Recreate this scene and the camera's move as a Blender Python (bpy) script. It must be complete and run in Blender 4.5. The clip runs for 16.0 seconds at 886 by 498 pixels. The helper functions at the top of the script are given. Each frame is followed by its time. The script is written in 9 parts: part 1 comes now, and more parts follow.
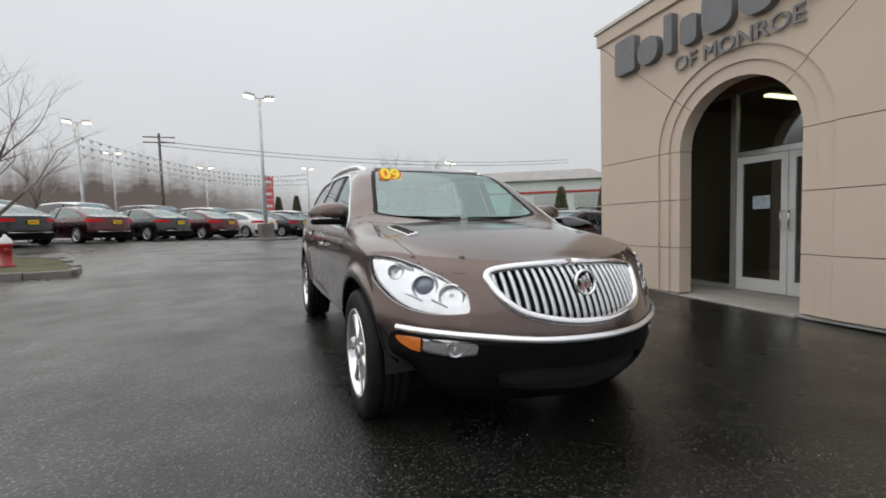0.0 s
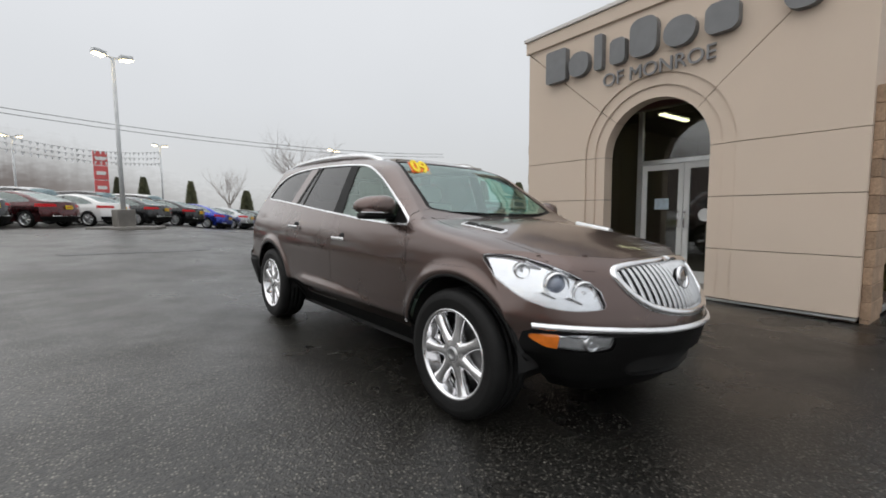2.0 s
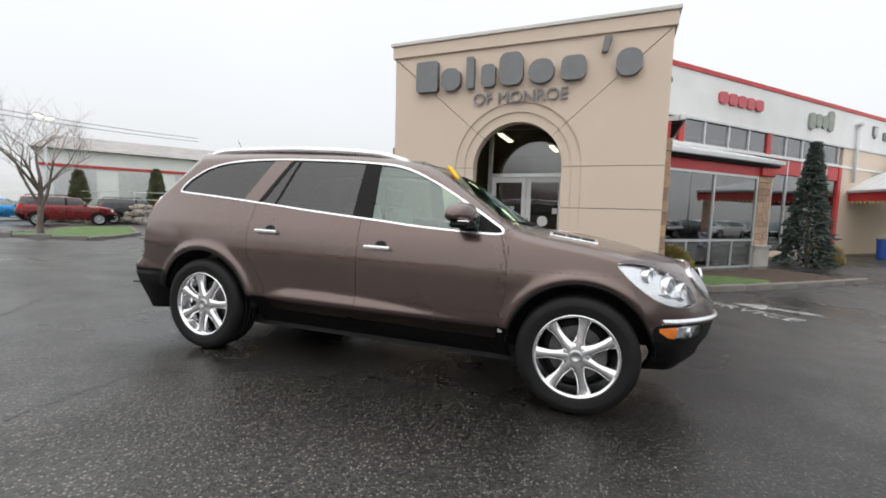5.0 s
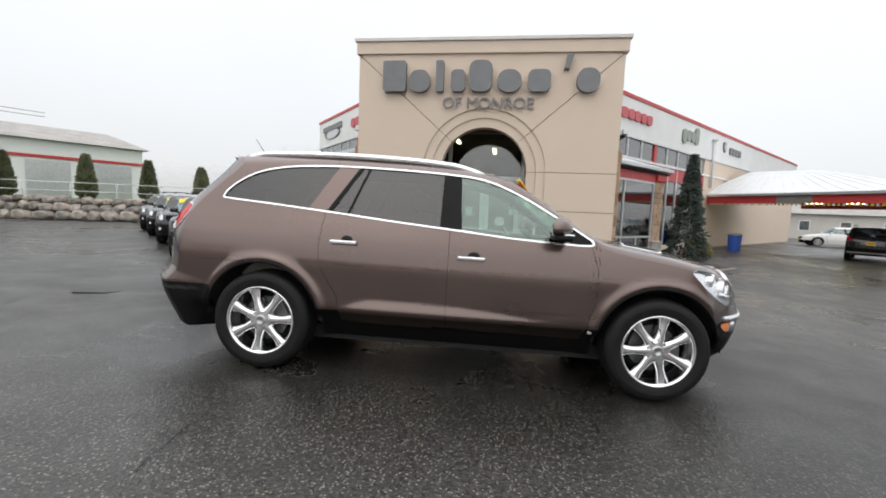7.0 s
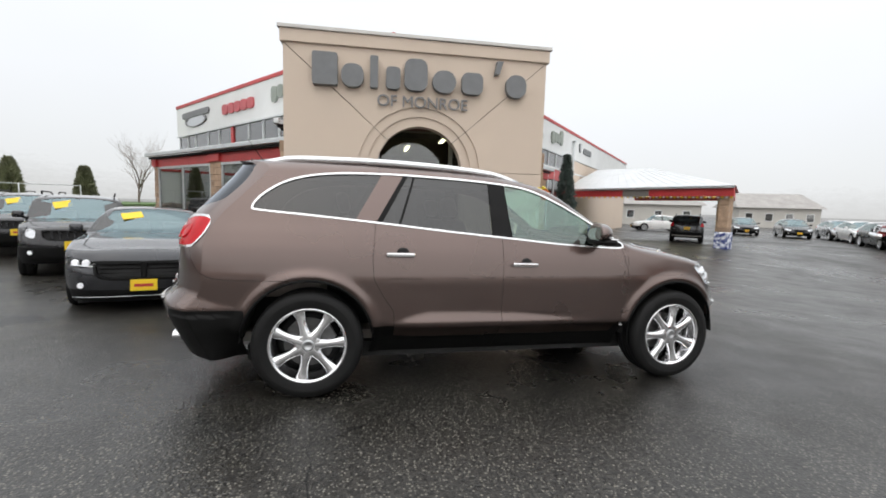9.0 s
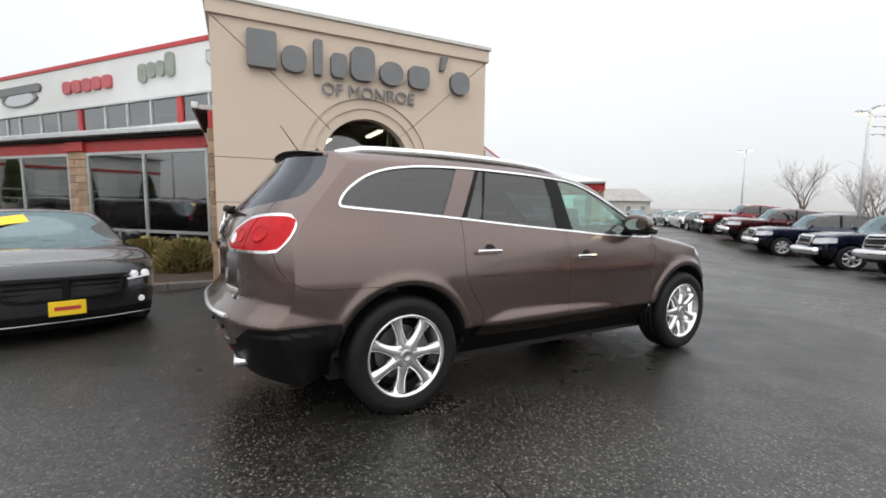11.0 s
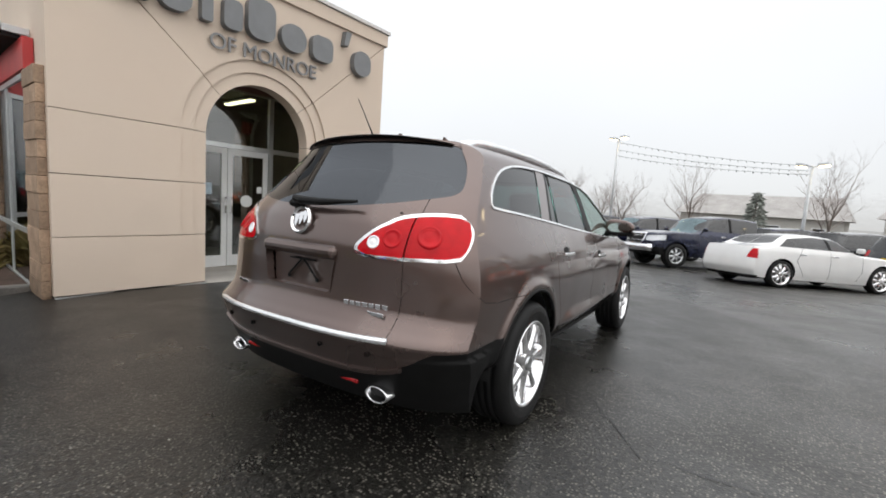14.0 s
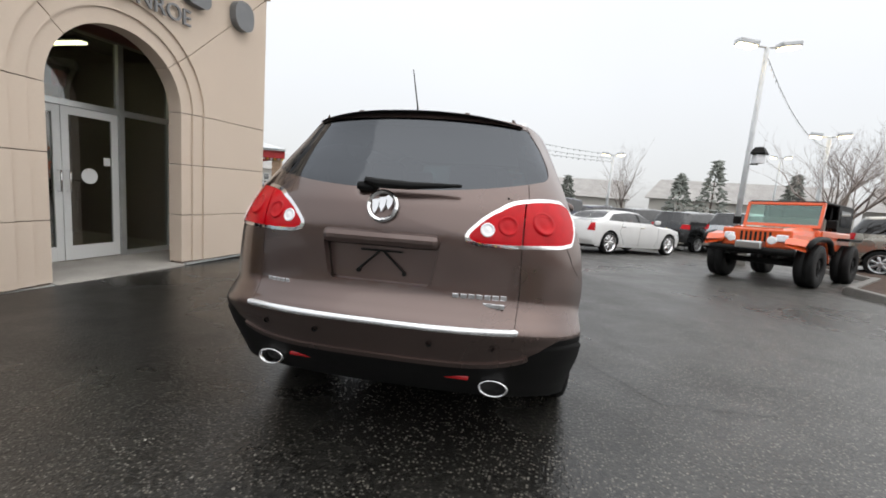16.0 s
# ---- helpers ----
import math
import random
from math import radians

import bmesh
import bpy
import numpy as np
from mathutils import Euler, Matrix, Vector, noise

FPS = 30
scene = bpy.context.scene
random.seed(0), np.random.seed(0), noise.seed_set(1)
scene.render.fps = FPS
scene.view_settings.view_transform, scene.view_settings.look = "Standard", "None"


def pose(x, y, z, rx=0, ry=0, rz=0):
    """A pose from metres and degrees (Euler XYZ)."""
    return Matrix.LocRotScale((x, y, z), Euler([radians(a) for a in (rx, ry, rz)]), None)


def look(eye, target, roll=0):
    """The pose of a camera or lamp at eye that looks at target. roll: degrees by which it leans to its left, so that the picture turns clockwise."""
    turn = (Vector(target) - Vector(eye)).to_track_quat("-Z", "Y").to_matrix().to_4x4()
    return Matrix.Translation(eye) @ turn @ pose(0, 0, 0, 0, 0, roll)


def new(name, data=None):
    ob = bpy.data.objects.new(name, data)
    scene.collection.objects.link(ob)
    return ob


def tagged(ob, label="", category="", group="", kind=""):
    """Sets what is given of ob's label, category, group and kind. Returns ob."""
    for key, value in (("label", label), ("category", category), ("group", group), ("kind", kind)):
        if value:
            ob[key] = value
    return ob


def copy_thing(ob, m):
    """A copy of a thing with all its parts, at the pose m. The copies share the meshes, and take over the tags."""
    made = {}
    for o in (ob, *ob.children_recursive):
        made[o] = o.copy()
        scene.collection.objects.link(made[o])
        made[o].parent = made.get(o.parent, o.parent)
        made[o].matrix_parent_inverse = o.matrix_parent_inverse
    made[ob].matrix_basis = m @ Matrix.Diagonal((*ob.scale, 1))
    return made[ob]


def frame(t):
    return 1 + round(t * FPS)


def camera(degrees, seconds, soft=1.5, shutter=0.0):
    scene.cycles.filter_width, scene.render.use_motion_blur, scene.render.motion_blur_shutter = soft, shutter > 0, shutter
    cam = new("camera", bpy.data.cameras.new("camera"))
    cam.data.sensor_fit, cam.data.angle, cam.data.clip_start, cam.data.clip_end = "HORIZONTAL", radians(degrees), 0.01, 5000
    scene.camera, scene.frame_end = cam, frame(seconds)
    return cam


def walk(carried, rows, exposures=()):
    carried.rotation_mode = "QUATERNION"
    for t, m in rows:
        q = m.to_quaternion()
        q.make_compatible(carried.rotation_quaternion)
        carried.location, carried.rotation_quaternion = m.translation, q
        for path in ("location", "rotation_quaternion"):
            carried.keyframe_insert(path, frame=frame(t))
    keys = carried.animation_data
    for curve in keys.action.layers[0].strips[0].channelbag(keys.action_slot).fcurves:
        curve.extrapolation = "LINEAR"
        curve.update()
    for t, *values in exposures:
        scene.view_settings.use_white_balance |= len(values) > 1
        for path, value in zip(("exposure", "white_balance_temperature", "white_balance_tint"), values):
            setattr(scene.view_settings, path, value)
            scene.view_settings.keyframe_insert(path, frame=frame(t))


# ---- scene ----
cam = camera(92.3, 16.0, soft=1.8)
PATH = [
    (0, (0.092, 0.199, 1.139), (0.737, 2.089, 1.019), -1.7),
    (0.5, (-0.216, 0.341, 1.162), (0.537, 2.188, 1.017), -1.2),
    (1, (-0.551, 0.424, 1.173), (0.404, 2.175, 1.021), -2.3),
    (1.5, (-0.83, 0.6, 1.165), (0.241, 2.281, 1.004), -0.7),
    (2, (-1.073, 0.851, 1.203), (0.105, 2.457, 1.029), -0.4),
    (2.5, (-1.348, 1.076, 1.209), (-0.044, 2.582, 1.037), 0.2),
    (3, (-1.568, 1.33, 1.198), (-0.119, 2.694, 0.993), 1.4),
    (3.5, (-1.741, 1.673, 1.232), (-0.179, 2.905, 1.028), 1.3),
    (4, (-1.966, 1.955, 1.248), (-0.29, 3.031, 1.067), 1.0),
    (4.5, (-2.182, 2.221, 1.261), (-0.413, 3.14, 1.098), 1.9),
    (4.7, (-2.246, 2.368, 1.253), (-0.442, 3.214, 1.085), 1.8),
    (6.8, (-2.814, 3.791, 1.354), (-0.855, 4.155, 1.175), 2.3),
    (7, (-2.845, 3.936, 1.35), (-0.875, 4.224, 1.163), 2.4),
    (7.5, (-2.916, 4.282, 1.385), (-0.93, 4.436, 1.206), 1.3),
    (8, (-2.88, 4.669, 1.389), (-0.888, 4.681, 1.211), 0.1),
    (8.5, (-2.853, 4.998, 1.395), (-0.866, 4.87, 1.205), 1.8),
    (9, (-2.842, 5.352, 1.424), (-0.878, 5.029, 1.226), 1.6),
    (9.2, (-2.82, 5.479, 1.417), (-0.864, 5.11, 1.225), 1.9),
    (11.3, (-2.191, 6.918, 1.385), (-0.43, 5.991, 1.182), 1.1),
    (11.5, (-2.123, 7.022, 1.402), (-0.379, 6.064, 1.201), 1.6),
    (12, (-1.924, 7.334, 1.422), (-0.254, 6.257, 1.194), 2.4),
    (12.5, (-1.705, 7.565, 1.413), (-0.158, 6.319, 1.183), 3.0),
    (13, (-1.411, 7.766, 1.418), (0.046, 6.416, 1.191), 4.0),
    (13.5, (-1.151, 7.987, 1.398), (0.188, 6.518, 1.18), 4.0),
    (14, (-0.911, 8.183, 1.394), (0.293, 6.603, 1.167), 4.0),
    (14.5, (-0.6, 8.319, 1.376), (0.456, 6.639, 1.129), 3.0),
    (15, (-0.328, 8.457, 1.361), (0.583, 6.692, 1.128), 4.7),
    (15.5, (-0.035, 8.587, 1.367), (0.692, 6.741, 1.111), 4.8),
    (16, (0.271, 8.674, 1.334), (0.798, 6.764, 1.061), 4.7),
]
walk(cam, [(t, look(eye, target, roll)) for t, eye, target, roll in PATH],
     [(0, -0.08), (2.5, 0.03), (4.5, 0.34), (7.0, 0.40), (9.0, 0.40), (12.5, 0.44), (16.0, 0.40)])

# ---------------------------------------------------------------- light
SUN_EL, SUN_AZ = radians(50), radians(285)
world = bpy.data.worlds.new("overcast")
world.use_nodes = True
scene.world = world
wn, wl = world.node_tree.nodes, world.node_tree.links
wn.clear()
w_out = wn.new("ShaderNodeOutputWorld")
w_bg = wn.new("ShaderNodeBackground")
w_sky = wn.new("ShaderNodeTexSky")
w_sky.sky_type = "NISHITA"
w_sky.sun_disc = False
w_sky.sun_elevation, w_sky.sun_rotation = SUN_EL, SUN_AZ
w_sky.dust_density, w_sky.air_density = 4.0, 1.0
# a closed deck of cloud: brighter overhead, a little greyer and mistier at the horizon
w_co = wn.new("ShaderNodeTexCoord")
w_sep = wn.new("ShaderNodeSeparateXYZ")
w_ramp = wn.new("ShaderNodeValToRGB")
w_ramp.color_ramp.elements[0].position, w_ramp.color_ramp.elements[0].color = 0.0, (5.6, 5.7, 5.75, 1)
w_ramp.color_ramp.elements[1].position, w_ramp.color_ramp.elements[1].color = 1.0, (12.5, 12.7, 13.0, 1)
e_mid = w_ramp.color_ramp.elements.new(0.22)
e_mid.color = (6.5, 6.65, 6.85, 1)
e_hi = w_ramp.color_ramp.elements.new(0.6)
e_hi.color = (7.6, 7.75, 8.0, 1)
w_noise = wn.new("ShaderNodeTexNoise")
w_noise.inputs["Scale"].default_value, w_noise.inputs["Detail"].default_value = 1.6, 4
w_nmap = wn.new("ShaderNodeMapRange")
w_nmap.inputs["To Min"].default_value, w_nmap.inputs["To Max"].default_value = 0.92, 1.08
w_mul = wn.new("ShaderNodeMixRGB")
w_mul.blend_type, w_mul.inputs[0].default_value = "MULTIPLY", 1.0
w_mix = wn.new("ShaderNodeMixRGB")
w_mix.inputs[0].default_value = 0.93
wl.new(w_co.outputs["Generated"], w_sep.inputs[0])
wl.new(w_sep.outputs["Z"], w_ramp.inputs[0])
wl.new(w_co.outputs["Generated"], w_noise.inputs["Vector"])
wl.new(w_noise.outputs["Fac"], w_nmap.inputs["Value"])
wl.new(w_ramp.outputs["Color"], w_mul.inputs[1])
wl.new(w_nmap.outputs["Result"], w_mul.inputs[2])
wl.new(w_sky.outputs["Color"], w_mix.inputs[1])
wl.new(w_mul.outputs["Color"], w_mix.inputs[2])
wl.new(w_mix.outputs["Color"], w_bg.inputs["Color"])
w_bg.inputs["Strength"].default_value = 0.115
wl.new(w_bg.outputs["Background"], w_out.inputs["Surface"])
sun = new("sun", bpy.data.lights.new("sun", "SUN"))
sun.data.energy, sun.data.angle, sun.data.color = 1.1, radians(130), (1.0, 0.97, 0.93)
sun.matrix_world = look((0, 0, 0), (-math.sin(SUN_AZ) * math.cos(SUN_EL), -math.cos(SUN_AZ) * math.cos(SUN_EL), -math.sin(SUN_EL)))


# ---------------------------------------------------------------- materials
def shader(name, base=(0.5, 0.5, 0.5), rough=0.5, metal=0.0, coat=0.0, vary=0.0, grain=0.0, scale=8.0, fine=120.0, bump=0.0,
           tint=None, spec=0.5, rvary=0.0, coord="Object", each=0.0, cr=0.04):
    """A principled material with stains at one scale, grain at another, and fine relief."""
    m = bpy.data.materials.new(name)
    m.use_nodes = True
    n, l = m.node_tree.nodes, m.node_tree.links
    b = n["Principled BSDF"]
    b.inputs["Base Color"].default_value = (*base, 1)
    b.inputs["Roughness"].default_value, b.inputs["Metallic"].default_value = rough, metal
    b.inputs["Coat Weight"].default_value, b.inputs["Coat Roughness"].default_value = coat, cr
    b.inputs["Specular IOR Level"].default_value = spec
    if vary or grain or bump or rvary or each:
        tc = n.new("ShaderNodeTexCoord")
        big, small = n.new("ShaderNodeTexNoise"), n.new("ShaderNodeTexNoise")
        for node, sc in ((big, scale), (small, fine)):
            node.inputs["Scale"].default_value, node.inputs["Detail"].default_value = sc, 5
            l.new(tc.outputs[coord], node.inputs["Vector"])
        last = None
        for node, amount in ((big, vary), (small, grain)):
            if not amount:
                continue
            mr = n.new("ShaderNodeMapRange")
            mr.inputs["From Min"].default_value, mr.inputs["From Max"].default_value = 0.3, 0.7
            mr.inputs["To Min"].default_value, mr.inputs["To Max"].default_value = 1 - amount, 1 + amount
            l.new(node.outputs["Fac"], mr.inputs["Value"])
            mx = n.new("ShaderNodeMixRGB")
            mx.blend_type, mx.inputs[0].default_value = "MULTIPLY", 1.0
            mx.inputs[1].default_value = (*base, 1)
            if last:
                l.new(last.outputs["Color"], mx.inputs[1])
            l.new(mr.outputs["Result"], mx.inputs[2])
            last = mx
        if tint:
            tm = n.new("ShaderNodeMixRGB")
            tm.inputs[1].default_value, tm.inputs[2].default_value = (*base, 1), (*tint, 1)
            ramp = n.new("ShaderNodeMapRange")
            ramp.inputs["From Min"].default_value, ramp.inputs["From Max"].default_value = 0.42, 0.6
            l.new(big.outputs["Fac"], ramp.inputs["Value"])
            l.new(ramp.outputs["Result"], tm.inputs[0])
            if last:
                first = [x for x in n if x.bl_idname == "ShaderNodeMixRGB" and x.blend_type == "MULTIPLY"][0]
                l.new(tm.outputs["Color"], first.inputs[1])
            else:
                last = tm
        if each:
            oi = n.new("ShaderNodeObjectInfo")
            er = n.new("ShaderNodeMapRange")
            er.inputs["To Min"].default_value, er.inputs["To Max"].default_value = 1 - each, 1 + each
            l.new(oi.outputs["Random"], er.inputs["Value"])
            em = n.new("ShaderNodeMixRGB")
            em.blend_type, em.inputs[0].default_value = "MULTIPLY", 1.0
            em.inputs[1].default_value = (*base, 1)
            if last:
                l.new(last.outputs["Color"], em.inputs[1])
            l.new(er.outputs["Result"], em.inputs[2])
            last = em
        if last:
            l.new(last.outputs["Color"], b.inputs["Base Color"])
        if rvary:
            rr = n.new("ShaderNodeMapRange")
            rr.inputs["From Min"].default_value, rr.inputs["From Max"].default_value = 0.35, 0.65
            rr.inputs["To Min"].default_value, rr.inputs["To Max"].default_value = max(rough - rvary, 0.03), min(rough + rvary, 1)
            l.new(big.outputs["Fac"], rr.inputs["Value"])
            l.new(rr.outputs["Result"], b.inputs["Roughness"])
        if bump:
            bp = n.new("ShaderNodeBump")
            bp.inputs["Strength"].default_value, bp.inputs["Distance"].default_value = bump, 0.01
            l.new(small.outputs["Fac"], bp.inputs["Height"])
            l.new(bp.outputs["Normal"], b.inputs["Normal"])
    return m


def glass(name, tint, gloss=1.0, ior=1.5):
    """Thin automotive or window glass: a tinted clear sheet with mirror gloss by Fresnel."""
    m = bpy.data.materials.new(name)
    m.use_nodes = True
    n, l = m.node_tree.nodes, m.node_tree.links
    n.remove(n["Principled BSDF"])
    out = n["Material Output"]
    tr, gl, fr, mx = n.new("ShaderNodeBsdfTransparent"), n.new("ShaderNodeBsdfGlossy"), n.new("ShaderNodeLayerWeight"), n.new("ShaderNodeMixShader")
    tr.inputs["Color"].default_value = (*tint, 1)
    gl.inputs["Roughness"].default_value = 0.02
    gl.inputs["Color"].default_value = (*gloss, 1) if isinstance(gloss, tuple) else (gloss, gloss, gloss, 1)
    # gloss alike from both sides of the sheet
    power, span = n.new("ShaderNodeMath"), n.new("ShaderNodeMapRange")
    power.operation, power.inputs[1].default_value = "POWER", 5.0
    fr.inputs["Blend"].default_value = 0.5
    l.new(fr.outputs["Facing"], power.inputs[0])
    l.new(power.outputs[0], span.inputs["Value"])
    span.inputs["To Min"].default_value = ((ior - 1) / (ior + 1)) ** 2
    l.new(span.outputs["Result"], mx.inputs[0])
    l.new(tr.outputs[0], mx.inputs[1])
    l.new(gl.outputs[0], mx.inputs[2])
    l.new(mx.outputs[0], out.inputs["Surface"])
    return m


def lamp_glow(name, colour, strength):
    m = bpy.data.materials.new(name)
    m.use_nodes = True
    b = m.node_tree.nodes["Principled BSDF"]
    b.inputs["Base Color"].default_value = (*colour, 1)
    b.inputs["Emission Color"].default_value = (*colour, 1)
    b.inputs["Emission Strength"].default_value = strength
    return m


def paint(name, base, flake=0.12):
    """Metallic car paint with clear coat, flake, and a film of rain dirt."""
    return shader(name, base, rough=0.26, metal=0.75, coat=1.0, vary=0.05, grain=flake, scale=2.2, fine=900, spec=0.5, rvary=0.06, bump=0.015, cr=0.05)


M_BROWN = shader("brown_metallic_paint", (0.118, 0.081, 0.071), 0.30, 0.85, 1.0, vary=0.05, grain=0.10, scale=2.2, fine=900, rvary=0.04, bump=0.008, cr=0.05)
M_BROWNWET = shader("rain_beaded_brown_paint", (0.120, 0.082, 0.071), 0.32, 0.8, 0.8, vary=0.08, grain=0.12, scale=2.2, fine=260, bump=0.03, cr=0.08)
M_DISC = shader("brake_disc_iron", (0.10, 0.10, 0.10), 0.4, 0.6, vary=0.15, scale=20)
M_BLACKPLASTIC = shader("black_plastic", (0.006, 0.006, 0.006), 0.5, spec=0.15, vary=0.2, grain=0.15, fine=400, bump=0.08)
M_SEAM = shader("panel_gap", (0.006, 0.006, 0.006), 0.9)
M_CHROME = shader("chrome", (0.82, 0.82, 0.83), 0.06, 1.0, vary=0.05, scale=12, rvary=0.03)
M_BRIGHT = shader("polished_alloy", (0.64, 0.64, 0.65), 0.08, 0.9, vary=0.06, scale=12)
M_TRIM = shader("bright_moulding", (0.82, 0.83, 0.84), 0.25, 0.75, vary=0.06, scale=10)
M_SATIN = shader("satin_metal", (0.55, 0.56, 0.57), 0.3, 1.0, vary=0.08, scale=20)
M_RUBBER = shader("tyre_rubber", (0.008, 0.008, 0.008), 0.6, spec=0.25, vary=0.25, grain=0.2, scale=9, fine=200, bump=0.2)
M_DARK = shader("dark_underbody", (0.012, 0.012, 0.012), 0.9, vary=0.2)
M_GLASS = glass("clear_car_glass", (0.62, 0.77, 0.71), (0.86, 1.0, 0.94), 2.2)
M_SCREEN = glass("green_windscreen_glass", (0.50, 0.90, 0.82), (0.84, 1.0, 0.97), 2.9)
M_TINTED = glass("dark_tinted_glass", (0.10, 0.107, 0.115), 1.0, 1.85)
M_PRIVACY = glass("side_privacy_glass", (0.09, 0.094, 0.098), 1.0, 1.76)
M_REARGLASS = glass("privacy_glass", (0.03, 0.033, 0.038), (0.88, 0.93, 1.0), 1.8)
M_LENSBLUE = shader("projector_lens", (0.20, 0.23, 0.30), 0.05, 0.0, 1.0, spec=0.9)
M_LENS = glass("lamp_lens", (0.93, 0.94, 0.95), 1.0, 1.45)
M_RED = shader("red_lamp_plastic", (0.46, 0.003, 0.008), 0.15, spec=0.2, coat=0.0, vary=0.15, scale=14)
M_REDDK = shader("dark_red_reflector", (0.30, 0.006, 0.008), 0.2, coat=0.2, vary=0.1, scale=20)
M_BOWL = shader("silvered_bowl", (0.95, 0.96, 0.98), 0.24, 0.85, vary=0.05, scale=25)
M_AMBER = shader("amber_lamp_plastic", (0.8, 0.2, 0.015), 0.15, coat=1.0, vary=0.1, scale=30)
M_LAMPIN = shader("lamp_reflector", (0.93, 0.94, 0.96), 0.30, 0.0, vary=0.08, scale=25)
M_CARGLASS = glass("parked_car_glass", (0.34, 0.38, 0.40), (0.74, 0.95, 1.0), 2.6)
M_ROWGLASS = glass("pale_saloon_glass", (0.30, 0.33, 0.33), (0.86, 0.97, 0.95), 2.5)
M_SEAT = shader("grey_beige_leather", (0.40, 0.37, 0.33), 0.55, vary=0.08, grain=0.05, scale=6, bump=0.1)
M_DASH = shader("dash_plastic", (0.20, 0.185, 0.165), 0.6, vary=0.1)
M_STUCCO = shader("beige_stucco", (0.65, 0.540, 0.440), 0.85, vary=0.05, grain=0.05, scale=0.9, fine=160, bump=0.35, tint=(0.62, 0.512, 0.415))
M_CORNICE = shader("cornice_metal", (0.60, 0.58, 0.55), 0.45, vary=0.06, grain=0.03, scale=2)
M_JOINT = shader("dark_joint", (0.19, 0.145, 0.115), 0.9, vary=0.2)
M_LETTER = shader("grey_letter_metal", (0.17, 0.175, 0.18), 0.5, 0.0, vary=0.08, scale=5)
M_LETTERSIDE = shader("letter_return", (0.20, 0.20, 0.205), 0.4, vary=0.08)
M_WHITE = shader("white_painted_panel", (0.74, 0.75, 0.74), 0.6, vary=0.05, grain=0.03, scale=0.8, bump=0.08)
M_REDTRIM = shader("red_trim_paint", (0.48, 0.04, 0.04), 0.45, vary=0.1, grain=0.05, scale=3)
M_ALU = shader("aluminium_frame", (0.58, 0.60, 0.60), 0.35, 0.6, vary=0.08, scale=6)
M_WINDOW = glass("shop_window_glass", (0.34, 0.35, 0.36), 1.0, 2.75)
M_CLEARPANE = glass("door_glass", (0.6, 0.62, 0.62), 1.0, 1.9)
# the rooms' dimness is put into this dark base colour
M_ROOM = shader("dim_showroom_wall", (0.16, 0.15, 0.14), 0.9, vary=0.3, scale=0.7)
M_CONCRETE = shader("concrete", (0.36, 0.34, 0.31), 0.8, vary=0.15, grain=0.12, scale=2.5, fine=60, bump=0.25)
M_WETKERB = shader("wet_kerb_concrete", (0.17, 0.16, 0.145), 0.5, vary=0.25, grain=0.2, scale=2.5, fine=60, bump=0.25)
M_BRICK = shader("split_face_block", (0.36, 0.25, 0.17), 0.9, vary=0.2, grain=0.2, scale=5, fine=50, bump=0.5, each=0.25)
M_POLE = shader("galvanised_pole", (0.60, 0.62, 0.63), 0.5, 0.1, vary=0.1, scale=4)
M_GLOW = lamp_glow("lit_lamp", (1.0, 0.80, 0.48), 6.0)
M_TUBE = lamp_glow("lit_tube", (0.95, 0.90, 0.50), 7.0)
M_BARK = shader("bark", (0.16, 0.13, 0.11), 0.9, vary=0.25, grain=0.2, scale=3, fine=40, bump=0.4)
M_GRASS = shader("grass", (0.075, 0.14, 0.03), 0.8, vary=0.3, grain=0.3, scale=3, fine=90, bump=0.6, each=0.1)
M_MULCH = shader("bark_mulch", (0.065, 0.04, 0.028), 0.95, vary=0.3, grain=0.4, scale=5, fine=60, bump=0.8)
M_YELLOW = shader("yellow_plate", (0.85, 0.58, 0.02), 0.4, vary=0.05)
M_ROOFMETAL = shader("white_standing_seam_roof", (0.62, 0.64, 0.65), 0.4, vary=0.06, scale=1.5)
M_STONE = shader("boulder", (0.22, 0.21, 0.195), 0.9, vary=0.3, grain=0.25, scale=2.5, fine=25, bump=0.5, tint=(0.28, 0.235, 0.19), each=0.4)


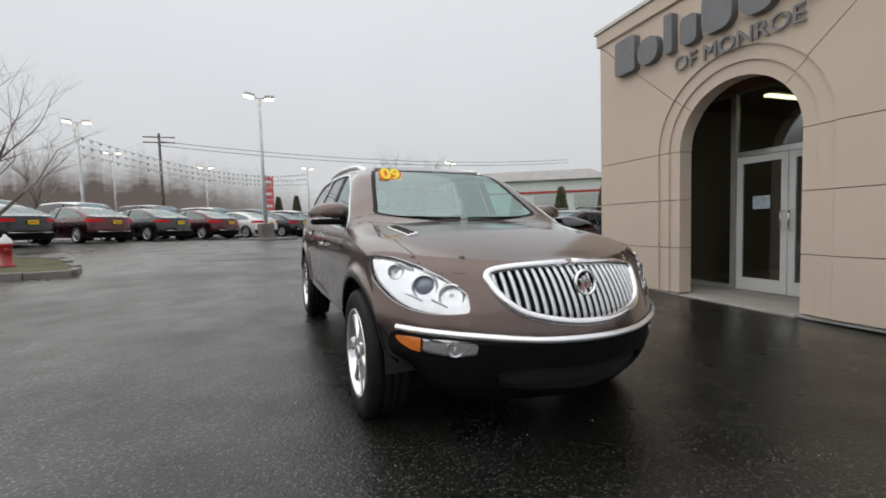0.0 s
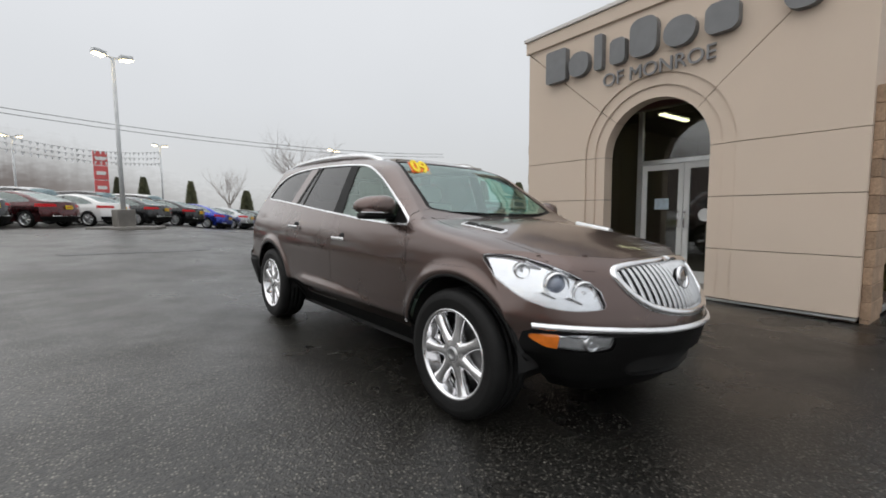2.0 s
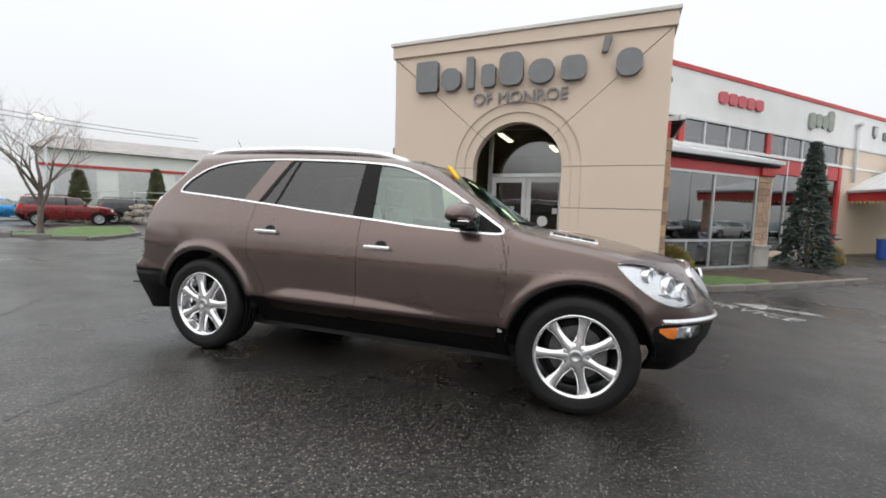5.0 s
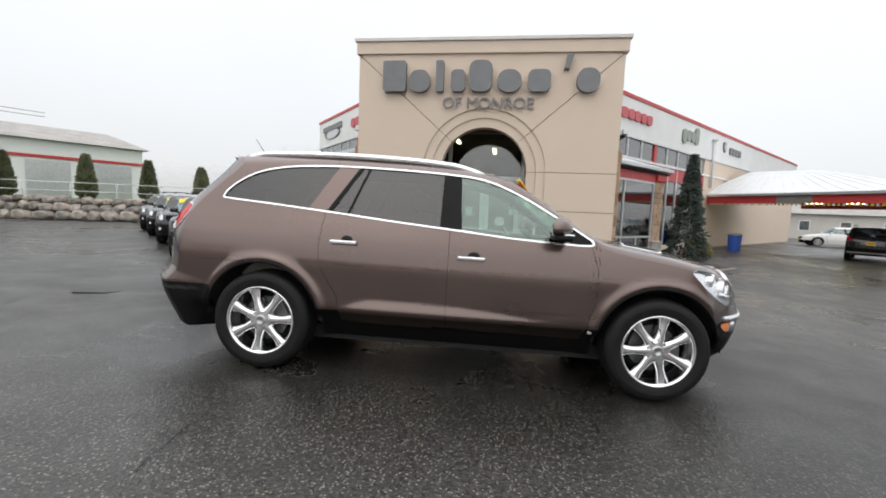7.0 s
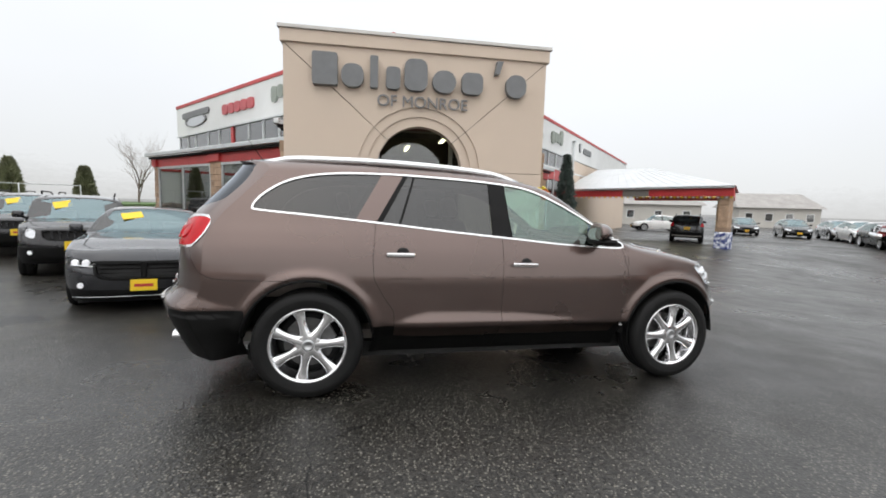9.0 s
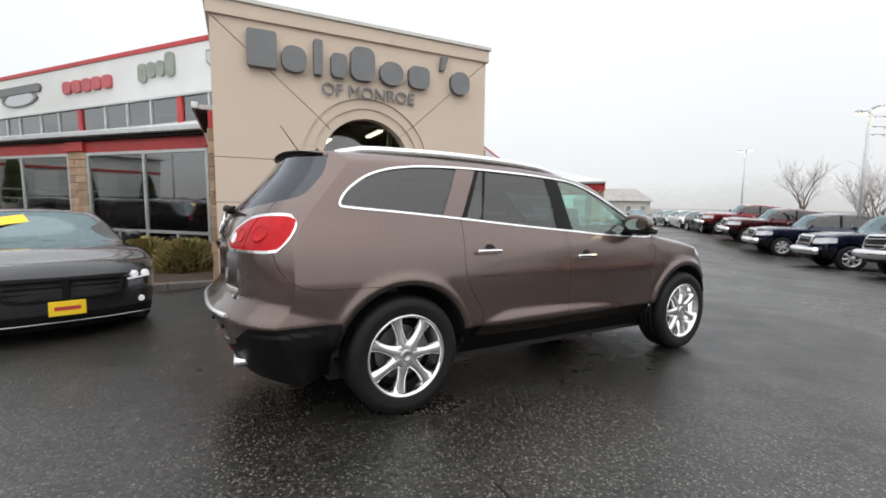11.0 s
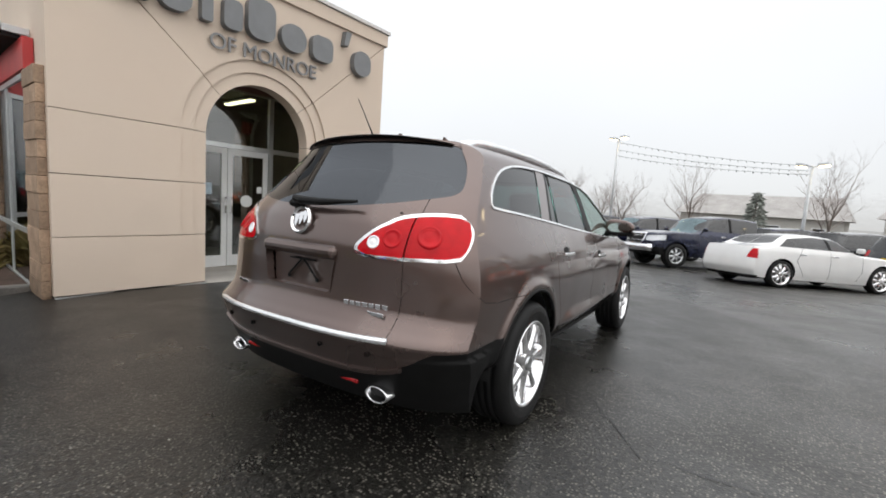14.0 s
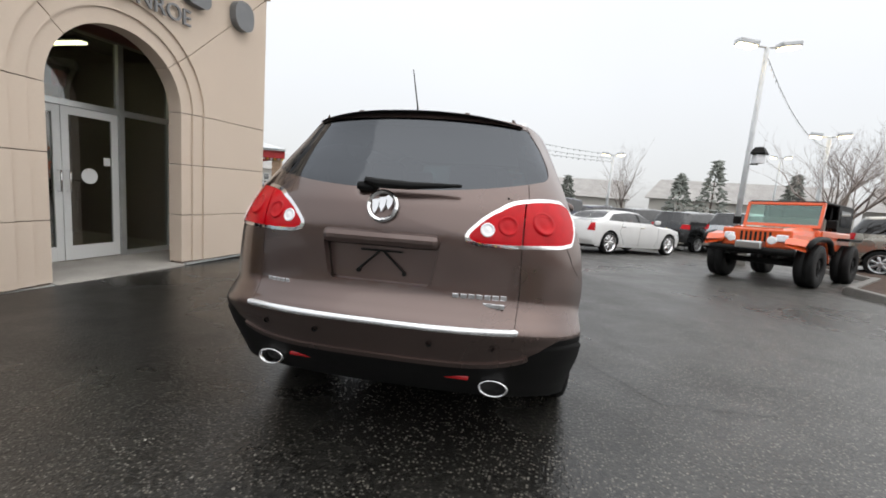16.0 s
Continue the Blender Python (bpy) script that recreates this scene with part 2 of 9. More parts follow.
def asphalt():
    """Wet worn asphalt: aggregate grain, tar patches, and damp patches that shine."""
    m = bpy.data.materials.new("wet_asphalt")
    m.use_nodes = True
    n, l = m.node_tree.nodes, m.node_tree.links
    b = n["Principled BSDF"]
    tc = n.new("ShaderNodeTexCoord")

    def noise_tex(sc, det=4, rough=0.5):
        t = n.new("ShaderNodeTexNoise")
        t.inputs["Scale"].default_value, t.inputs["Detail"].default_value, t.inputs["Roughness"].default_value = sc, det, rough
        l.new(tc.outputs["Object"], t.inputs["Vector"])
        return t

    def mapped(src, a, c, lo, hi):
        r = n.new("ShaderNodeMapRange")
        for k, v in (("From Min", a), ("From Max", c), ("To Min", lo), ("To Max", hi)):
            r.inputs[k].default_value = v
        l.new(src, r.inputs["Value"])
        return r.outputs["Result"]

    stone = n.new("ShaderNodeTexVoronoi")
    stone.inputs["Scale"].default_value = 58
    l.new(tc.outputs["Object"], stone.inputs["Vector"])
    grit = noise_tex(42, 4)
    wide = noise_tex(0.22, 5, 0.6)
    mid = noise_tex(1.4, 6, 0.6)
    base = n.new("ShaderNodeMixRGB")
    base.inputs[1].default_value, base.inputs[2].default_value = (0.006, 0.0058, 0.0052, 1), (0.045, 0.0425, 0.0370, 1)
    l.new(mapped(grit.outputs["Fac"], 0.35, 0.7, 0, 1), base.inputs[0])
    chips = n.new("ShaderNodeMixRGB")
    chips.inputs[2].default_value = (0.19, 0.178, 0.150, 1)
    sel = n.new("ShaderNodeSeparateColor")
    l.new(stone.outputs["Color"], sel.inputs[0])
    gate = n.new("ShaderNodeMath")
    gate.operation = "MULTIPLY"
    l.new(mapped(sel.outputs[0], 0.45, 0.85, 0, 1), gate.inputs[0])
    l.new(mapped(stone.outputs["Distance"], 0.25, 0.45, 1, 0), gate.inputs[1])
    l.new(gate.outputs[0], chips.inputs[0])
    l.new(base.outputs["Color"], chips.inputs[1])
    tone = n.new("ShaderNodeMixRGB")
    tone.blend_type, tone.inputs[0].default_value = "MULTIPLY", 1.0
    l.new(chips.outputs["Color"], tone.inputs[1])
    l.new(mapped(mid.outputs["Fac"], 0.3, 0.7, 0.75, 1.2), tone.inputs[2])
    # paler on the driving lane, darker along the building
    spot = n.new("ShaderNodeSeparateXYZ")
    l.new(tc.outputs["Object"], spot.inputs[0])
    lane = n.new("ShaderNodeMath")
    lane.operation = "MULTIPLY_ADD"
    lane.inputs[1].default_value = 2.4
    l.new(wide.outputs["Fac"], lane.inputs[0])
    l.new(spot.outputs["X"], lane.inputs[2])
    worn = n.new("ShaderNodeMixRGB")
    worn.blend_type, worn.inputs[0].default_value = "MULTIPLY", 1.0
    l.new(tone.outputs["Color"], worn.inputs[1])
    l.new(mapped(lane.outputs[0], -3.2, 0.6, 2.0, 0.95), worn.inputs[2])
    # a darker strip before the entrance
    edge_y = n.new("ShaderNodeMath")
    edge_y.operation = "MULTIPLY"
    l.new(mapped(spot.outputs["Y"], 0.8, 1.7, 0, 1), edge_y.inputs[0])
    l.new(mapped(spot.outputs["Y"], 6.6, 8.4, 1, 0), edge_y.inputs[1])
    strip_mask = n.new("ShaderNodeMath")
    strip_mask.operation = "MULTIPLY"
    l.new(mapped(lane.outputs[0], 0.6, 2.6, 0, 1), strip_mask.inputs[0])
    l.new(edge_y.outputs[0], strip_mask.inputs[1])
    strip_tone = n.new("ShaderNodeMixRGB")
    strip_tone.blend_type = "MULTIPLY"
    strip_tone.inputs[2].default_value = (0.45, 0.45, 0.46, 1)
    l.new(strip_mask.outputs[0], strip_tone.inputs[0])
    l.new(worn.outputs["Color"], strip_tone.inputs[1])
    # a darker patch at the bonnet end
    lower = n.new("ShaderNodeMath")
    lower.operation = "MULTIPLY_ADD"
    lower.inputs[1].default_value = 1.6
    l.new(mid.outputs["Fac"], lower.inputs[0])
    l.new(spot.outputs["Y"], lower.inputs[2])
    patch, patch_tone = n.new("ShaderNodeMath"), n.new("ShaderNodeMixRGB")
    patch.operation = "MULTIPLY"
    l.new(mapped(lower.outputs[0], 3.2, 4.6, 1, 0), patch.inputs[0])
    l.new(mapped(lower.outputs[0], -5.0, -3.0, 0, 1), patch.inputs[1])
    patch_tone.blend_type = "MULTIPLY"
    patch_tone.inputs[2].default_value = (0.80, 0.80, 0.81, 1)
    l.new(patch.outputs[0], patch_tone.inputs[0])
    l.new(strip_tone.outputs["Color"], patch_tone.inputs[1])
    l.new(patch_tone.outputs["Color"], b.inputs["Base Color"])
    l.new(mapped(strip_mask.outputs[0], 0, 1, 0.66, 0.32), b.inputs["Specular IOR Level"])
    wet = n.new("ShaderNodeMath")
    wet.operation = "ADD"
    l.new(mapped(wide.outputs["Fac"], 0.35, 0.65, -0.5, 0.5), wet.inputs[0])
    l.new(mapped(mid.outputs["Fac"], 0.3, 0.7, -0.3, 0.3), wet.inputs[1])
    sheen = n.new("ShaderNodeMath")
    sheen.operation = "MULTIPLY"
    l.new(mapped(wet.outputs[0], -0.5, 0.6, 0.50, 0.20), sheen.inputs[0])
    l.new(mapped(strip_mask.outputs[0], 0, 1, 1.0, 0.75), sheen.inputs[1])
    l.new(sheen.outputs[0], b.inputs["Roughness"])
    bp = n.new("ShaderNodeBump")
    bp.inputs["Distance"].default_value = 0.0055
    relief = n.new("ShaderNodeMath")
    relief.operation = "MULTIPLY"
    l.new(mapped(wet.outputs[0], -0.5, 0.7, 0.95, 0.45), relief.inputs[0])
    l.new(mapped(strip_mask.outputs[0], 0, 1, 1.0, 0.55), relief.inputs[1])
    l.new(relief.outputs[0], bp.inputs["Strength"])
    hh = n.new("ShaderNodeMath")
    hh.operation = "ADD"
    l.new(grit.outputs["Fac"], hh.inputs[0])
    l.new(mapped(stone.outputs["Distance"], 0, 0.5, 0.5, 0), hh.inputs[1])
    l.new(hh.outputs[0], bp.inputs["Height"])
    l.new(bp.outputs["Normal"], b.inputs["Normal"])
    return m


M_ASPHALT = asphalt()
M_TAR = shader("tar_seal", (0.012, 0.012, 0.013), 0.35, vary=0.2, grain=0.2, scale=4, fine=50, bump=0.2)


# ---------------------------------------------------------------- mesh helpers
def mesh_ob(name, verts, faces, mat, parent=None, smooth=False, label="", loc=None):
    me = bpy.data.meshes.new(name)
    me.from_pydata([tuple(v) for v in verts], [], [tuple(f) for f in faces])
    me.materials.append(mat)
    if smooth:
        me.polygons.foreach_set("use_smooth", [True] * len(me.polygons))
    me.update()
    ob = new(name, me)
    if parent:
        ob.parent = parent
    if loc is not None:
        ob.location = loc
    if label:
        ob["label"] = label
    return ob


def part(name, bm, mat, parent=None, label="", smooth=False):
    me = bpy.data.meshes.new(name)
    bmesh.ops.recalc_face_normals(bm, faces=bm.faces)
    bm.to_mesh(me)
    bm.free()
    me.materials.append(mat)
    if smooth:
        me.polygons.foreach_set("use_smooth", [True] * len(me.polygons))
    ob = new(name, me)
    if parent:
        ob.parent = parent
    if label:
        ob["label"] = label
    return ob


def add_box(bm, x0, x1, y0, y1, z0, z1, bevel=0.0, m=None):
    r = bmesh.ops.create_cube(bm, size=1)
    vs = r["verts"]
    for v in vs:
        v.co = Vector((x0 + (v.co.x + 0.5) * (x1 - x0), y0 + (v.co.y + 0.5) * (y1 - y0), z0 + (v.co.z + 0.5) * (z1 - z0)))
    if bevel:
        es = list({e for v in vs for e in v.link_edges})
        rb = bmesh.ops.bevel(bm, geom=es, offset=bevel, segments=2, affect="EDGES", profile=0.5)
        vs = list({v for f in rb["faces"] for v in f.verts} | {v for v in vs if v.is_valid})
    if m is not None:
        bmesh.ops.transform(bm, matrix=m, verts=vs)
    return vs


def box(name, x0, x1, y0, y1, z0, z1, mat, parent=None, bevel=0.0, label="", m=None):
    bm = bmesh.new()
    add_box(bm, x0, x1, y0, y1, z0, z1, bevel, m)
    return part(name, bm, mat, parent, label)


def add_tube(bm, pts, radii, sides=8, cap=True):
    """A tube of varying radius along a line of points."""
    pts = [Vector(p) for p in pts]
    if not hasattr(radii, "__len__"):
        radii = [radii] * len(pts)
    rings = []
    ref = None
    for i, p in enumerate(pts):
        d = (pts[min(i + 1, len(pts) - 1)] - pts[max(i - 1, 0)]).normalized()
        if ref is None:
            ref = Vector((0, 0, 1)) if abs(d.z) < 0.9 else Vector((1, 0, 0))
        u = d.cross(ref).normalized()
        v = d.cross(u).normalized()
        ref = u.cross(d).normalized()
        rings.append([bm.verts.new(p + radii[i] * (math.cos(2 * math.pi * k / sides) * u + math.sin(2 * math.pi * k / sides) * v)) for k in range(sides)])
    for a, b in zip(rings, rings[1:]):
        for k in range(sides):
            bm.faces.new((a[k], a[(k + 1) % sides], b[(k + 1) % sides], b[k]))
    if cap:
        bm.faces.new(rings[0])
        bm.faces.new(rings[-1][::-1])


def tube(name, pts, radii, mat, parent=None, sides=8, smooth=True, label=""):
    bm = bmesh.new()
    add_tube(bm, pts, radii, sides)
    return part(name, bm, mat, parent, label, smooth)


def add_lathe(bm, profile, sides=48, axis="Y", closed=False):
    """Turns (radius, along) pairs round an axis."""
    rings = []
    for r, a in profile:
        ring = []
        for k in range(sides):
            c, s = math.cos(2 * math.pi * k / sides), math.sin(2 * math.pi * k / sides)
            ring.append(bm.verts.new((r * c, a, r * s) if axis == "Y" else (r * c, r * s, a)))
        rings.append(ring)
    pairs = list(zip(rings, rings[1:])) + ([(rings[-1], rings[0])] if closed else [])
    for a, b in pairs:
        for k in range(sides):
            bm.faces.new((a[k], a[(k + 1) % sides], b[(k + 1) % sides], b[k]))
    return rings


def empty(name, m=None, label="", category="", group="", kind=""):
    ob = new(name)
    ob.empty_display_size = 0.2
    if m is not None:
        ob.matrix_world = m
    return tagged(ob, label, category, group, kind)


def gz(x, y):
    """Height of the sloping lot: it falls towards the building and towards the road."""
    cx = min(max(x, -14.0), 8.0)
    if y < 0:
        zy = -0.016 * 4.3 + 0.045 * max(y, -14.0) * min(max((16.0 - x) / 8.0, 0.1), 1.0)
    elif y < 9:
        zy = 0.016 * (y - 4.3)
    else:
        zy = 0.016 * 4.7 + 0.045 * (min(y, 20.0) - 9) * min(max((9.0 - x) / 9.0, 0.2), 1.0)
    # a shallow dip in front of the left wing
    kx, ky = min(max((x - 1.4) / 1.6, 0.0), 1.0), min(max((y - 6.6) / 1.2, 0.0), 1.0)
    return 0.02 - 0.022 * cx + zy - 0.12 * kx * kx * (3 - 2 * kx) * ky * ky * (3 - 2 * ky)


def on_ground(x, y, yaw, tilt=True):
    """A pose on the lot with its own x axis turned by yaw degrees, leaning with the slope."""
    e = 0.6
    nrm = Vector((-(gz(x + e, y) - gz(x - e, y)) / (2 * e), -(gz(x, y + e) - gz(x, y - e)) / (2 * e), 1)).normalized()
    f = Vector((math.cos(radians(yaw)), math.sin(radians(yaw)), 0))
    if not tilt:
        nrm = Vector((0, 0, 1))
    f = (f - nrm * f.dot(nrm)).normalized()
    m = Matrix((f, nrm.cross(f), nrm)).transposed().to_4x4()
    return Matrix.Translation((x, y, gz(x, y))) @ m


# ---------------------------------------------------------------- ground
def build_ground():
    xs = sorted(set([-900, -300, -120, -60, -35] + [round(-24 + i * 0.75, 2) for i in range(70)] + [35, 45, 70, 120, 300, 900]))
    ys = sorted(set([-900, -300, -120, -60, -40, -30] + [round(-26 + i * 0.75, 2) for i in range(80)] + [38, 46, 60, 120, 300, 900]))
    verts = []
    for y in ys:
        for x in xs:
            dip = 0.012 * noise.noise(Vector((x * 0.35, y * 0.35, 3.1))) if abs(x) < 30 and abs(y) < 40 else 0.0
            near = (x - 1.25) ** 2 + (y - 4.4) ** 2 < 14
            verts.append((x, y, gz(x, y) + (0 if near else dip)))
    nx = len(xs)
    faces = [(j * nx + i, j * nx + i + 1, (j + 1) * nx + i + 1, (j + 1) * nx + i) for j in range(len(ys) - 1) for i in range(nx - 1)]
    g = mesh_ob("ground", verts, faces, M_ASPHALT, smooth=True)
    tagged(g, "wet dark grey asphalt of a car sales lot", "ground", kind="structure")


build_ground()


def prism(name, outline, x0, x1, mat, parent=None, label="", to=None):
    """A slab from an outline in (y, z), between two x planes. to: maps (x, y, z)."""
    bm = bmesh.new()
    a = [bm.verts.new((x0, y, z)) for y, z in outline]
    b = [bm.verts.new((x1, y, z)) for y, z in outline]
    fa = bm.faces.new(a)
    fb = bm.faces.new(b[::-1])
    n = len(a)
    for i in range(n):
        bm.faces.new((a[(i + 1) % n], a[i], b[i], b[(i + 1) % n]))
    bmesh.ops.triangulate(bm, faces=[fa, fb])
    if to:
        for v in bm.verts:
            v.co = Vector(to(*v.co))
    return part(name, bm, mat, parent, label)


# ---------------------------------------------------------------- entrance tower
TX, TY0, TY1, TTOP = 5.70, 1.925, 7.04, 4.37
AC, AR, AZ = 4.46, 0.85, 2.138
ARW = 1.205  # radius at which the stepped reveal begins
ZB = -0.07


def arc(r, a0, a1, n=20):
    return [(AC + r * math.cos(radians(a0 + (a1 - a0) * i / n)), AZ + r * math.sin(radians(a0 + (a1 - a0) * i / n))) for i in range(n + 1)]


def build_tower():
    t = empty("wall_tower", label="beige stucco entrance tower with an arched doorway", category="building", kind="structure")
    g = 0.005
    x0, x1 = TX, TX + 0.30
    diag = math.degrees(math.atan2(TTOP - AZ, TY1 - AC))
    courses = ((ZB, 0.645), (0.645, 1.395), (1.395, AZ))
    # courses beside the doorway
    for za, zb in courses:
        for ya, yb in ((AC + ARW, TY1), (TY0, AC - ARW)):
            bm = bmesh.new()
            add_box(bm, x0, x1, ya, yb, za + g, zb - g, 0.004)
            part("panel", bm, M_STUCCO, t)

    # above: three fields parted by joints from the arch to the corners
    def field(lower, upper):
        bm = bmesh.new()
        ring = []
        for (ya, za), (yb, zb) in zip(lower, upper):
            ring.append([bm.verts.new(p) for p in ((x0, ya, za), (x0, yb, zb), (x1, yb, zb), (x1, ya, za))])
        for p, q in zip(ring, ring[1:]):
            for j in range(4):
                bm.faces.new((p[j], p[(j + 1) % 4], q[(j + 1) % 4], q[j]))
        bm.faces.new(ring[0])
        bm.faces.new(ring[-1][::-1])
        part("panel", bm, M_STUCCO, t)

    n = 22
    low = arc(ARW, 0.35, diag - 0.25, n)
    field(low, [(TY1, AZ + g + (TTOP - 0.010 - AZ - g) * i / n) for i in range(n + 1)])
    low = arc(ARW, 179.65, 180 - diag + 0.25, n)
    field(low, [(TY0, AZ + g + (TTOP - 0.010 - AZ - g) * i / n) for i in range(n + 1)])
    low = arc(ARW, diag + 0.25, 180 - diag - 0.25, n)
    field(low, [(TY1 - 0.012 + (TY0 - TY1 + 0.024) * i / n, TTOP) for i in range(n + 1)])
    # backing behind the joints
    bx0, bx1 = x0 + 0.075, x1 - 0.01
    box("backing", bx0, bx1, AC + AR + 0.02, TY1 - 0.03, ZB - 0.3, AZ, M_JOINT, t)
    box("backing", bx0, bx1, TY0 + 0.03, AC - AR - 0.02, ZB - 0.3, AZ, M_JOINT, t)
    bm = bmesh.new()
    line = [(TY1 - 0.03, AZ)] + arc(AR + 0.02, 0, 180, 28) + [(TY0 + 0.03, AZ)]
    for (ya, za), (yb, zb) in zip(line, line[1:]):
        vs = [bm.verts.new(p) for p in ((bx0, ya, za), (bx0, yb, zb), (bx0, yb, TTOP + 0.1), (bx0, ya, TTOP + 0.1), (bx1, ya, za), (bx1, yb, zb), (bx1, yb, TTOP + 0.1), (bx1, ya, TTOP + 0.1))]
        for f in ((0, 1, 2, 3), (7, 6, 5, 4), (4, 5, 1, 0), (3, 2, 6, 7)):
            bm.faces.new([vs[k] for k in f])
    part("backing", bm, M_JOINT, t)
    # two steps of the reveal, each set back from the one outside it
    for r0, r1, back in ((1.028, ARW - 0.001, 0.030), (AR, 1.027, 0.060)):
        for za, zb in courses:
            for s in (1, -1):
                ya, yb = sorted((AC + s * r0, AC + s * r1))
                box("moulding", x0 + back, x1 - 0.002, ya, yb, za + g, zb - g, M_STUCCO, t, 0.004)
        for a0, a1 in ((0.35, diag - 0.3), (diag + 0.3, 180 - diag - 0.3), (180 - diag + 0.3, 179.65)):
            prism("moulding", arc(r1, a0, a1, 24) + arc(r0, a1, a0, 24), x0 + back, x1 - 0.002, M_STUCCO, t)
    box("side_wall", x1 + 0.002, 10.6, TY1 - 0.3, TY1 - 0.005, -0.3, TTOP + 0.2, M_STUCCO, t)
    box("side_wall", x1 + 0.002, 10.6, TY0 + 0.005, TY0 + 0.3, -0.3, TTOP + 0.2, M_STUCCO, t)
    box("roof", x1, 11.0, TY0 + 0.305, TY1 - 0.305, TTOP + 0.05, TTOP + 0.16, M_ROOFMETAL, t)
    # cornice: a stepped band and a metal cap, round the front and both sides
    for z0, z1, out in ((TTOP, TTOP + 0.23, 0.05), (TTOP + 0.23, TTOP + 0.30, 0.085)):
        box("cornice", x0 - out, 11.0, TY0 - out, TY1 + out, z0, z1 - 0.003, M_STUCCO if out < 0.06 else M_CORNICE, t, 0.008)
    # metal drip edge at the foot
    box("base_flashing", x0 - 0.012, x0 + 0.05, TY0 + 0.01, AC - AR - 0.02, ZB - 0.035, ZB - 0.012, M_ALU, t)
    box("base_flashing", x0 - 0.012, x0 + 0.05, AC + AR + 0.02, TY1 - 0.01, ZB - 0.035, ZB - 0.012, M_ALU, t)
    # masonry, glass, red fascia and gutter along both flanks of the tower
    for y0, q in ((TY1, 1), (TY0, -1)):
        def flank(name, xa, xb, o0, o1, za, zb, mat, bev=0.0):
            ya, yb = sorted((y0 + q * o0, y0 + q * o1))
            box(name, xa, xb, ya, yb, za, zb, mat, t, bev)
        for j in range(14):
            flank("block", 5.79, 6.46, 0.0, 0.085 + 0.006 * ((j * 5) % 3), -0.3 + j * 0.207, -0.098 + j * 0.207, M_BRICK, 0.008)
        flank("pane", 6.53, 9.12, 0.055, 0.062, -0.05, 2.52, M_WINDOW)
        for xa, xb in ((6.465, 6.525), (7.78, 7.83), (9.13, 9.19)):
            flank("mullion", xa, xb, 0.0, 0.075, -0.12, 2.52, M_ALU)
        for za, zb in ((-0.12, -0.055), (0.60, 0.66), (2.522, 2.59)):
            flank("transom", 6.527, 9.128, 0.0, 0.078, za, zb, M_ALU)
        flank("fascia", 6.30, 9.6, 0.0, 0.10, 2.60, 2.97, M_REDTRIM, 0.006)
        flank("soffit", 6.55, 9.5, 0.0, 0.30, 2.975, 3.02, M_DARK)
        flank("gutter", 6.50, 9.5, 0.24, 0.36, 3.022, 3.14, M_ALU, 0.02)
        flank("eave", 6.50, 9.6, 0.0, 0.238, 3.022, 3.10, M_ROOFMETAL)
    # vestibule
    box("soffit", x1 + 0.005, 6.84, TY0 + 0.31, TY1 - 0.31, 3.08, 3.2, shader("dark_red_soffit", (0.10, 0.03, 0.025), 0.7, vary=0.15), t)
    box("return_wall", x1 + 0.005, 6.83, 6.22, 6.38, -0.2, 3.07, M_STUCCO, t)
    box("return_wall", x1 + 0.005, 6.83, 2.62, 2.78, -0.2, 3.07, M_STUCCO, t)
    sl = box("pavement", TX - 0.02, 7.6, AC - AR + 0.01, AC + AR - 0.01, -0.4, -0.085, M_CONCRETE, None, 0.012)
    tagged(sl, "pale worn concrete entrance slab in the arch", "slab", kind="structure")
    sl2 = box("floor", 6.02, 13.0, 2.3, 6.7, -0.4, -0.09, M_CONCRETE, None)
    tagged(sl2, "concrete floor inside the entrance", "floor", kind="structure")


build_tower()


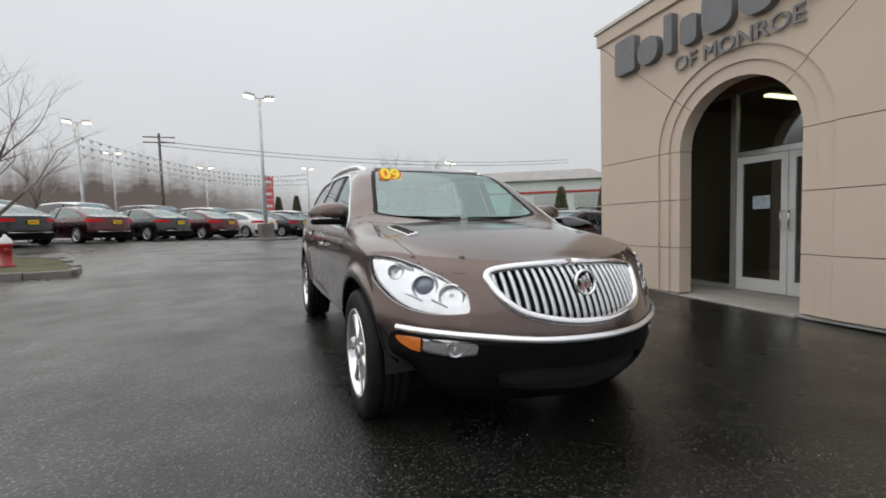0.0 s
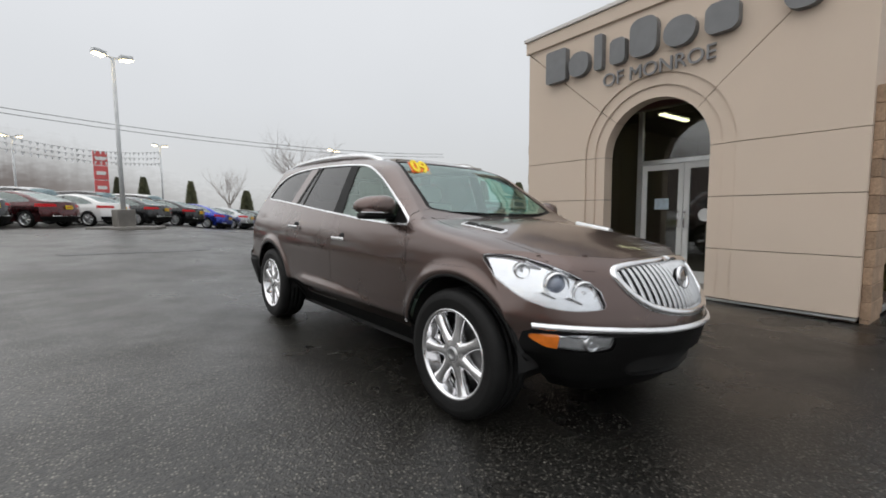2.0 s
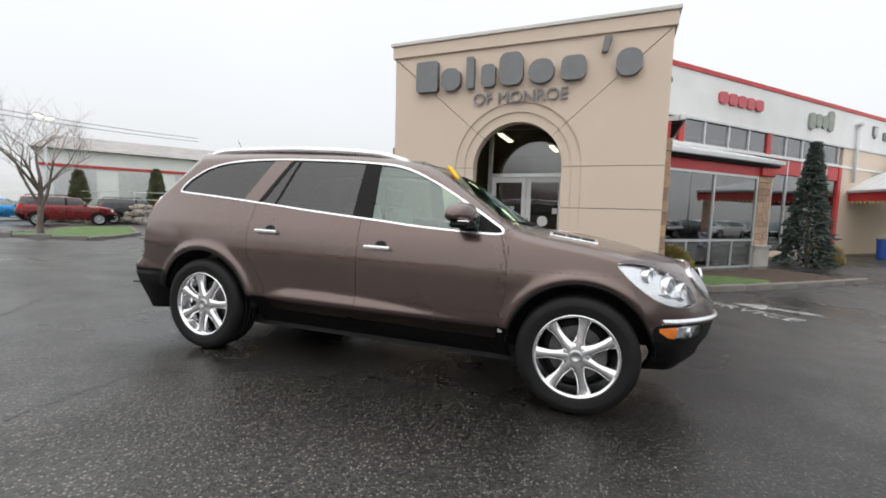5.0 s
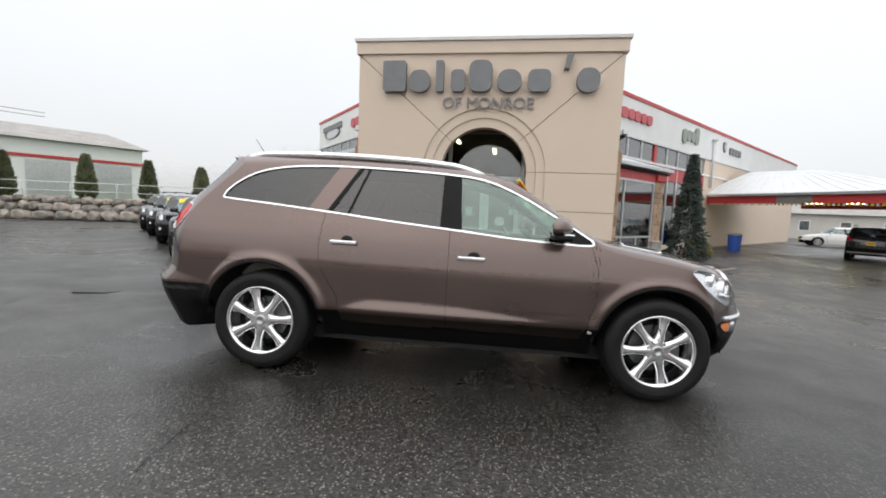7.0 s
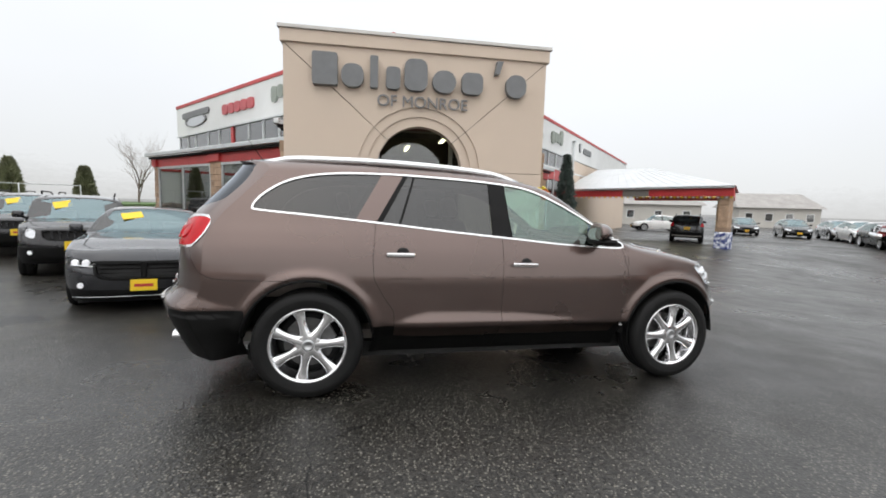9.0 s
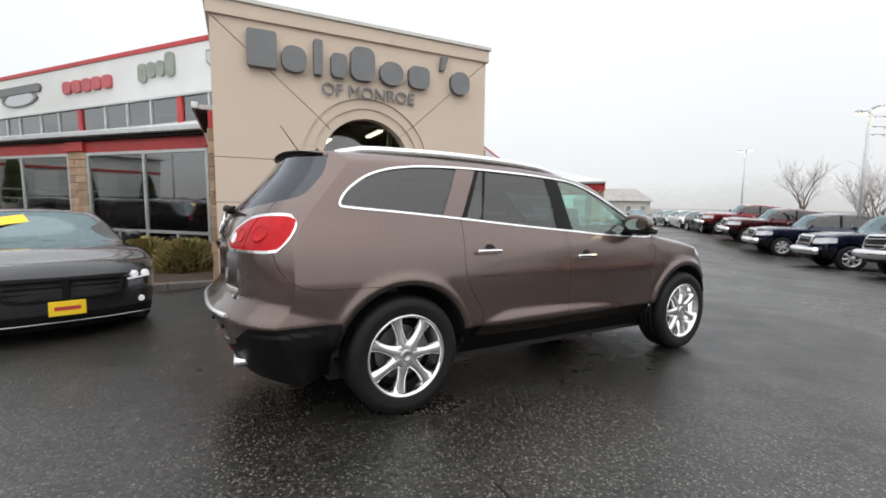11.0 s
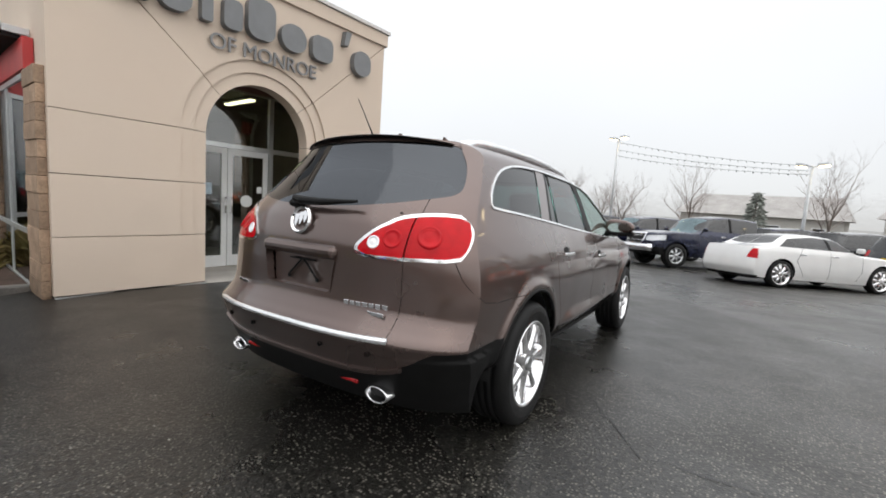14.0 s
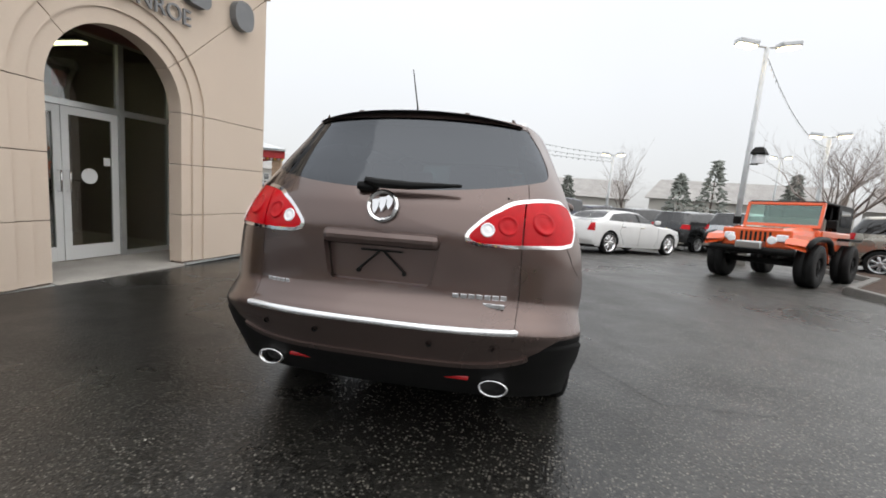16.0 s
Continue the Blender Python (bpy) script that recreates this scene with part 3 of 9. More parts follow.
def build_doors():
    X = 6.86
    f = empty("entrance_front", label="aluminium storefront frame with dark glass panes round the doors", category="storefront", kind="structure")
    fb = bmesh.new()
    for ya, yb in ((2.78, 2.84), (3.60, 3.68), (5.24, 5.32), (6.16, 6.22)):
        add_box(fb, X, X + 0.10, ya, yb, -0.08, 3.06)
    add_box(fb, X + 0.002, X + 0.098, 2.80, 5.30, 2.05, 2.13)
    add_box(fb, X + 0.002, X + 0.098, 2.80, 3.64, -0.085, -0.02)
    add_box(fb, X + 0.002, X + 0.098, 5.28, 6.18, -0.085, -0.02)
    part("frame", fb, M_ALU, f)
    for ya, yb, za, zb in ((2.85, 3.59, -0.01, 2.04), (5.33, 6.15, -0.01, 3.05), (2.85, 3.59, 2.14, 3.05), (3.69, 5.23, 2.14, 3.05)):
        box("pane", X + 0.045, X + 0.055, ya, yb, za, zb, M_CLEARPANE, f)
    for i, (ya, yb) in enumerate(((3.69, 4.455), (4.465, 5.23))):
        d = empty("door_%d" % (i + 1), label="aluminium framed glass entrance door with a pull handle", category="door", group="entrance doors", kind="structure")
        bm = bmesh.new()
        add_box(bm, X + 0.02, X + 0.07, ya, ya + 0.095, -0.07, 2.045, 0.004)
        add_box(bm, X + 0.02, X + 0.07, yb - 0.095, yb, -0.07, 2.045, 0.004)
        add_box(bm, X + 0.021, X + 0.069, ya + 0.09, yb - 0.09, -0.07, 0.13)
        add_box(bm, X + 0.021, X + 0.069, ya + 0.09, yb - 0.09, 1.94, 2.045)
        part("door_frame", bm, M_WHITE, d)
        box("pane", X + 0.04, X + 0.05, ya + 0.096, yb - 0.096, 0.131, 1.939, M_CLEARPANE, d)
        s = 1 if i == 0 else -1
        ye = (yb - 0.05) if i == 0 else (ya + 0.05)
        tube("door_handle", [(X + 0.02, ye, 1.18), (X - 0.05, ye, 1.18), (X - 0.05, ye - s * 0.001, 0.90), (X + 0.02, ye, 0.90)], 0.013, M_CHROME, d, 8)
        if i == 0:
            bm = bmesh.new()
            add_lathe(bm, [(0.0005, 0), (0.11, 0), (0.11, 0.004), (0.0005, 0.004)], 28)
            sg = part("round_sticker", bm, M_WHITE, d, "white round door sticker")
            sg.matrix_local = pose(X + 0.036, 4.10, 1.12, 0, 0, 90)
            box("card", X + 0.034, X + 0.037, 3.80, 3.90, 1.28, 1.40, M_WHITE, d, label="small white paper notice")
        else:
            box("card", X + 0.034, X + 0.037, 4.72, 4.98, 1.22, 1.42, shader("notice_paper", (0.45, 0.55, 0.62), 0.6, vary=0.25, scale=12), d, label="pale blue paper notice")
    # the room behind and its lit ceiling lamps
    r = empty("wall_lobby", label="dim lobby walls behind the entrance glass", category="wall", kind="structure")
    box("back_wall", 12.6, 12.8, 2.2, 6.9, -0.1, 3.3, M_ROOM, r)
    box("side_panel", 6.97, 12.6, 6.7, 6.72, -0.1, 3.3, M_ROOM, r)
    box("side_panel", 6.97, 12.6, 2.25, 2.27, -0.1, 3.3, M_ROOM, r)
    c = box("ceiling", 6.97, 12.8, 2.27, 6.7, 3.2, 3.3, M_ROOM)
    tagged(c, "dark lobby ceiling", "ceiling", kind="structure")
    for x, y in ((8.2, 3.6), (8.2, 5.3), (10.2, 4.4)):
        o = empty("ceiling_light", label="lit fluorescent ceiling light in the lobby", category="ceiling light", group="lobby lights")
        o.location = (x, y, 3.14)
        box("diffuser", -0.55, 0.55, -0.05, 0.05, -0.03, 0.0, M_TUBE, o)
        box("housing", -0.58, 0.58, -0.08, 0.08, 0.0, 0.05, M_ALU, o)
    d = empty("reception_desk", label="dark wooden reception desk in the lobby", category="desk")
    d.location = (9.6, 3.2, -0.09)
    box("front", -0.05, 0.05, -0.7, 0.7, 0, 1.0, M_DASH, d, 0.01)
    box("top", -0.12, 0.5, -0.75, 0.75, 1.0, 1.04, M_ROOM, d, 0.01)
    box("side", 0.05, 0.45, -0.7, -0.64, 0, 1.0, M_DASH, d)
    box("side", 0.05, 0.45, 0.64, 0.7, 0, 1.0, M_DASH, d)


build_doors()


# ---------------------------------------------------------------- signs
def rounded(y0, y1, z0, z1, r, n=5):
    pts = []
    for cy, cz, a in ((y1 - r, z1 - r, 0), (y0 + r, z1 - r, 90), (y0 + r, z0 + r, 180), (y1 - r, z0 + r, 270)):
        pts += [(cy + r * math.cos(radians(a + 90 * i / n)), cz + r * math.sin(radians(a + 90 * i / n))) for i in range(n + 1)]
    return pts


def build_main_sign():
    s = empty("wall_sign", label="large dark grey raised blocks of a dealer's sign on stucco", category="sign")
    base, xh, top = 3.63, 4.04, 4.215
    spans = ((6.51, 6.05, top, 0.05), (5.98, 5.57, xh, 0.17), (5.45, 5.30, top, 0.03), (5.15, 4.88, xh, 0.08), (4.80, 4.36, top, 0.15),
             (4.26, 3.80, xh, 0.2), (3.68, 3.26, xh, 0.12), (2.78, 2.37, xh + 0.02, 0.18))
    for ya, yb, zt, r in spans:
        z0 = base - (0.01 if r > 0.15 else 0)
        prism("block", rounded(yb, ya, z0, zt, r), 5.575, TX - 0.004, M_LETTER, s)
    prism("block", [(2.98, 4.30), (2.86, 4.30), (2.93, 4.05), (3.02, 4.05)], 5.575, TX - 0.004, M_LETTER, s)
    words = empty("wall_lettering", Matrix(((0, 0, -1, TX - 0.03), (-1, 0, 0, (5.31 + 3.55) / 2), (0, 1, 0, 3.325), (0, 0, 0, 1))),
                  "small dark grey raised letters on stucco wall", "sign")
    whole = text_mesh("letter", "OF MONROE", 1.76, 0.03, M_LETTERSIDE, "", 0.0)
    bm = bmesh.new()
    bm.from_mesh(whole.data)
    bpy.data.objects.remove(whole)
    bmesh.ops.remove_doubles(bm, verts=bm.verts, dist=0.0002)
    left_ = set(bm.verts)
    while left_:
        todo, got = [left_.pop()], set()
        while todo:
            v = todo.pop()
            got.add(v)
            for e in v.link_edges:
                w = e.other_vert(v)
                if w in left_:
                    left_.remove(w)
                    todo.append(w)
        ids = {v: i for i, v in enumerate(got)}
        mesh_ob("letter", [tuple(v.co) for v in ids], [tuple(ids[v] for v in f.verts) for f in bm.faces if f.verts[0] in got], M_LETTERSIDE, words)
    bm.free()


def text_mesh(name, words, width, depth, mat, label="", bold=0.008):
    """Raised lettering in the built-in font, centred, of a given width."""
    cu = bpy.data.curves.new(name, "FONT")
    cu.body, cu.extrude, cu.align_x, cu.offset = words, 0.5, "CENTER", bold
    ob = bpy.data.objects.new(name, cu)
    scene.collection.objects.link(ob)
    bpy.context.view_layer.update()
    me = bpy.data.meshes.new_from_object(ob.evaluated_get(bpy.context.evaluated_depsgraph_get()))
    bpy.data.objects.remove(ob)
    bpy.data.curves.remove(cu)
    xs = [v.co.x for v in me.vertices]
    k = width / (max(xs) - min(xs))
    for v in me.vertices:
        v.co = Vector((v.co.x * k, v.co.y * k, (v.co.z + 0.5) * depth - 0.004))
    me.materials.clear()
    me.materials.append(mat)
    return new(name, me)


build_main_sign()


# ---------------------------------------------------------------- showroom wings
def frame_map(o, ang):
    """Local (along, out, up) to the world: along at ang degrees, out to the lot's side."""
    d = Vector((math.cos(radians(ang)), math.sin(radians(ang))))
    n = Vector((-d.y, d.x)) if ang > 0 else Vector((d.y, -d.x))
    return Matrix(((d.x, n.x, 0, o[0]), (d.y, n.y, 0, o[1]), (0, 0, 1, o[2]), (0, 0, 0, 1)))


def logo(m, s, z, width, kind, label):
    """A brand sign of raised plain shapes, fixed to the wall and seen from its lot side."""
    k = width
    o = empty("brand_sign", m @ Matrix.Translation((s, 0.0, z)), label=label, category="sign", group="brand signs")
    if kind == "wing":
        prism("bar", rounded(-0.5 * k, 0.5 * k, 0.03 * k, 0.12 * k, 0.04 * k), 0, 0.08, M_LETTER, o, to=lambda x, y, z_: (y, x, z_))
        bm = bmesh.new()
        add_lathe(bm, [(0.40 * k, 0.002), (0.40 * k, 0.07), (0.345 * k, 0.07), (0.345 * k, 0.002)], 32, closed=True)
        for v in bm.verts:
            v.co.z = v.co.z * 0.22 - 0.03 * k
        part("oval", bm, M_LETTERSIDE, o, "dark oval ring")
        bm = bmesh.new()
        add_lathe(bm, [(0.0005, 0.04), (0.343 * k, 0.04), (0.343 * k, 0.002)], 32)
        for v in bm.verts:
            v.co.z = v.co.z * 0.22 - 0.03 * k
        part("oval_face", bm, M_SATIN, o, "silver oval")
    elif kind == "red":
        for i in range(5):
            prism("block", rounded((-0.5 + i * 0.205) * k, (-0.32 + i * 0.205) * k, -0.075 * k, 0.075 * k, 0.05 * k), 0, 0.09, M_SIGNPINK, o, to=lambda x, y, z_: (y, x, z_))
    elif kind == "green":
        for i, (za, zb) in enumerate(((-0.16, 0.26), (-0.13, 0.14), (-0.13, 0.14), (-0.20, 0.14))):
            # the tall block stands first as read from the lot
            j = i if m.to_3x3().determinant() > 0 else 3 - i
            prism("block", rounded((-0.5 + j * 0.255) * k, (-0.265 + j * 0.255) * k, za * k, zb * k, 0.09 * k), 0, 0.09, M_SAGE, o, to=lambda x, y, z_: (y, x, z_))
    else:
        prism("shield", [(-0.17 * k, 0.22 * k), (0.17 * k, 0.22 * k), (0.17 * k, -0.08 * k), (0.0, -0.24 * k), (-0.17 * k, -0.08 * k)], 0, 0.08, M_LETTER, o, to=lambda x, y, z_: (y, x, z_))
        prism("shield_face", [(-0.13 * k, 0.18 * k), (0.13 * k, 0.18 * k), (0.13 * k, -0.06 * k), (0.0, -0.18 * k), (-0.13 * k, -0.06 * k)], 0.082, 0.10, M_SATIN, o, to=lambda x, y, z_: (y, x, z_))
    return o


M_SAGE = shader("sage_grey_sign", (0.27, 0.30, 0.26), 0.5, vary=0.12, scale=3)
M_SIGNPINK = shader("faded_red_sign", (0.50, 0.10, 0.11), 0.5, vary=0.15, scale=3)


def build_wing(name, m, mu, bay, upper, words):
    """A showroom wing: a low glazed bay with a lean-to roof before a higher wall with a clerestory.
    m: frame of the bay's front; mu: frame of the upper wall. Both are (along, out, up)."""
    w = empty(name, None, label=words, category="building", kind="structure")
    s0, s1, ztop, zlow, zsill = upper["span"] + upper["z"]
    # upper white wall, coping, clerestory
    box("upper_wall", s0, s1, -0.3, 0.0, zlow + 0.003, ztop - 0.17, M_WHITE, w, m=mu)
    box("coping", s0 - 0.03, s1 + 0.03, -0.34, 0.04, ztop - 0.168, ztop, M_REDTRIM, w, 0.012, m=mu)
    box("head_flashing", s0, s1, -0.06, 0.045, zlow - 0.07, zlow, M_ALU, w, 0.006, m=mu)
    for a in upper["red_posts"]:
        box("red_post", a - 0.13, a + 0.13, -0.10, 0.012, zsill + 0.003, zlow - 0.073, M_REDTRIM, w, m=mu)
    stops = sorted([(a, 0.05) for a in upper["posts"]] + [(a, 0.132) for a in upper["red_posts"]])
    for a in upper["posts"]:
        box("post", a - 0.045, a + 0.045, -0.10, 0.006, zsill + 0.003, zlow - 0.073, M_ALU, w, m=mu)
    for (a, wa), (b_, wb) in zip(stops, stops[1:]):
        box("pane", a + wa, b_ - wb, -0.06, -0.05, zsill + 0.05, zlow - 0.10, M_WINDOW, w, m=mu)
        box("glazing_bar", a + wa, b_ - wb, -0.08, -0.02, zsill + 0.003, zsill + 0.048, M_ALU, w, m=mu)
    box("sill", s0, s1, -0.12, 0.05, zsill - 0.10, zsill, M_WHITE, w, 0.01, m=mu)
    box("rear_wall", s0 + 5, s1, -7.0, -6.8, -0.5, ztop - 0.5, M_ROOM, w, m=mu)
    box("end_wall", upper["end"] - 0.1, upper["end"] + 0.1, -6.8, -0.31, -0.5, ztop - 0.18, M_WHITE, w, m=mu)
    box("flat_roof", s0 + 5, s1, -6.8, -0.31, ztop - 0.45, ztop - 0.35, M_ROOFMETAL, w, m=mu)
    if "blank" in upper:
        c0, c1 = upper["blank"]
        box("plain_wall", c0 + 0.14, c1, -0.3, -0.002, -0.5, zlow - 0.073, M_STUCCO, w, m=mu)
        box("red_post", c0 - 0.14, c0 + 0.138, -0.14, 0.03, -0.5, zsill - 0.103, M_REDTRIM, w, m=mu)
        g0 = upper["tall"]
        k = 5
        for i in range(k):
            a, b_ = g0 + (c0 - 0.14 - g0) * i / k, g0 + (c0 - 0.14 - g0) * (i + 1) / k
            box("mullion", a - 0.045, a + 0.045, -0.1, 0.0, -0.3, zsill - 0.103, M_ALU, w, m=mu)
            box("pane", a + 0.047, b_ - 0.047, -0.06, -0.05, 0.0, zsill - 0.75, M_WINDOW, w, m=mu)
        box("transom", g0 - 0.04, c0 - 0.142, -0.1, -0.003, zsill - 0.72, zsill - 0.103, M_REDTRIM, w, m=mu)
        box("low_wall", g0 - 0.04, c0 - 0.142, -0.25, -0.005, -0.5, -0.003, M_STUCCO, w, m=mu)
        # upright vent pipe on the wall
        tube("vent_pipe", [(mu @ Vector((c0 + 1.1, 0.12, z))) for z in (3.2, 4.6, 5.95)], 0.07, M_POLE, w, 10)
        box("vent_hood", c0 + 0.95, c0 + 1.25, 0.02, 0.26, 5.90, 6.02, M_POLE, w, 0.02, m=mu)
    # lean-to roof from the gutter of the bay to the sill of the clerestory
    b0, b1 = bay["span"]
    inv = mu.inverted()
    lo = [inv @ (m @ Vector((a, 0.17, 3.20))) for a in (b0 - 0.4, b1 + 0.15)]
    bm = bmesh.new()
    top = [Vector((lo[0].x, lo[0].y, 3.20)), Vector((lo[1].x, lo[1].y, 3.20)), Vector((lo[1].x, 0.002, zsill - 0.11)), Vector((lo[0].x, 0.002, zsill - 0.11))]
    vt = [bm.verts.new(p) for p in top]
    vb = [bm.verts.new(p - Vector((0, 0, 0.10))) for p in top]
    bm.faces.new(vt)
    bm.faces.new(vb[::-1])
    for i in range(4):
        bm.faces.new((vt[i], vb[i], vb[(i + 1) % 4], vt[(i + 1) % 4]))
    bmesh.ops.transform(bm, matrix=mu, verts=bm.verts)
    part("shed_roof", bm, M_ROOFMETAL, w)
    n = int((b1 - b0) / 0.6)
    for i in range(n + 1):
        t = i / n
        tube("roof_seam", [mu @ (top[0].lerp(top[1], t) + Vector((0, 0, 0.012))), mu @ (top[3].lerp(top[2], t) + Vector((0, 0, 0.012)))], 0.018, M_ROOFMETAL, w, 4)
    box("gutter", b0 - 0.4, b1 + 0.17, 0.172, 0.29, 3.06, 3.205, M_ALU, w, 0.025, m=m)
    box("soffit", b0 - 0.4, b1 + 0.1, -0.1, 0.168, 2.985, 3.055, M_DARK, w, m=m)
    box("fascia", b0 - 0.4, b1 + 0.1, -0.06, 0.02, 2.68, 2.983, M_REDTRIM, w, 0.006, m=m)
    # lower bay: masonry piers, mullions and panes
    for a, wd in bay["piers"]:
        for j in range(16):
            z0 = -0.6 + j * 0.207
            half = wd * (0.5 if j % 2 else 0.62)
            for c0, c1 in ((a + 0.004, a + half - 0.004), (a + half + 0.004, a + wd - 0.004)):
                box("block", c0, c1, -0.25, 0.012 + 0.008 * ((j * 7 + int(c0 * 9)) % 3), z0 + 0.005, z0 + 0.202, M_BRICK, w, 0.008, m=m)
        box("red_cap", a - 0.02, a + wd + 0.02, -0.05, 0.10, 2.72, 2.98, M_REDTRIM, w, 0.01, m=m)
    if "plinth" in bay:
        a, wd = bay["plinth"]
        box("plinth", a - 0.06, a + wd + 0.06, -0.2, 0.10, -0.6, 0.38, M_CONCRETE, w, 0.02, m=m)
        box("plinth_cap", a - 0.10, a + wd + 0.10, -0.2, 0.14, 0.382, 0.46, M_CONCRETE, w, 0.015, m=m)
    zb = bay["base"]
    for a0, a1 in bay["glass"]:
        k = 2
        for i in range(k + 1):
            a = a0 + (a1 - a0) * i / k
            box("mullion", a - 0.035, a + 0.035, -0.07, 0.012, zb + 0.06, 2.602, M_ALU, w, m=m)
        for i in range(k):
            c0, c1 = a0 + (a1 - a0) * i / k + 0.037, a0 + (a1 - a0) * (i + 1) / k - 0.037
            box("pane", c0, c1, -0.035, -0.025, 0.665, 2.600, M_WINDOW, w, m=m)
            box("pane", c0, c1, -0.035, -0.025, zb + 0.062, 0.588, M_WINDOW, w, m=m)
            box("mullion", (c0 + c1) / 2 - 0.028, (c0 + c1) / 2 + 0.028, -0.07, 0.008, zb + 0.062, 0.588, M_ALU, w, m=m)
        for z0, z1 in ((2.604, 2.678), (0.590, 0.662), (zb, zb + 0.058)):
            box("transom", a0 - 0.035, a1 + 0.035, -0.072, 0.016, z0, z1, M_ALU, w, m=m)
    box("base_curb", b0 + 0.02, b1 - 0.05, -0.2, 0.04, zb - 0.4, zb - 0.003, M_CONCRETE, w, 0.01, m=m)
    box("bay_end", b1 - 0.2, b1 - 0.01, -2.0, -0.08, -0.5, 2.98, M_STUCCO, w, m=m)
    box("room_floor", b0, b1, -9.0, -0.26, -0.55, -0.25, M_CONCRETE, w, m=m)
    tube("downpipe", [m @ Vector(p) for p in ((b0 - 0.1, 0.22, 3.08), (b0 - 0.1, 0.16, 2.9), (b0 - 0.1, 0.10, 2.7), (b0 - 0.1, 0.10, -0.15))], 0.045, M_POLE, w, 10)
    for kind, s, z, width, words2 in upper["signs"]:
        logo(mu, s, z, width, kind, words2)
    return w


MAP_L, UP_L = frame_map((9.44, 7.32, 0.0), 45), frame_map((2.69, -3.094, 0.0), 41)
MAP_R, UP_R = frame_map((10.04, 2.39, 0.0), -42), frame_map((6.895, 7.79, 0.0), -41.5)
build_wing("wall_left_wing", MAP_L, UP_L,
           dict(span=(-0.1, 9.6), piers=((-0.42, 0.40), (4.30, 0.72), (9.25, 0.35)), glass=((0.03, 4.26), (5.06, 9.22)), base=-0.14),
           dict(span=(12.0, 31.1), z=(7.03, 5.22, 4.22), posts=(14.7, 16.1, 19.2, 20.6, 22.0, 25.25, 26.65, 28.4, 29.5, 30.75), red_posts=(17.6, 23.7), end=31.0,
                signs=(("ram", 15.85, 6.25, 1.25, "silver shield sign with dark edge on white wall"), ("green", 18.7, 6.18, 2.0, "sage grey brand sign on white wall"),
                       ("red", 23.0, 6.05, 3.3, "faded red brand sign on white wall"), ("wing", 28.2, 6.02, 3.7, "dark bar and silver oval brand sign"))),
           "white showroom wing with red fascia, clerestory and tall windows")
build_wing("wall_right_wing", MAP_R, UP_R,
           dict(span=(-0.1, 6.6), piers=((-0.42, 0.40), (5.86, 0.72)), plinth=(5.86, 0.72), glass=((1.40, 5.80),), base=-0.25),
           dict(span=(5.5, 44.0), z=(6.60, 4.85, 3.95), posts=(8.0, 9.25, 11.95, 13.4, 14.7, 17.4, 18.7, 20.1, 21.9), red_posts=(10.65, 16.1), end=43.8, blank=(22.2, 43.9), tall=16.6,
                signs=(("wing", 8.6, 5.72, 2.6, "dark bar and silver oval brand sign"), ("red", 13.95, 5.74, 2.8, "faded red brand sign on white wall"),
                       ("green", 19.95, 5.70, 2.1, "sage grey brand sign on white wall"), ("ram", 25.2, 5.78, 1.3, "silver shield sign with dark edge on white wall"))),
           "long white showroom wing with red coping and shop windows")
o = empty("brand_sign", UP_R @ Matrix.Translation((27.2, 0.0, 5.68)), label="row of small dark grey blocks on white wall", category="sign", group="brand signs")
for k in range(4):
    prism("block", rounded(-1.05 + k * 0.55, -0.6 + k * 0.55, -0.2, 0.2, 0.08), 0, 0.08, M_LETTER, o, to=lambda x, y, z_: (y, x, z_))


# ---------------------------------------------------------------- car bodies
def curve(points):
    """A smooth function through (x, y) pairs that does not overshoot."""
    xs, ys = np.array([p[0] for p in points], float), np.array([p[1] for p in points], float)
    h = np.diff(xs)
    s = np.diff(ys) / h
    d = np.zeros(len(xs))
    for i in range(1, len(xs) - 1):
        if s[i - 1] * s[i] > 0:
            w1, w2 = 2 * h[i] + h[i - 1], h[i] + 2 * h[i - 1]
            d[i] = (w1 + w2) / (w1 / s[i - 1] + w2 / s[i])
    d[0], d[-1] = s[0], s[-1]

    def f(x):
        x = np.clip(np.asarray(x, float), xs[0], xs[-1])
        i = np.clip(np.searchsorted(xs, x) - 1, 0, len(xs) - 2)
        t = (x - xs[i]) / h[i]
        return ys[i] * (1 + 2 * t) * (1 - t) ** 2 + d[i] * h[i] * t * (1 - t) ** 2 + ys[i + 1] * t * t * (3 - 2 * t) + d[i + 1] * h[i] * t * t * (t - 1)

    return f


def loop2d(points, n=8, closed=True):
    """A smooth closed line through a few points (Catmull-Rom)."""
    p = np.array(points, float)
    m = len(p)
    out = []
    for i in range(m if closed else m - 1):
        p0, p1, p2, p3 = (p[(i + k) % m] if closed else p[min(max(i + k, 0), m - 1)] for k in (-1, 0, 1, 2))
        for k in range(n):
            t = k / n
            out.append(0.5 * (2 * p1 + (p2 - p0) * t + (2 * p0 - 5 * p1 + 4 * p2 - p3) * t * t + (3 * p1 - p0 - 3 * p2 + p3) * t ** 3))
    if not closed:
        out.append(p[-1])
    return np.array(out)


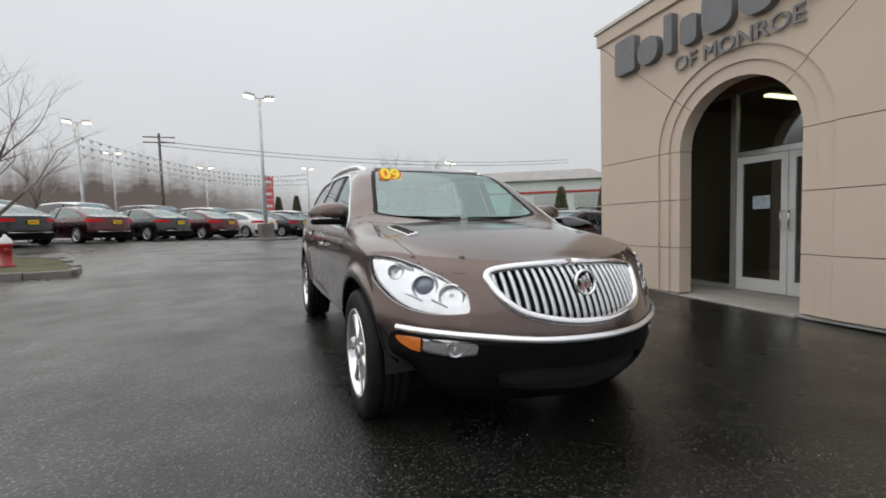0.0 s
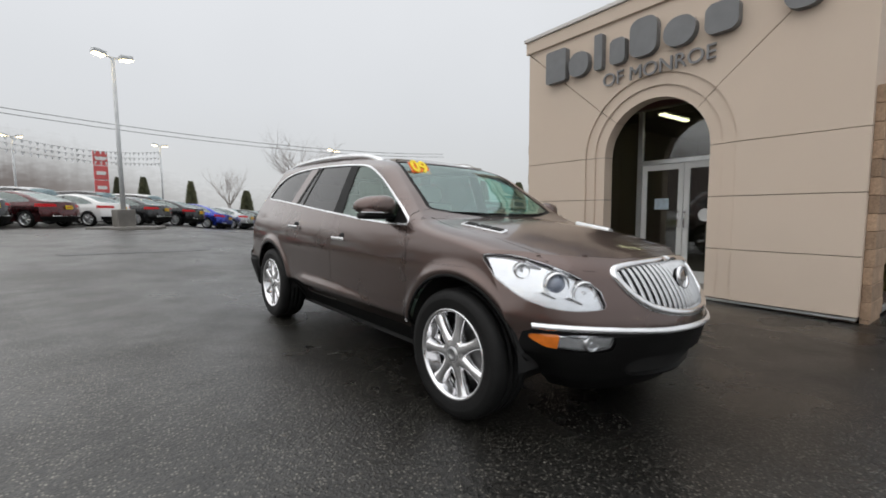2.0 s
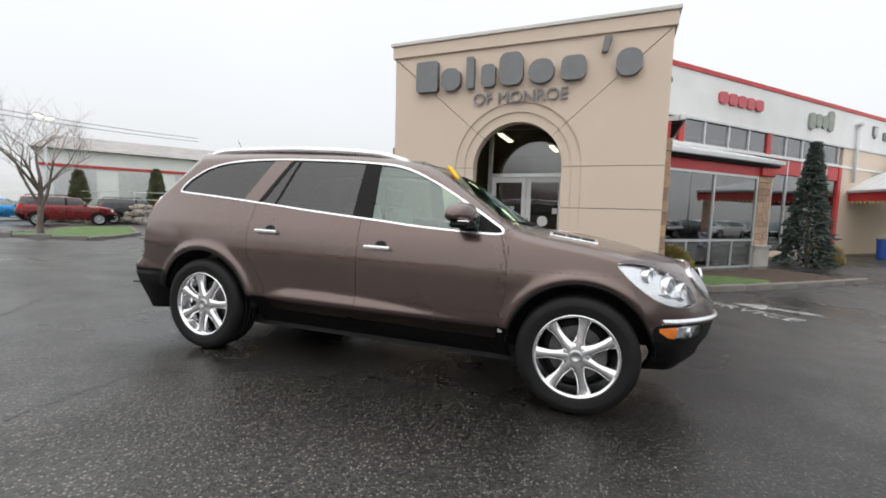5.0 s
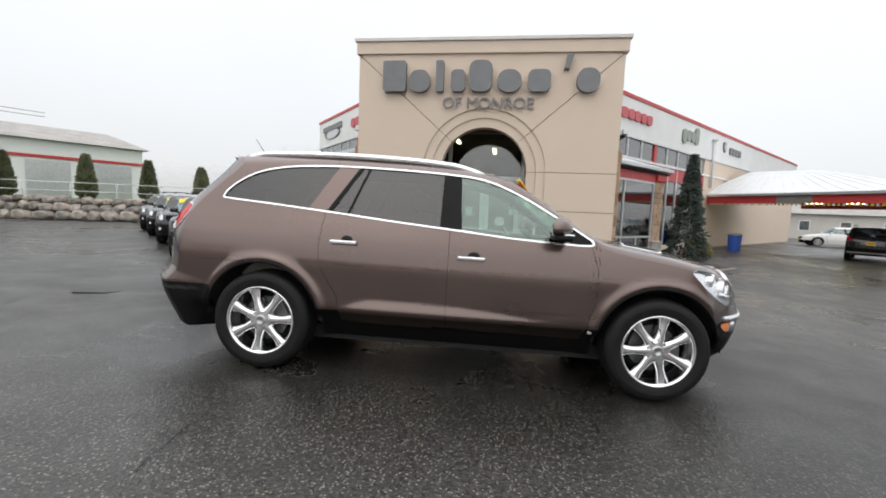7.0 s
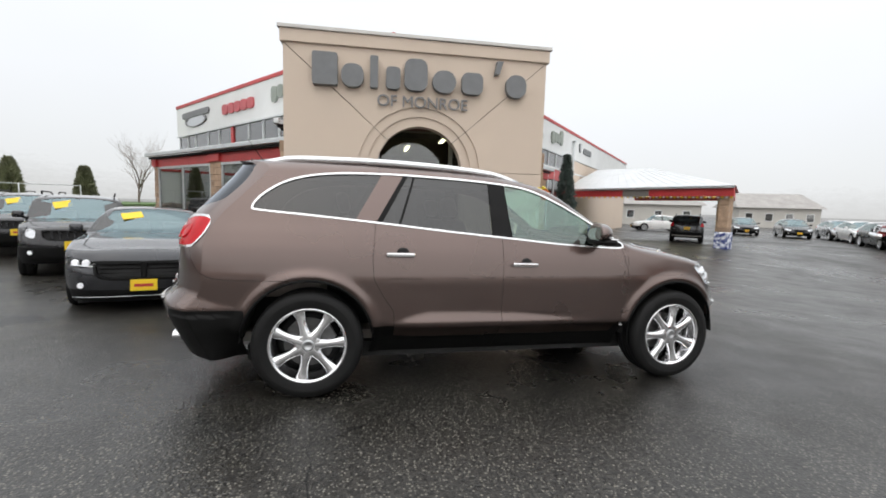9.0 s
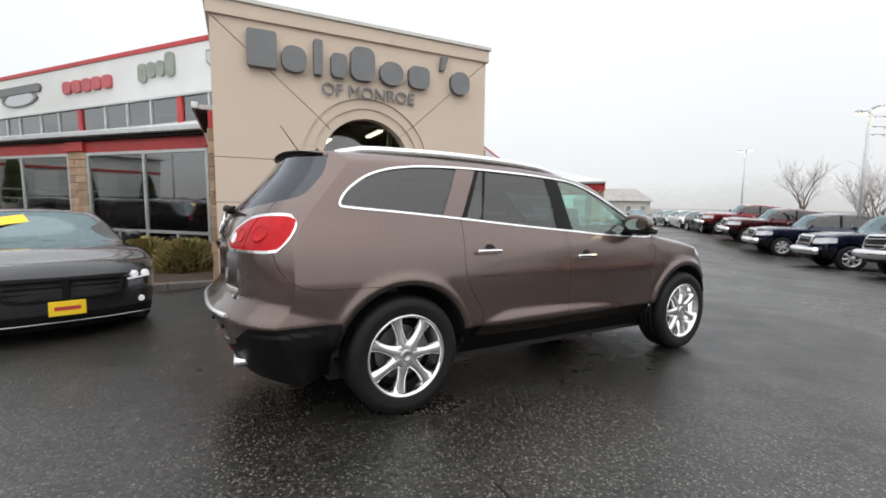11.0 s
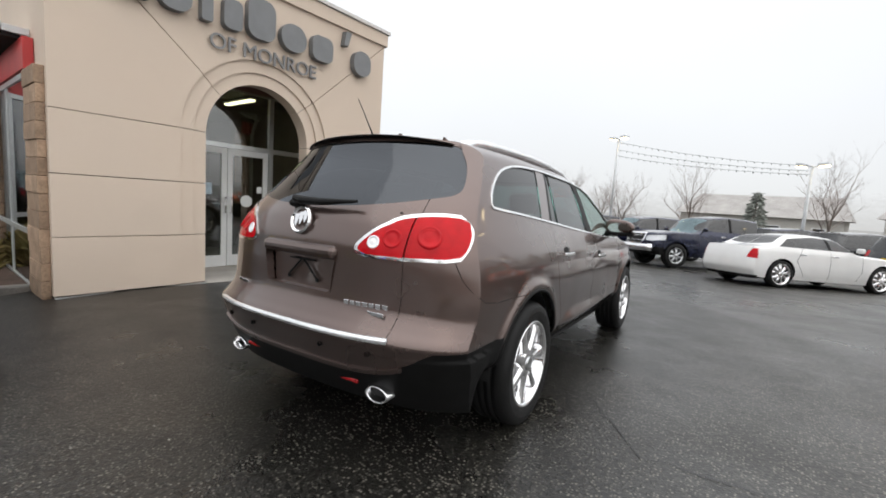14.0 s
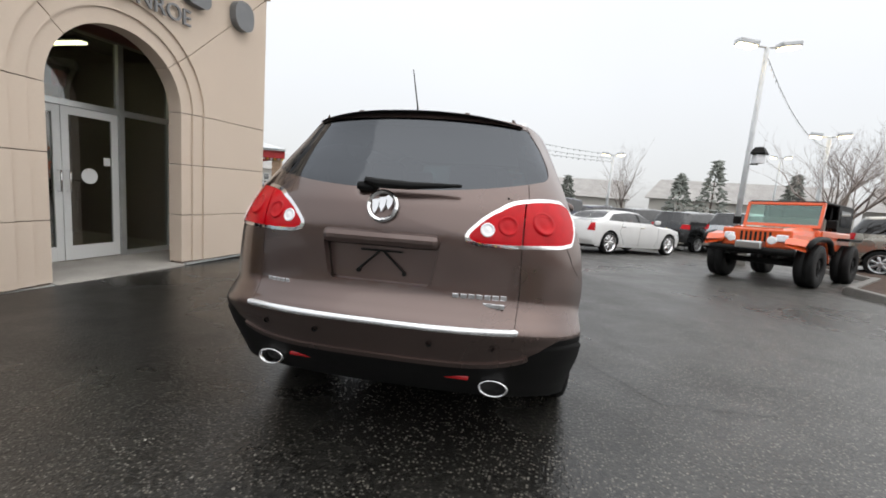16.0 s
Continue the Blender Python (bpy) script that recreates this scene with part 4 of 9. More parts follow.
def signed(poly, q):
    """Signed distance of the points q to a closed outline; negative inside."""
    poly, q = np.asarray(poly, float), np.asarray(q, float)
    best = np.full(len(q), 9.0)
    lo, hi = poly.min(0) - 0.3, poly.max(0) + 0.3
    idx = np.where(((q > lo) & (q < hi)).all(1))[0]
    if len(idx) == 0:
        return best
    p = q[idx]
    d2 = np.full(len(p), 1e9)
    inside = np.zeros(len(p), bool)
    for a, b in zip(poly, np.roll(poly, -1, 0)):
        e = b - a
        t = np.clip(((p - a) @ e) / max(e @ e, 1e-12), 0, 1)
        c = a + t[:, None] * e
        d2 = np.minimum(d2, ((p - c) ** 2).sum(1))
        if a[1] != b[1]:
            cross = (a[1] > p[:, 1]) != (b[1] > p[:, 1])
            inside ^= cross & (p[:, 0] < (b[0] - a[0]) * (p[:, 1] - a[1]) / (b[1] - a[1]) + a[0])
    r = np.sqrt(d2)
    best[idx] = np.where(inside, -r, r)
    return best


def off_line(line, q):
    """Distance of points to an open line, signed by its side."""
    line, q = np.asarray(line, float), np.asarray(q, float)
    d2, sg = np.full(len(q), 1e9), np.ones(len(q))
    for a, b in zip(line, line[1:]):
        e = b - a
        t = np.clip(((q - a) @ e) / max(e @ e, 1e-12), 0, 1)
        c = a + t[:, None] * e
        r = ((q - c) ** 2).sum(1)
        near = r < d2
        d2 = np.where(near, r, d2)
        sg = np.where(near, np.sign(e[0] * (q[:, 1] - a[1]) - e[1] * (q[:, 0] - a[0])), sg)
    return np.sqrt(d2) * np.where(sg == 0, 1, sg)


class Skin:
    """A triangle skin that can be cut along the zero line of a function."""

    def __init__(self, v, t, n=None):
        self.v, self.t, self.n = v, t, n

    def faced(self):
        """Normals at the points, from the whole skin; every piece cut from it keeps them."""
        n = np.zeros_like(self.v)
        a, b, c = (self.v[self.t[:, k]] for k in range(3))
        fn = np.cross(b - a, c - a)
        for k in range(3):
            np.add.at(n, self.t[:, k], fn)
        self.n = n / np.maximum(np.linalg.norm(n, axis=1, keepdims=True), 1e-12)
        return self

    def tidy(self):
        used, inv = np.unique(self.t, return_inverse=True)
        return Skin(self.v[used], inv.reshape(-1, 3), self.n[used])

    def cut(self, fun, where=None):
        """The parts with fun < 0 and with fun > 0. where: limits the cut to triangles whose middle passes."""
        if len(self.t) == 0:
            return self, self
        f = fun(self.v)
        f = np.where(np.abs(f) < 1e-6, 1e-6, f)
        ok = np.ones(len(self.t), bool)
        if where is not None:
            ok = where(self.v[self.t].mean(1))
        neg = (f[self.t] < 0).sum(1)
        inside = list(self.t[ok & (neg == 3)])
        outside = list(self.t[~ok | (neg == 0)])
        verts, norms, made = list(self.v), list(self.n), {}

        def mid(a, b):
            key = (min(a, b), max(a, b))
            if key not in made:
                k = f[a] / (f[a] - f[b])
                made[key] = len(verts)
                verts.append(self.v[a] + k * (self.v[b] - self.v[a]))
                norms.append(self.n[a] + k * (self.n[b] - self.n[a]))
            return made[key]

        for tri in self.t[ok & (neg > 0) & (neg < 3)]:
            a, b, c = tri
            lone = -1 if (f[tri] < 0).sum() == 1 else 1
            while (1 if f[a] > 0 else -1) != lone:
                a, b, c = b, c, a
            ab, ac = mid(a, b), mid(a, c)
            one, two = (inside, outside) if lone < 0 else (outside, inside)
            one.append((a, ab, ac))
            two.append((ab, b, c))
            two.append((ab, c, ac))
        v, nn = np.array(verts), np.array(norms)
        return (Skin(v, np.array(inside, int).reshape(-1, 3), nn).tidy(), Skin(v, np.array(outside, int).reshape(-1, 3), nn).tidy())

    def side(self, s):
        """Triangles whose middle has y of that sign."""
        keep = self.v[self.t].mean(1)[:, 1] * s > 0
        return Skin(self.v, self.t[keep], self.n).tidy()

    def pushed(self, amount):
        """Moved along its normals."""
        return Skin(self.v + self.n * amount, self.t, self.n)

    def pieces(self):
        """Its connected pieces."""
        mark = np.arange(len(self.v))
        key = {}
        for i, p in enumerate(np.round(self.v, 4)):
            mark[i] = key.setdefault(tuple(p), i)
        while True:
            low = mark[self.t].min(1)
            nxt = mark.copy()
            for k in range(3):
                np.minimum.at(nxt, self.t[:, k], low)
                np.minimum.at(nxt, mark[self.t[:, k]], low)
            nxt = nxt[nxt]
            if (nxt == mark).all():
                break
            mark = nxt
        own = mark[self.t[:, 0]]
        return [Skin(self.v, self.t[own == k], self.n).tidy() for k in np.unique(own)]

    def __add__(self, o):
        return Skin(np.vstack([self.v, o.v]), np.vstack([self.t, o.t + len(self.v)]), np.vstack([self.n, o.n]) if self.n is not None else None)

    def to(self, name, mat, parent, label="", rim=0.0):
        """A mesh of it; rim: its cut edges are turned inwards by so much, which gives the panel its thickness."""
        if len(self.t) == 0:
            return None
        if name == "panel_gap" and not rim:
            rest = self.pieces()
            if len(rest) > 1:
                return [p.to(name + "", mat, parent, label, 1e-4) for p in rest if len(p.t) > 3]
        v, t = self.v, self.t
        faces = [tuple(x) for x in t]
        vv = v
        if rim:
            e = np.sort(np.vstack([t[:, [0, 1]], t[:, [1, 2]], t[:, [2, 0]]]), axis=1)
            uniq, cnt = np.unique(e, axis=0, return_counts=True)
            edge = {tuple(x) for x in uniq[cnt == 1]}
            inn = self.pushed(-rim).v
            base = len(v)
            ids, extra = {}, []
            for tri in t:
                for a, b in ((tri[0], tri[1]), (tri[1], tri[2]), (tri[2], tri[0])):
                    if (min(a, b), max(a, b)) in edge:
                        for k in (a, b):
                            if k not in ids:
                                ids[k] = base + len(extra)
                                extra.append(inn[k])
                        faces.append((b, a, ids[a], ids[b]))
            if extra:
                vv = np.vstack([v, np.array(extra)])
        ob = mesh_ob(name, vv, faces, mat, parent, True, label)
        if rim:
            me = ob.data
            me.polygons.foreach_set("use_smooth", [i < len(t) for i in range(len(faces))])
        unit = self.n / np.maximum(np.linalg.norm(self.n, axis=1, keepdims=True), 1e-9)
        soft_ = [tuple(unit[k]) for tri in t for k in tri]
        ob.data.normals_split_custom_set(soft_ + [(0.0, 0.0, 0.0)] * (len(ob.data.loops) - len(soft_)))
        return ob


def body_skin(sp, nx=150, ny=44, nz=56):
    """A car's whole skin: a box whose faces follow the side, plan and end outlines in sp."""
    zt, zb, wide, prof = sp["top"], sp["bottom"], sp["plan"], sp["side"]
    front, rear, fplan, rplan = sp["front"], sp["rear"], sp["fplan"], sp["rplan"]
    crown, sweep, rb, rc = sp.get("crown", curve([(-9, 0.05), (9, 0.05)])), sp.get("sweep", 0.12), sp.get("rb", 0.16), sp.get("rc", 0.14)
    bulge = sp.get("bulge")

    def place(a, b, c):
        b1 = np.abs(b)
        xf = front(c) - fplan(b1)
        xr = rear(c) + rplan(b1)
        x = xr + (xf - xr) * (a + 1) / 2
        top = zt(x + sweep * b1 * b1) - crown(x) * b1 * b1
        z = zb(x) + (top - zb(x)) * (c + 1) / 2
        w = wide(x) * prof(z)
        if bulge is not None:
            w = w + bulge(x, z)
        return np.stack([x, b * w, z], -1)

    # the section: up the side, round the edge, over to the middle; then mirrored
    s = np.linspace(0, 1, nz)
    q = np.linspace(0, np.pi / 2, 9)
    sec = [(1.0, -1 + (2 - rc) * k) for k in s]
    sec += [(1 - rb + rb * math.cos(k), 1 - rc + rc * math.sin(k)) for k in q[1:]]
    sec += [((1 - rb) * (1 - k), 1.0) for k in np.linspace(0, 1, ny)[1:]]
    sec = np.array(sec)
    sec = np.vstack([sec, (sec[:-1] * [-1, 1])[::-1]])
    a = np.linspace(-1, 1, nx)
    a = 0.75 * a + 0.25 * np.sin(a * np.pi / 2)
    A, K = np.meshgrid(a, np.arange(len(sec)), indexing="ij")
    g1 = place(A, sec[K, 0], sec[K, 1])
    skins = []

    def grid(g, flip):
        n, m = g.shape[:2]
        idx = np.arange(n * m).reshape(n, m)
        p, q2, r, s2 = idx[:-1, :-1].ravel(), idx[1:, :-1].ravel(), idx[1:, 1:].ravel(), idx[:-1, 1:].ravel()
        t = np.vstack([np.stack([p, q2, r], 1), np.stack([p, r, s2], 1)])
        v = g.reshape(-1, 3)
        tri = v[t]
        nrm = np.cross(tri[:, 1] - tri[:, 0], tri[:, 2] - tri[:, 0])
        mid = tri.mean(1) - np.array([0.0, 0.0, 0.6])
        if flip is None:
            wrong = (nrm[:, 1:] * mid[:, 1:]).sum() < 0
        else:
            wrong = (nrm[:, 0] * flip).sum() < 0
        return Skin(v, t[:, ::-1] if wrong else t)

    skins.append(grid(g1, None))
    # ends: rows of the section shrunk towards the middle line
    half = len(sec) // 2
    for end, flip in ((1.0, 1.0), (-1.0, -1.0)):
        rows = []
        m = 40
        for k in range(half + 1):
            y0, c0 = sec[k]
            rows.append([(y0 * (1 - 2 * j / m), c0) for j in range(m + 1)])
        rows = np.array(rows)
        g = place(np.full(rows.shape[:2], end), rows[..., 0], rows[..., 1])
        skins.append(grid(g, flip))
    out = skins[0] + skins[1] + skins[2]
    key = np.round(out.v, 4)
    uniq, first, inv = np.unique(key, axis=0, return_index=True, return_inverse=True)
    t = inv.reshape(-1)[out.t]
    good = (t[:, 0] != t[:, 1]) & (t[:, 1] != t[:, 2]) & (t[:, 2] != t[:, 0])
    return Skin(out.v[first], t[good]).faced()


def arch_cut(skin, axles, zc, r):
    for ax in axles:
        _, skin = skin.cut(lambda v: np.hypot(v[:, 0] - ax, v[:, 2] - zc) - r, lambda m: np.abs(m[:, 1]) > 0.55)
    return skin


XZ, XY, YZ = [0, 2], [0, 1], [1, 2]


def region(skin, poly, axes, where, mirror=True):
    """Cuts out the part of a skin inside an outline seen along one axis, on both sides of the car."""
    def fun(v):
        q = v[:, axes].copy()
        if mirror and 1 in axes:
            k = axes.index(1)
            q[:, k] = np.abs(q[:, k])
        return signed(poly, q)
    return skin.cut(fun, where)


def band(skin, poly, axes, where, lo, hi):
    """The strip lo to hi round an outline, and the rest inside and outside it."""
    def fun(v, o):
        q = v[:, axes].copy()
        if 1 in axes:
            k = axes.index(1)
            q[:, k] = np.abs(q[:, k])
        return signed(poly, q) - o
    inn, out = skin.cut(lambda v: fun(v, hi), where)
    core, strip = inn.cut(lambda v: fun(v, lo), where)
    return core, strip, out


def seam(skin, line, axes, where, half=0.0017):
    """Cuts a gap along a line; gives the gap's strip and the rest."""
    def dist(v):
        q = v[:, axes].copy()
        if 1 in axes:
            k = axes.index(1)
            q[:, k] = np.abs(q[:, k])
        return off_line(line, q)
    left, right = skin.cut(lambda v: dist(v) - half, where)
    gap, left2 = left.cut(lambda v: -(dist(v) + half), where)
    return gap, left2 + right


# ---------------------------------------------------------------- wheels
def wheel_meshes(radius, width, rim_r, spokes, mat_rim, wide=1.0, tread=64):
    """Meshes of a tyre, rim, disc and spokes, made once and shared. Outside is +y."""
    w = width / 2
    bm = bmesh.new()
    prof = [(rim_r - 0.01, -w * 0.86), (rim_r + 0.02, -w), (radius * 0.86, -w * 1.04), (radius * 0.96, -w * 0.93), (radius - 0.008, -w * 0.78), (radius, -w * 0.5),
            (radius, -w * 0.12), (radius - 0.008, -w * 0.1), (radius - 0.008, w * 0.1), (radius, w * 0.12), (radius, w * 0.5), (radius - 0.008, w * 0.78),
            (radius * 0.96, w * 0.93), (radius * 0.86, w * 1.04), (rim_r + 0.02, w), (rim_r - 0.01, w * 0.86)]
    add_lathe(bm, prof, tread)
    tyre = bm
    bm = bmesh.new()
    add_lathe(bm, [(rim_r - 0.004, w * 0.84), (rim_r + 0.012, w * 0.98), (rim_r + 0.004, w * 1.02), (rim_r - 0.014, w * 0.93), (rim_r - 0.03, w * 0.62), (rim_r - 0.05, -w * 0.8), (rim_r - 0.02, -w * 0.84)], 48)
    rim = bm
    sp = bmesh.new()
    hub = 0.060
    for k in range(spokes):
        a0 = 2 * math.pi * k / spokes
        # one spoke: a tapered, crowned beam from hub to rim
        n = 6
        rows = []
        for i in range(n + 1):
            t = i / n
            r = hub * 0.7 + (rim_r - 0.012 - hub * 0.7) * t
            half = (0.029 + 0.010 * abs(t - 0.45) + 0.014 * t * t) * wide * rim_r / 0.245
            y = w * (0.80 + 0.10 * math.sin(t * math.pi)) - (0.03 * t * t)
            th = 0.045
            rows.append([(r, -half * 1.05, y - th), (r, -half, y - 0.012), (r, -half * 0.45, y + 0.004), (r, half * 0.45, y + 0.004), (r, half, y - 0.012), (r, half * 1.05, y - th)])
        vs = [[sp.verts.new((math.cos(a0) * r - math.sin(a0) * o, y, math.sin(a0) * r + math.cos(a0) * o)) for r, o, y in row] for row in rows]
        for p, q in zip(vs, vs[1:]):
            for j in range(5):
                sp.faces.new((p[j], p[j + 1], q[j + 1], q[j]))
    cap = bmesh.new()
    add_lathe(cap, [(0.0005, w * 0.97), (hub * 0.45, w * 0.965), (hub * 0.8, w * 0.93), (hub, w * 0.86), (hub, w * 0.6)], 28)
    back = bmesh.new()
    add_lathe(back, [(0.0005, w * 0.1), (rim_r * 0.72, w * 0.1), (rim_r * 0.72, 0.0), (0.0005, 0.0)], 36)
    inner = bmesh.new()
    add_lathe(inner, [(0.0005, -w * 0.3), (rim_r * 0.97, -w * 0.3), (rim_r * 0.97, -w * 0.5)], 36)
    return [("tyre", tyre, M_RUBBER, True), ("rim", rim, mat_rim, True), ("spokes", sp, mat_rim, False), ("hub_cap", cap, mat_rim, True),
            ("brake_disc", back, M_DISC, False), ("inner_barrel", inner, M_DARK, False)]


def chrome_wheel_meshes(radius, width, rim_r):
    """Meshes of the crossover's wheel: seven chrome spokes that widen towards hub and rim. Outside is +y."""
    w = width / 2
    tyre = bmesh.new()
    add_lathe(tyre, [(rim_r - 0.012, -w * 0.86), (rim_r + 0.02, -w), (radius * 0.86, -w * 1.04), (radius * 0.955, -w * 0.95), (radius - 0.006, -w * 0.80), (radius, -w * 0.62), (radius, -w * 0.40), (radius - 0.008, -w * 0.38),
                     (radius - 0.008, -w * 0.32), (radius, -w * 0.30), (radius, -w * 0.06), (radius - 0.008, -w * 0.04), (radius - 0.008, w * 0.04), (radius, w * 0.06), (radius, w * 0.30), (radius - 0.008, w * 0.32),
                     (radius - 0.008, w * 0.38), (radius, w * 0.40), (radius, w * 0.62), (radius - 0.006, w * 0.80), (radius * 0.955, w * 0.95), (radius * 0.90, w * 1.02), (radius * 0.86, w * 1.045), (radius * 0.845, w * 1.055),
                     (radius * 0.83, w * 1.045), (rim_r + 0.035, w * 1.03), (rim_r + 0.018, w * 1.0), (rim_r - 0.012, w * 0.86)], 72)
    rim = bmesh.new()
    add_lathe(rim, [(rim_r + 0.004, w * 0.88), (rim_r + 0.010, w * 0.99), (rim_r + 0.003, w * 1.02), (rim_r - 0.006, w * 0.99), (rim_r - 0.014, w * 0.86), (rim_r - 0.018, w * 0.50), (rim_r - 0.045, w * 0.25),
                    (rim_r - 0.05, -w * 0.8), (rim_r - 0.02, -w * 0.84)], 72)
    sp = bmesh.new()
    ends = [(0.045, 0.040, 0.86), (0.080, 0.038, 0.86), (0.105, 0.033, 0.845), (0.135, 0.0285, 0.83), (0.170, 0.0290, 0.82), (0.205, 0.0335, 0.82), (0.232, 0.0400, 0.83), (rim_r - 0.006, 0.047, 0.86)]
    for k in range(7):
        a0 = 2 * math.pi * k / 7
        rows = []
        for r, half, y in ends:
            y *= w
            sect = ((-half * 1.12, y - 0.060), (-half * 1.05, y - 0.016), (-half * 0.80, y - 0.003), (-half * 0.35, y + 0.003), (half * 0.35, y + 0.003), (half * 0.80, y - 0.003), (half * 1.05, y - 0.016), (half * 1.12, y - 0.060))
            rows.append([sp.verts.new((math.cos(a0) * r - math.sin(a0) * o, yy, math.sin(a0) * r + math.cos(a0) * o)) for o, yy in sect])
        for p, q in zip(rows, rows[1:]):
            for j in range(7):
                sp.faces.new((p[j], p[j + 1], q[j + 1], q[j]))
    hub = bmesh.new()
    add_lathe(hub, [(0.0005, w * 0.88), (0.050, w * 0.88), (0.078, w * 0.872), (0.086, w * 0.84), (0.088, w * 0.5)], 36)
    cap = bmesh.new()
    add_lathe(cap, [(0.0005, w * 0.925), (0.020, w * 0.925), (0.024, w * 0.95), (0.036, w * 0.955), (0.041, w * 0.93), (0.043, w * 0.87)], 30)
    disc = bmesh.new()
    add_lathe(disc, [(0.0005, w * 0.12), (0.175, w * 0.12), (0.175, 0.0), (0.0005, 0.0)], 40)
    cal = bmesh.new()
    add_box(cal, -0.19, -0.09, w * 0.02, w * 0.34, -0.075, 0.075, 0.012)
    inner = bmesh.new()
    add_lathe(inner, [(0.0005, -w * 0.3), (rim_r * 0.97, -w * 0.3), (rim_r * 0.97, -w * 0.5)], 36)
    return [("tyre", tyre, M_RUBBER, True), ("rim", rim, M_CHROME, True), ("spokes", sp, M_CHROME, True), ("hub", hub, M_CHROME, True), ("hub_cap", cap, M_SATIN, True),
            ("brake_disc", disc, M_DISC, False), ("brake_caliper", cal, M_DISC, False), ("inner_barrel", inner, M_DARK, False)]


def add_wheels(car, pieces, axles, track, zc, turn=(9, -4, 14, 31)):
    """Four wheels under a car, each with its own pieces; meshes are shared."""
    made = []
    for name, bm, mat, smooth in pieces:
        me = bpy.data.meshes.new(name)
        bmesh.ops.recalc_face_normals(bm, faces=bm.faces)
        bm.to_mesh(me)
        bm.free()
        me.materials.append(mat)
        if smooth:
            me.polygons.foreach_set("use_smooth", [True] * len(me.polygons))
        made.append((name, me))
    k = 0
    for ax in axles:
        for s in (1, -1):
            w = new("wheel")
            w.parent = car
            w.matrix_local = pose(ax, s * track, zc, 0, 0, 0 if s > 0 else 180) @ pose(0, 0, 0, 0, turn[k], 0)
            for name, me in made:
                o = new(name, me)
                o.parent = w
            k += 1


def housings(car, axles, zc, r, y_in=0.5, y_out=0.93):
    """Dark liners above the wheels and a floor pan."""
    for ax in axles:
        for s in (1, -1):
            bm = bmesh.new()
            n = 14
            ring = []
            for i in range(n + 1):
                a = math.pi * i / n
                ring.append([bm.verts.new((ax + (r + 0.012) * math.cos(a), s * y, zc + (r + 0.012) * math.sin(a))) for y in (y_in, y_out)])
            for p, q in zip(ring, ring[1:]):
                bm.faces.new((p[0], p[1], q[1], q[0]))
            bm.faces.new([p[0] for p in ring])
            part("wheel_liner", bm, M_DARK, car)


# ---------------------------------------------------------------- the brown crossover
def flare(x, z):
    r1, r2 = np.hypot(x - 1.51, z - 0.40), np.hypot(x + 1.51, z - 0.40)
    lip = lambda r: np.exp(-((r - 0.478) / 0.034) ** 2) * 0.022
    # the bumpers stay wide to their lower edges
    ease = lambda k: np.clip(k, 0, 1) ** 2 * (3 - 2 * np.clip(k, 0, 1))
    fill = (1 - HERO_SIDE(np.minimum(z, 0.6))) * 0.95 * (0.86 * ease((-1.95 - x) / 0.2) + 0.9 * ease((x - 1.95) / 0.2))
    # scallop above the sill: its upper edge is an arc, its foot stands proud
    env = ease((x + 0.98) / 0.35) * ease((1.02 - x) / 1.3)
    ledge = 0.034 * env * ease((0.535 + 0.085 * env - z) / np.maximum(0.025 + 0.075 * env, 1e-3))
    # ledge of the rear bumper, running forward to the wheel arch
    e = ease((-1.92 - x) / 0.45)
    tail = 0.026 * e * np.clip((0.66 + 0.10 * e - z) / (0.10 * e + 0.012), 0, 1) - 0.09 * ease((-1.82 - x) / 0.2) * np.clip(0.648 - z, 0, 0.3)
    return np.where(z < 0.98, lip(r1) + lip(r2), 0) + np.where(z < 0.6, fill, 0) + ledge * np.where(z > 0.40, 1, 0) + tail


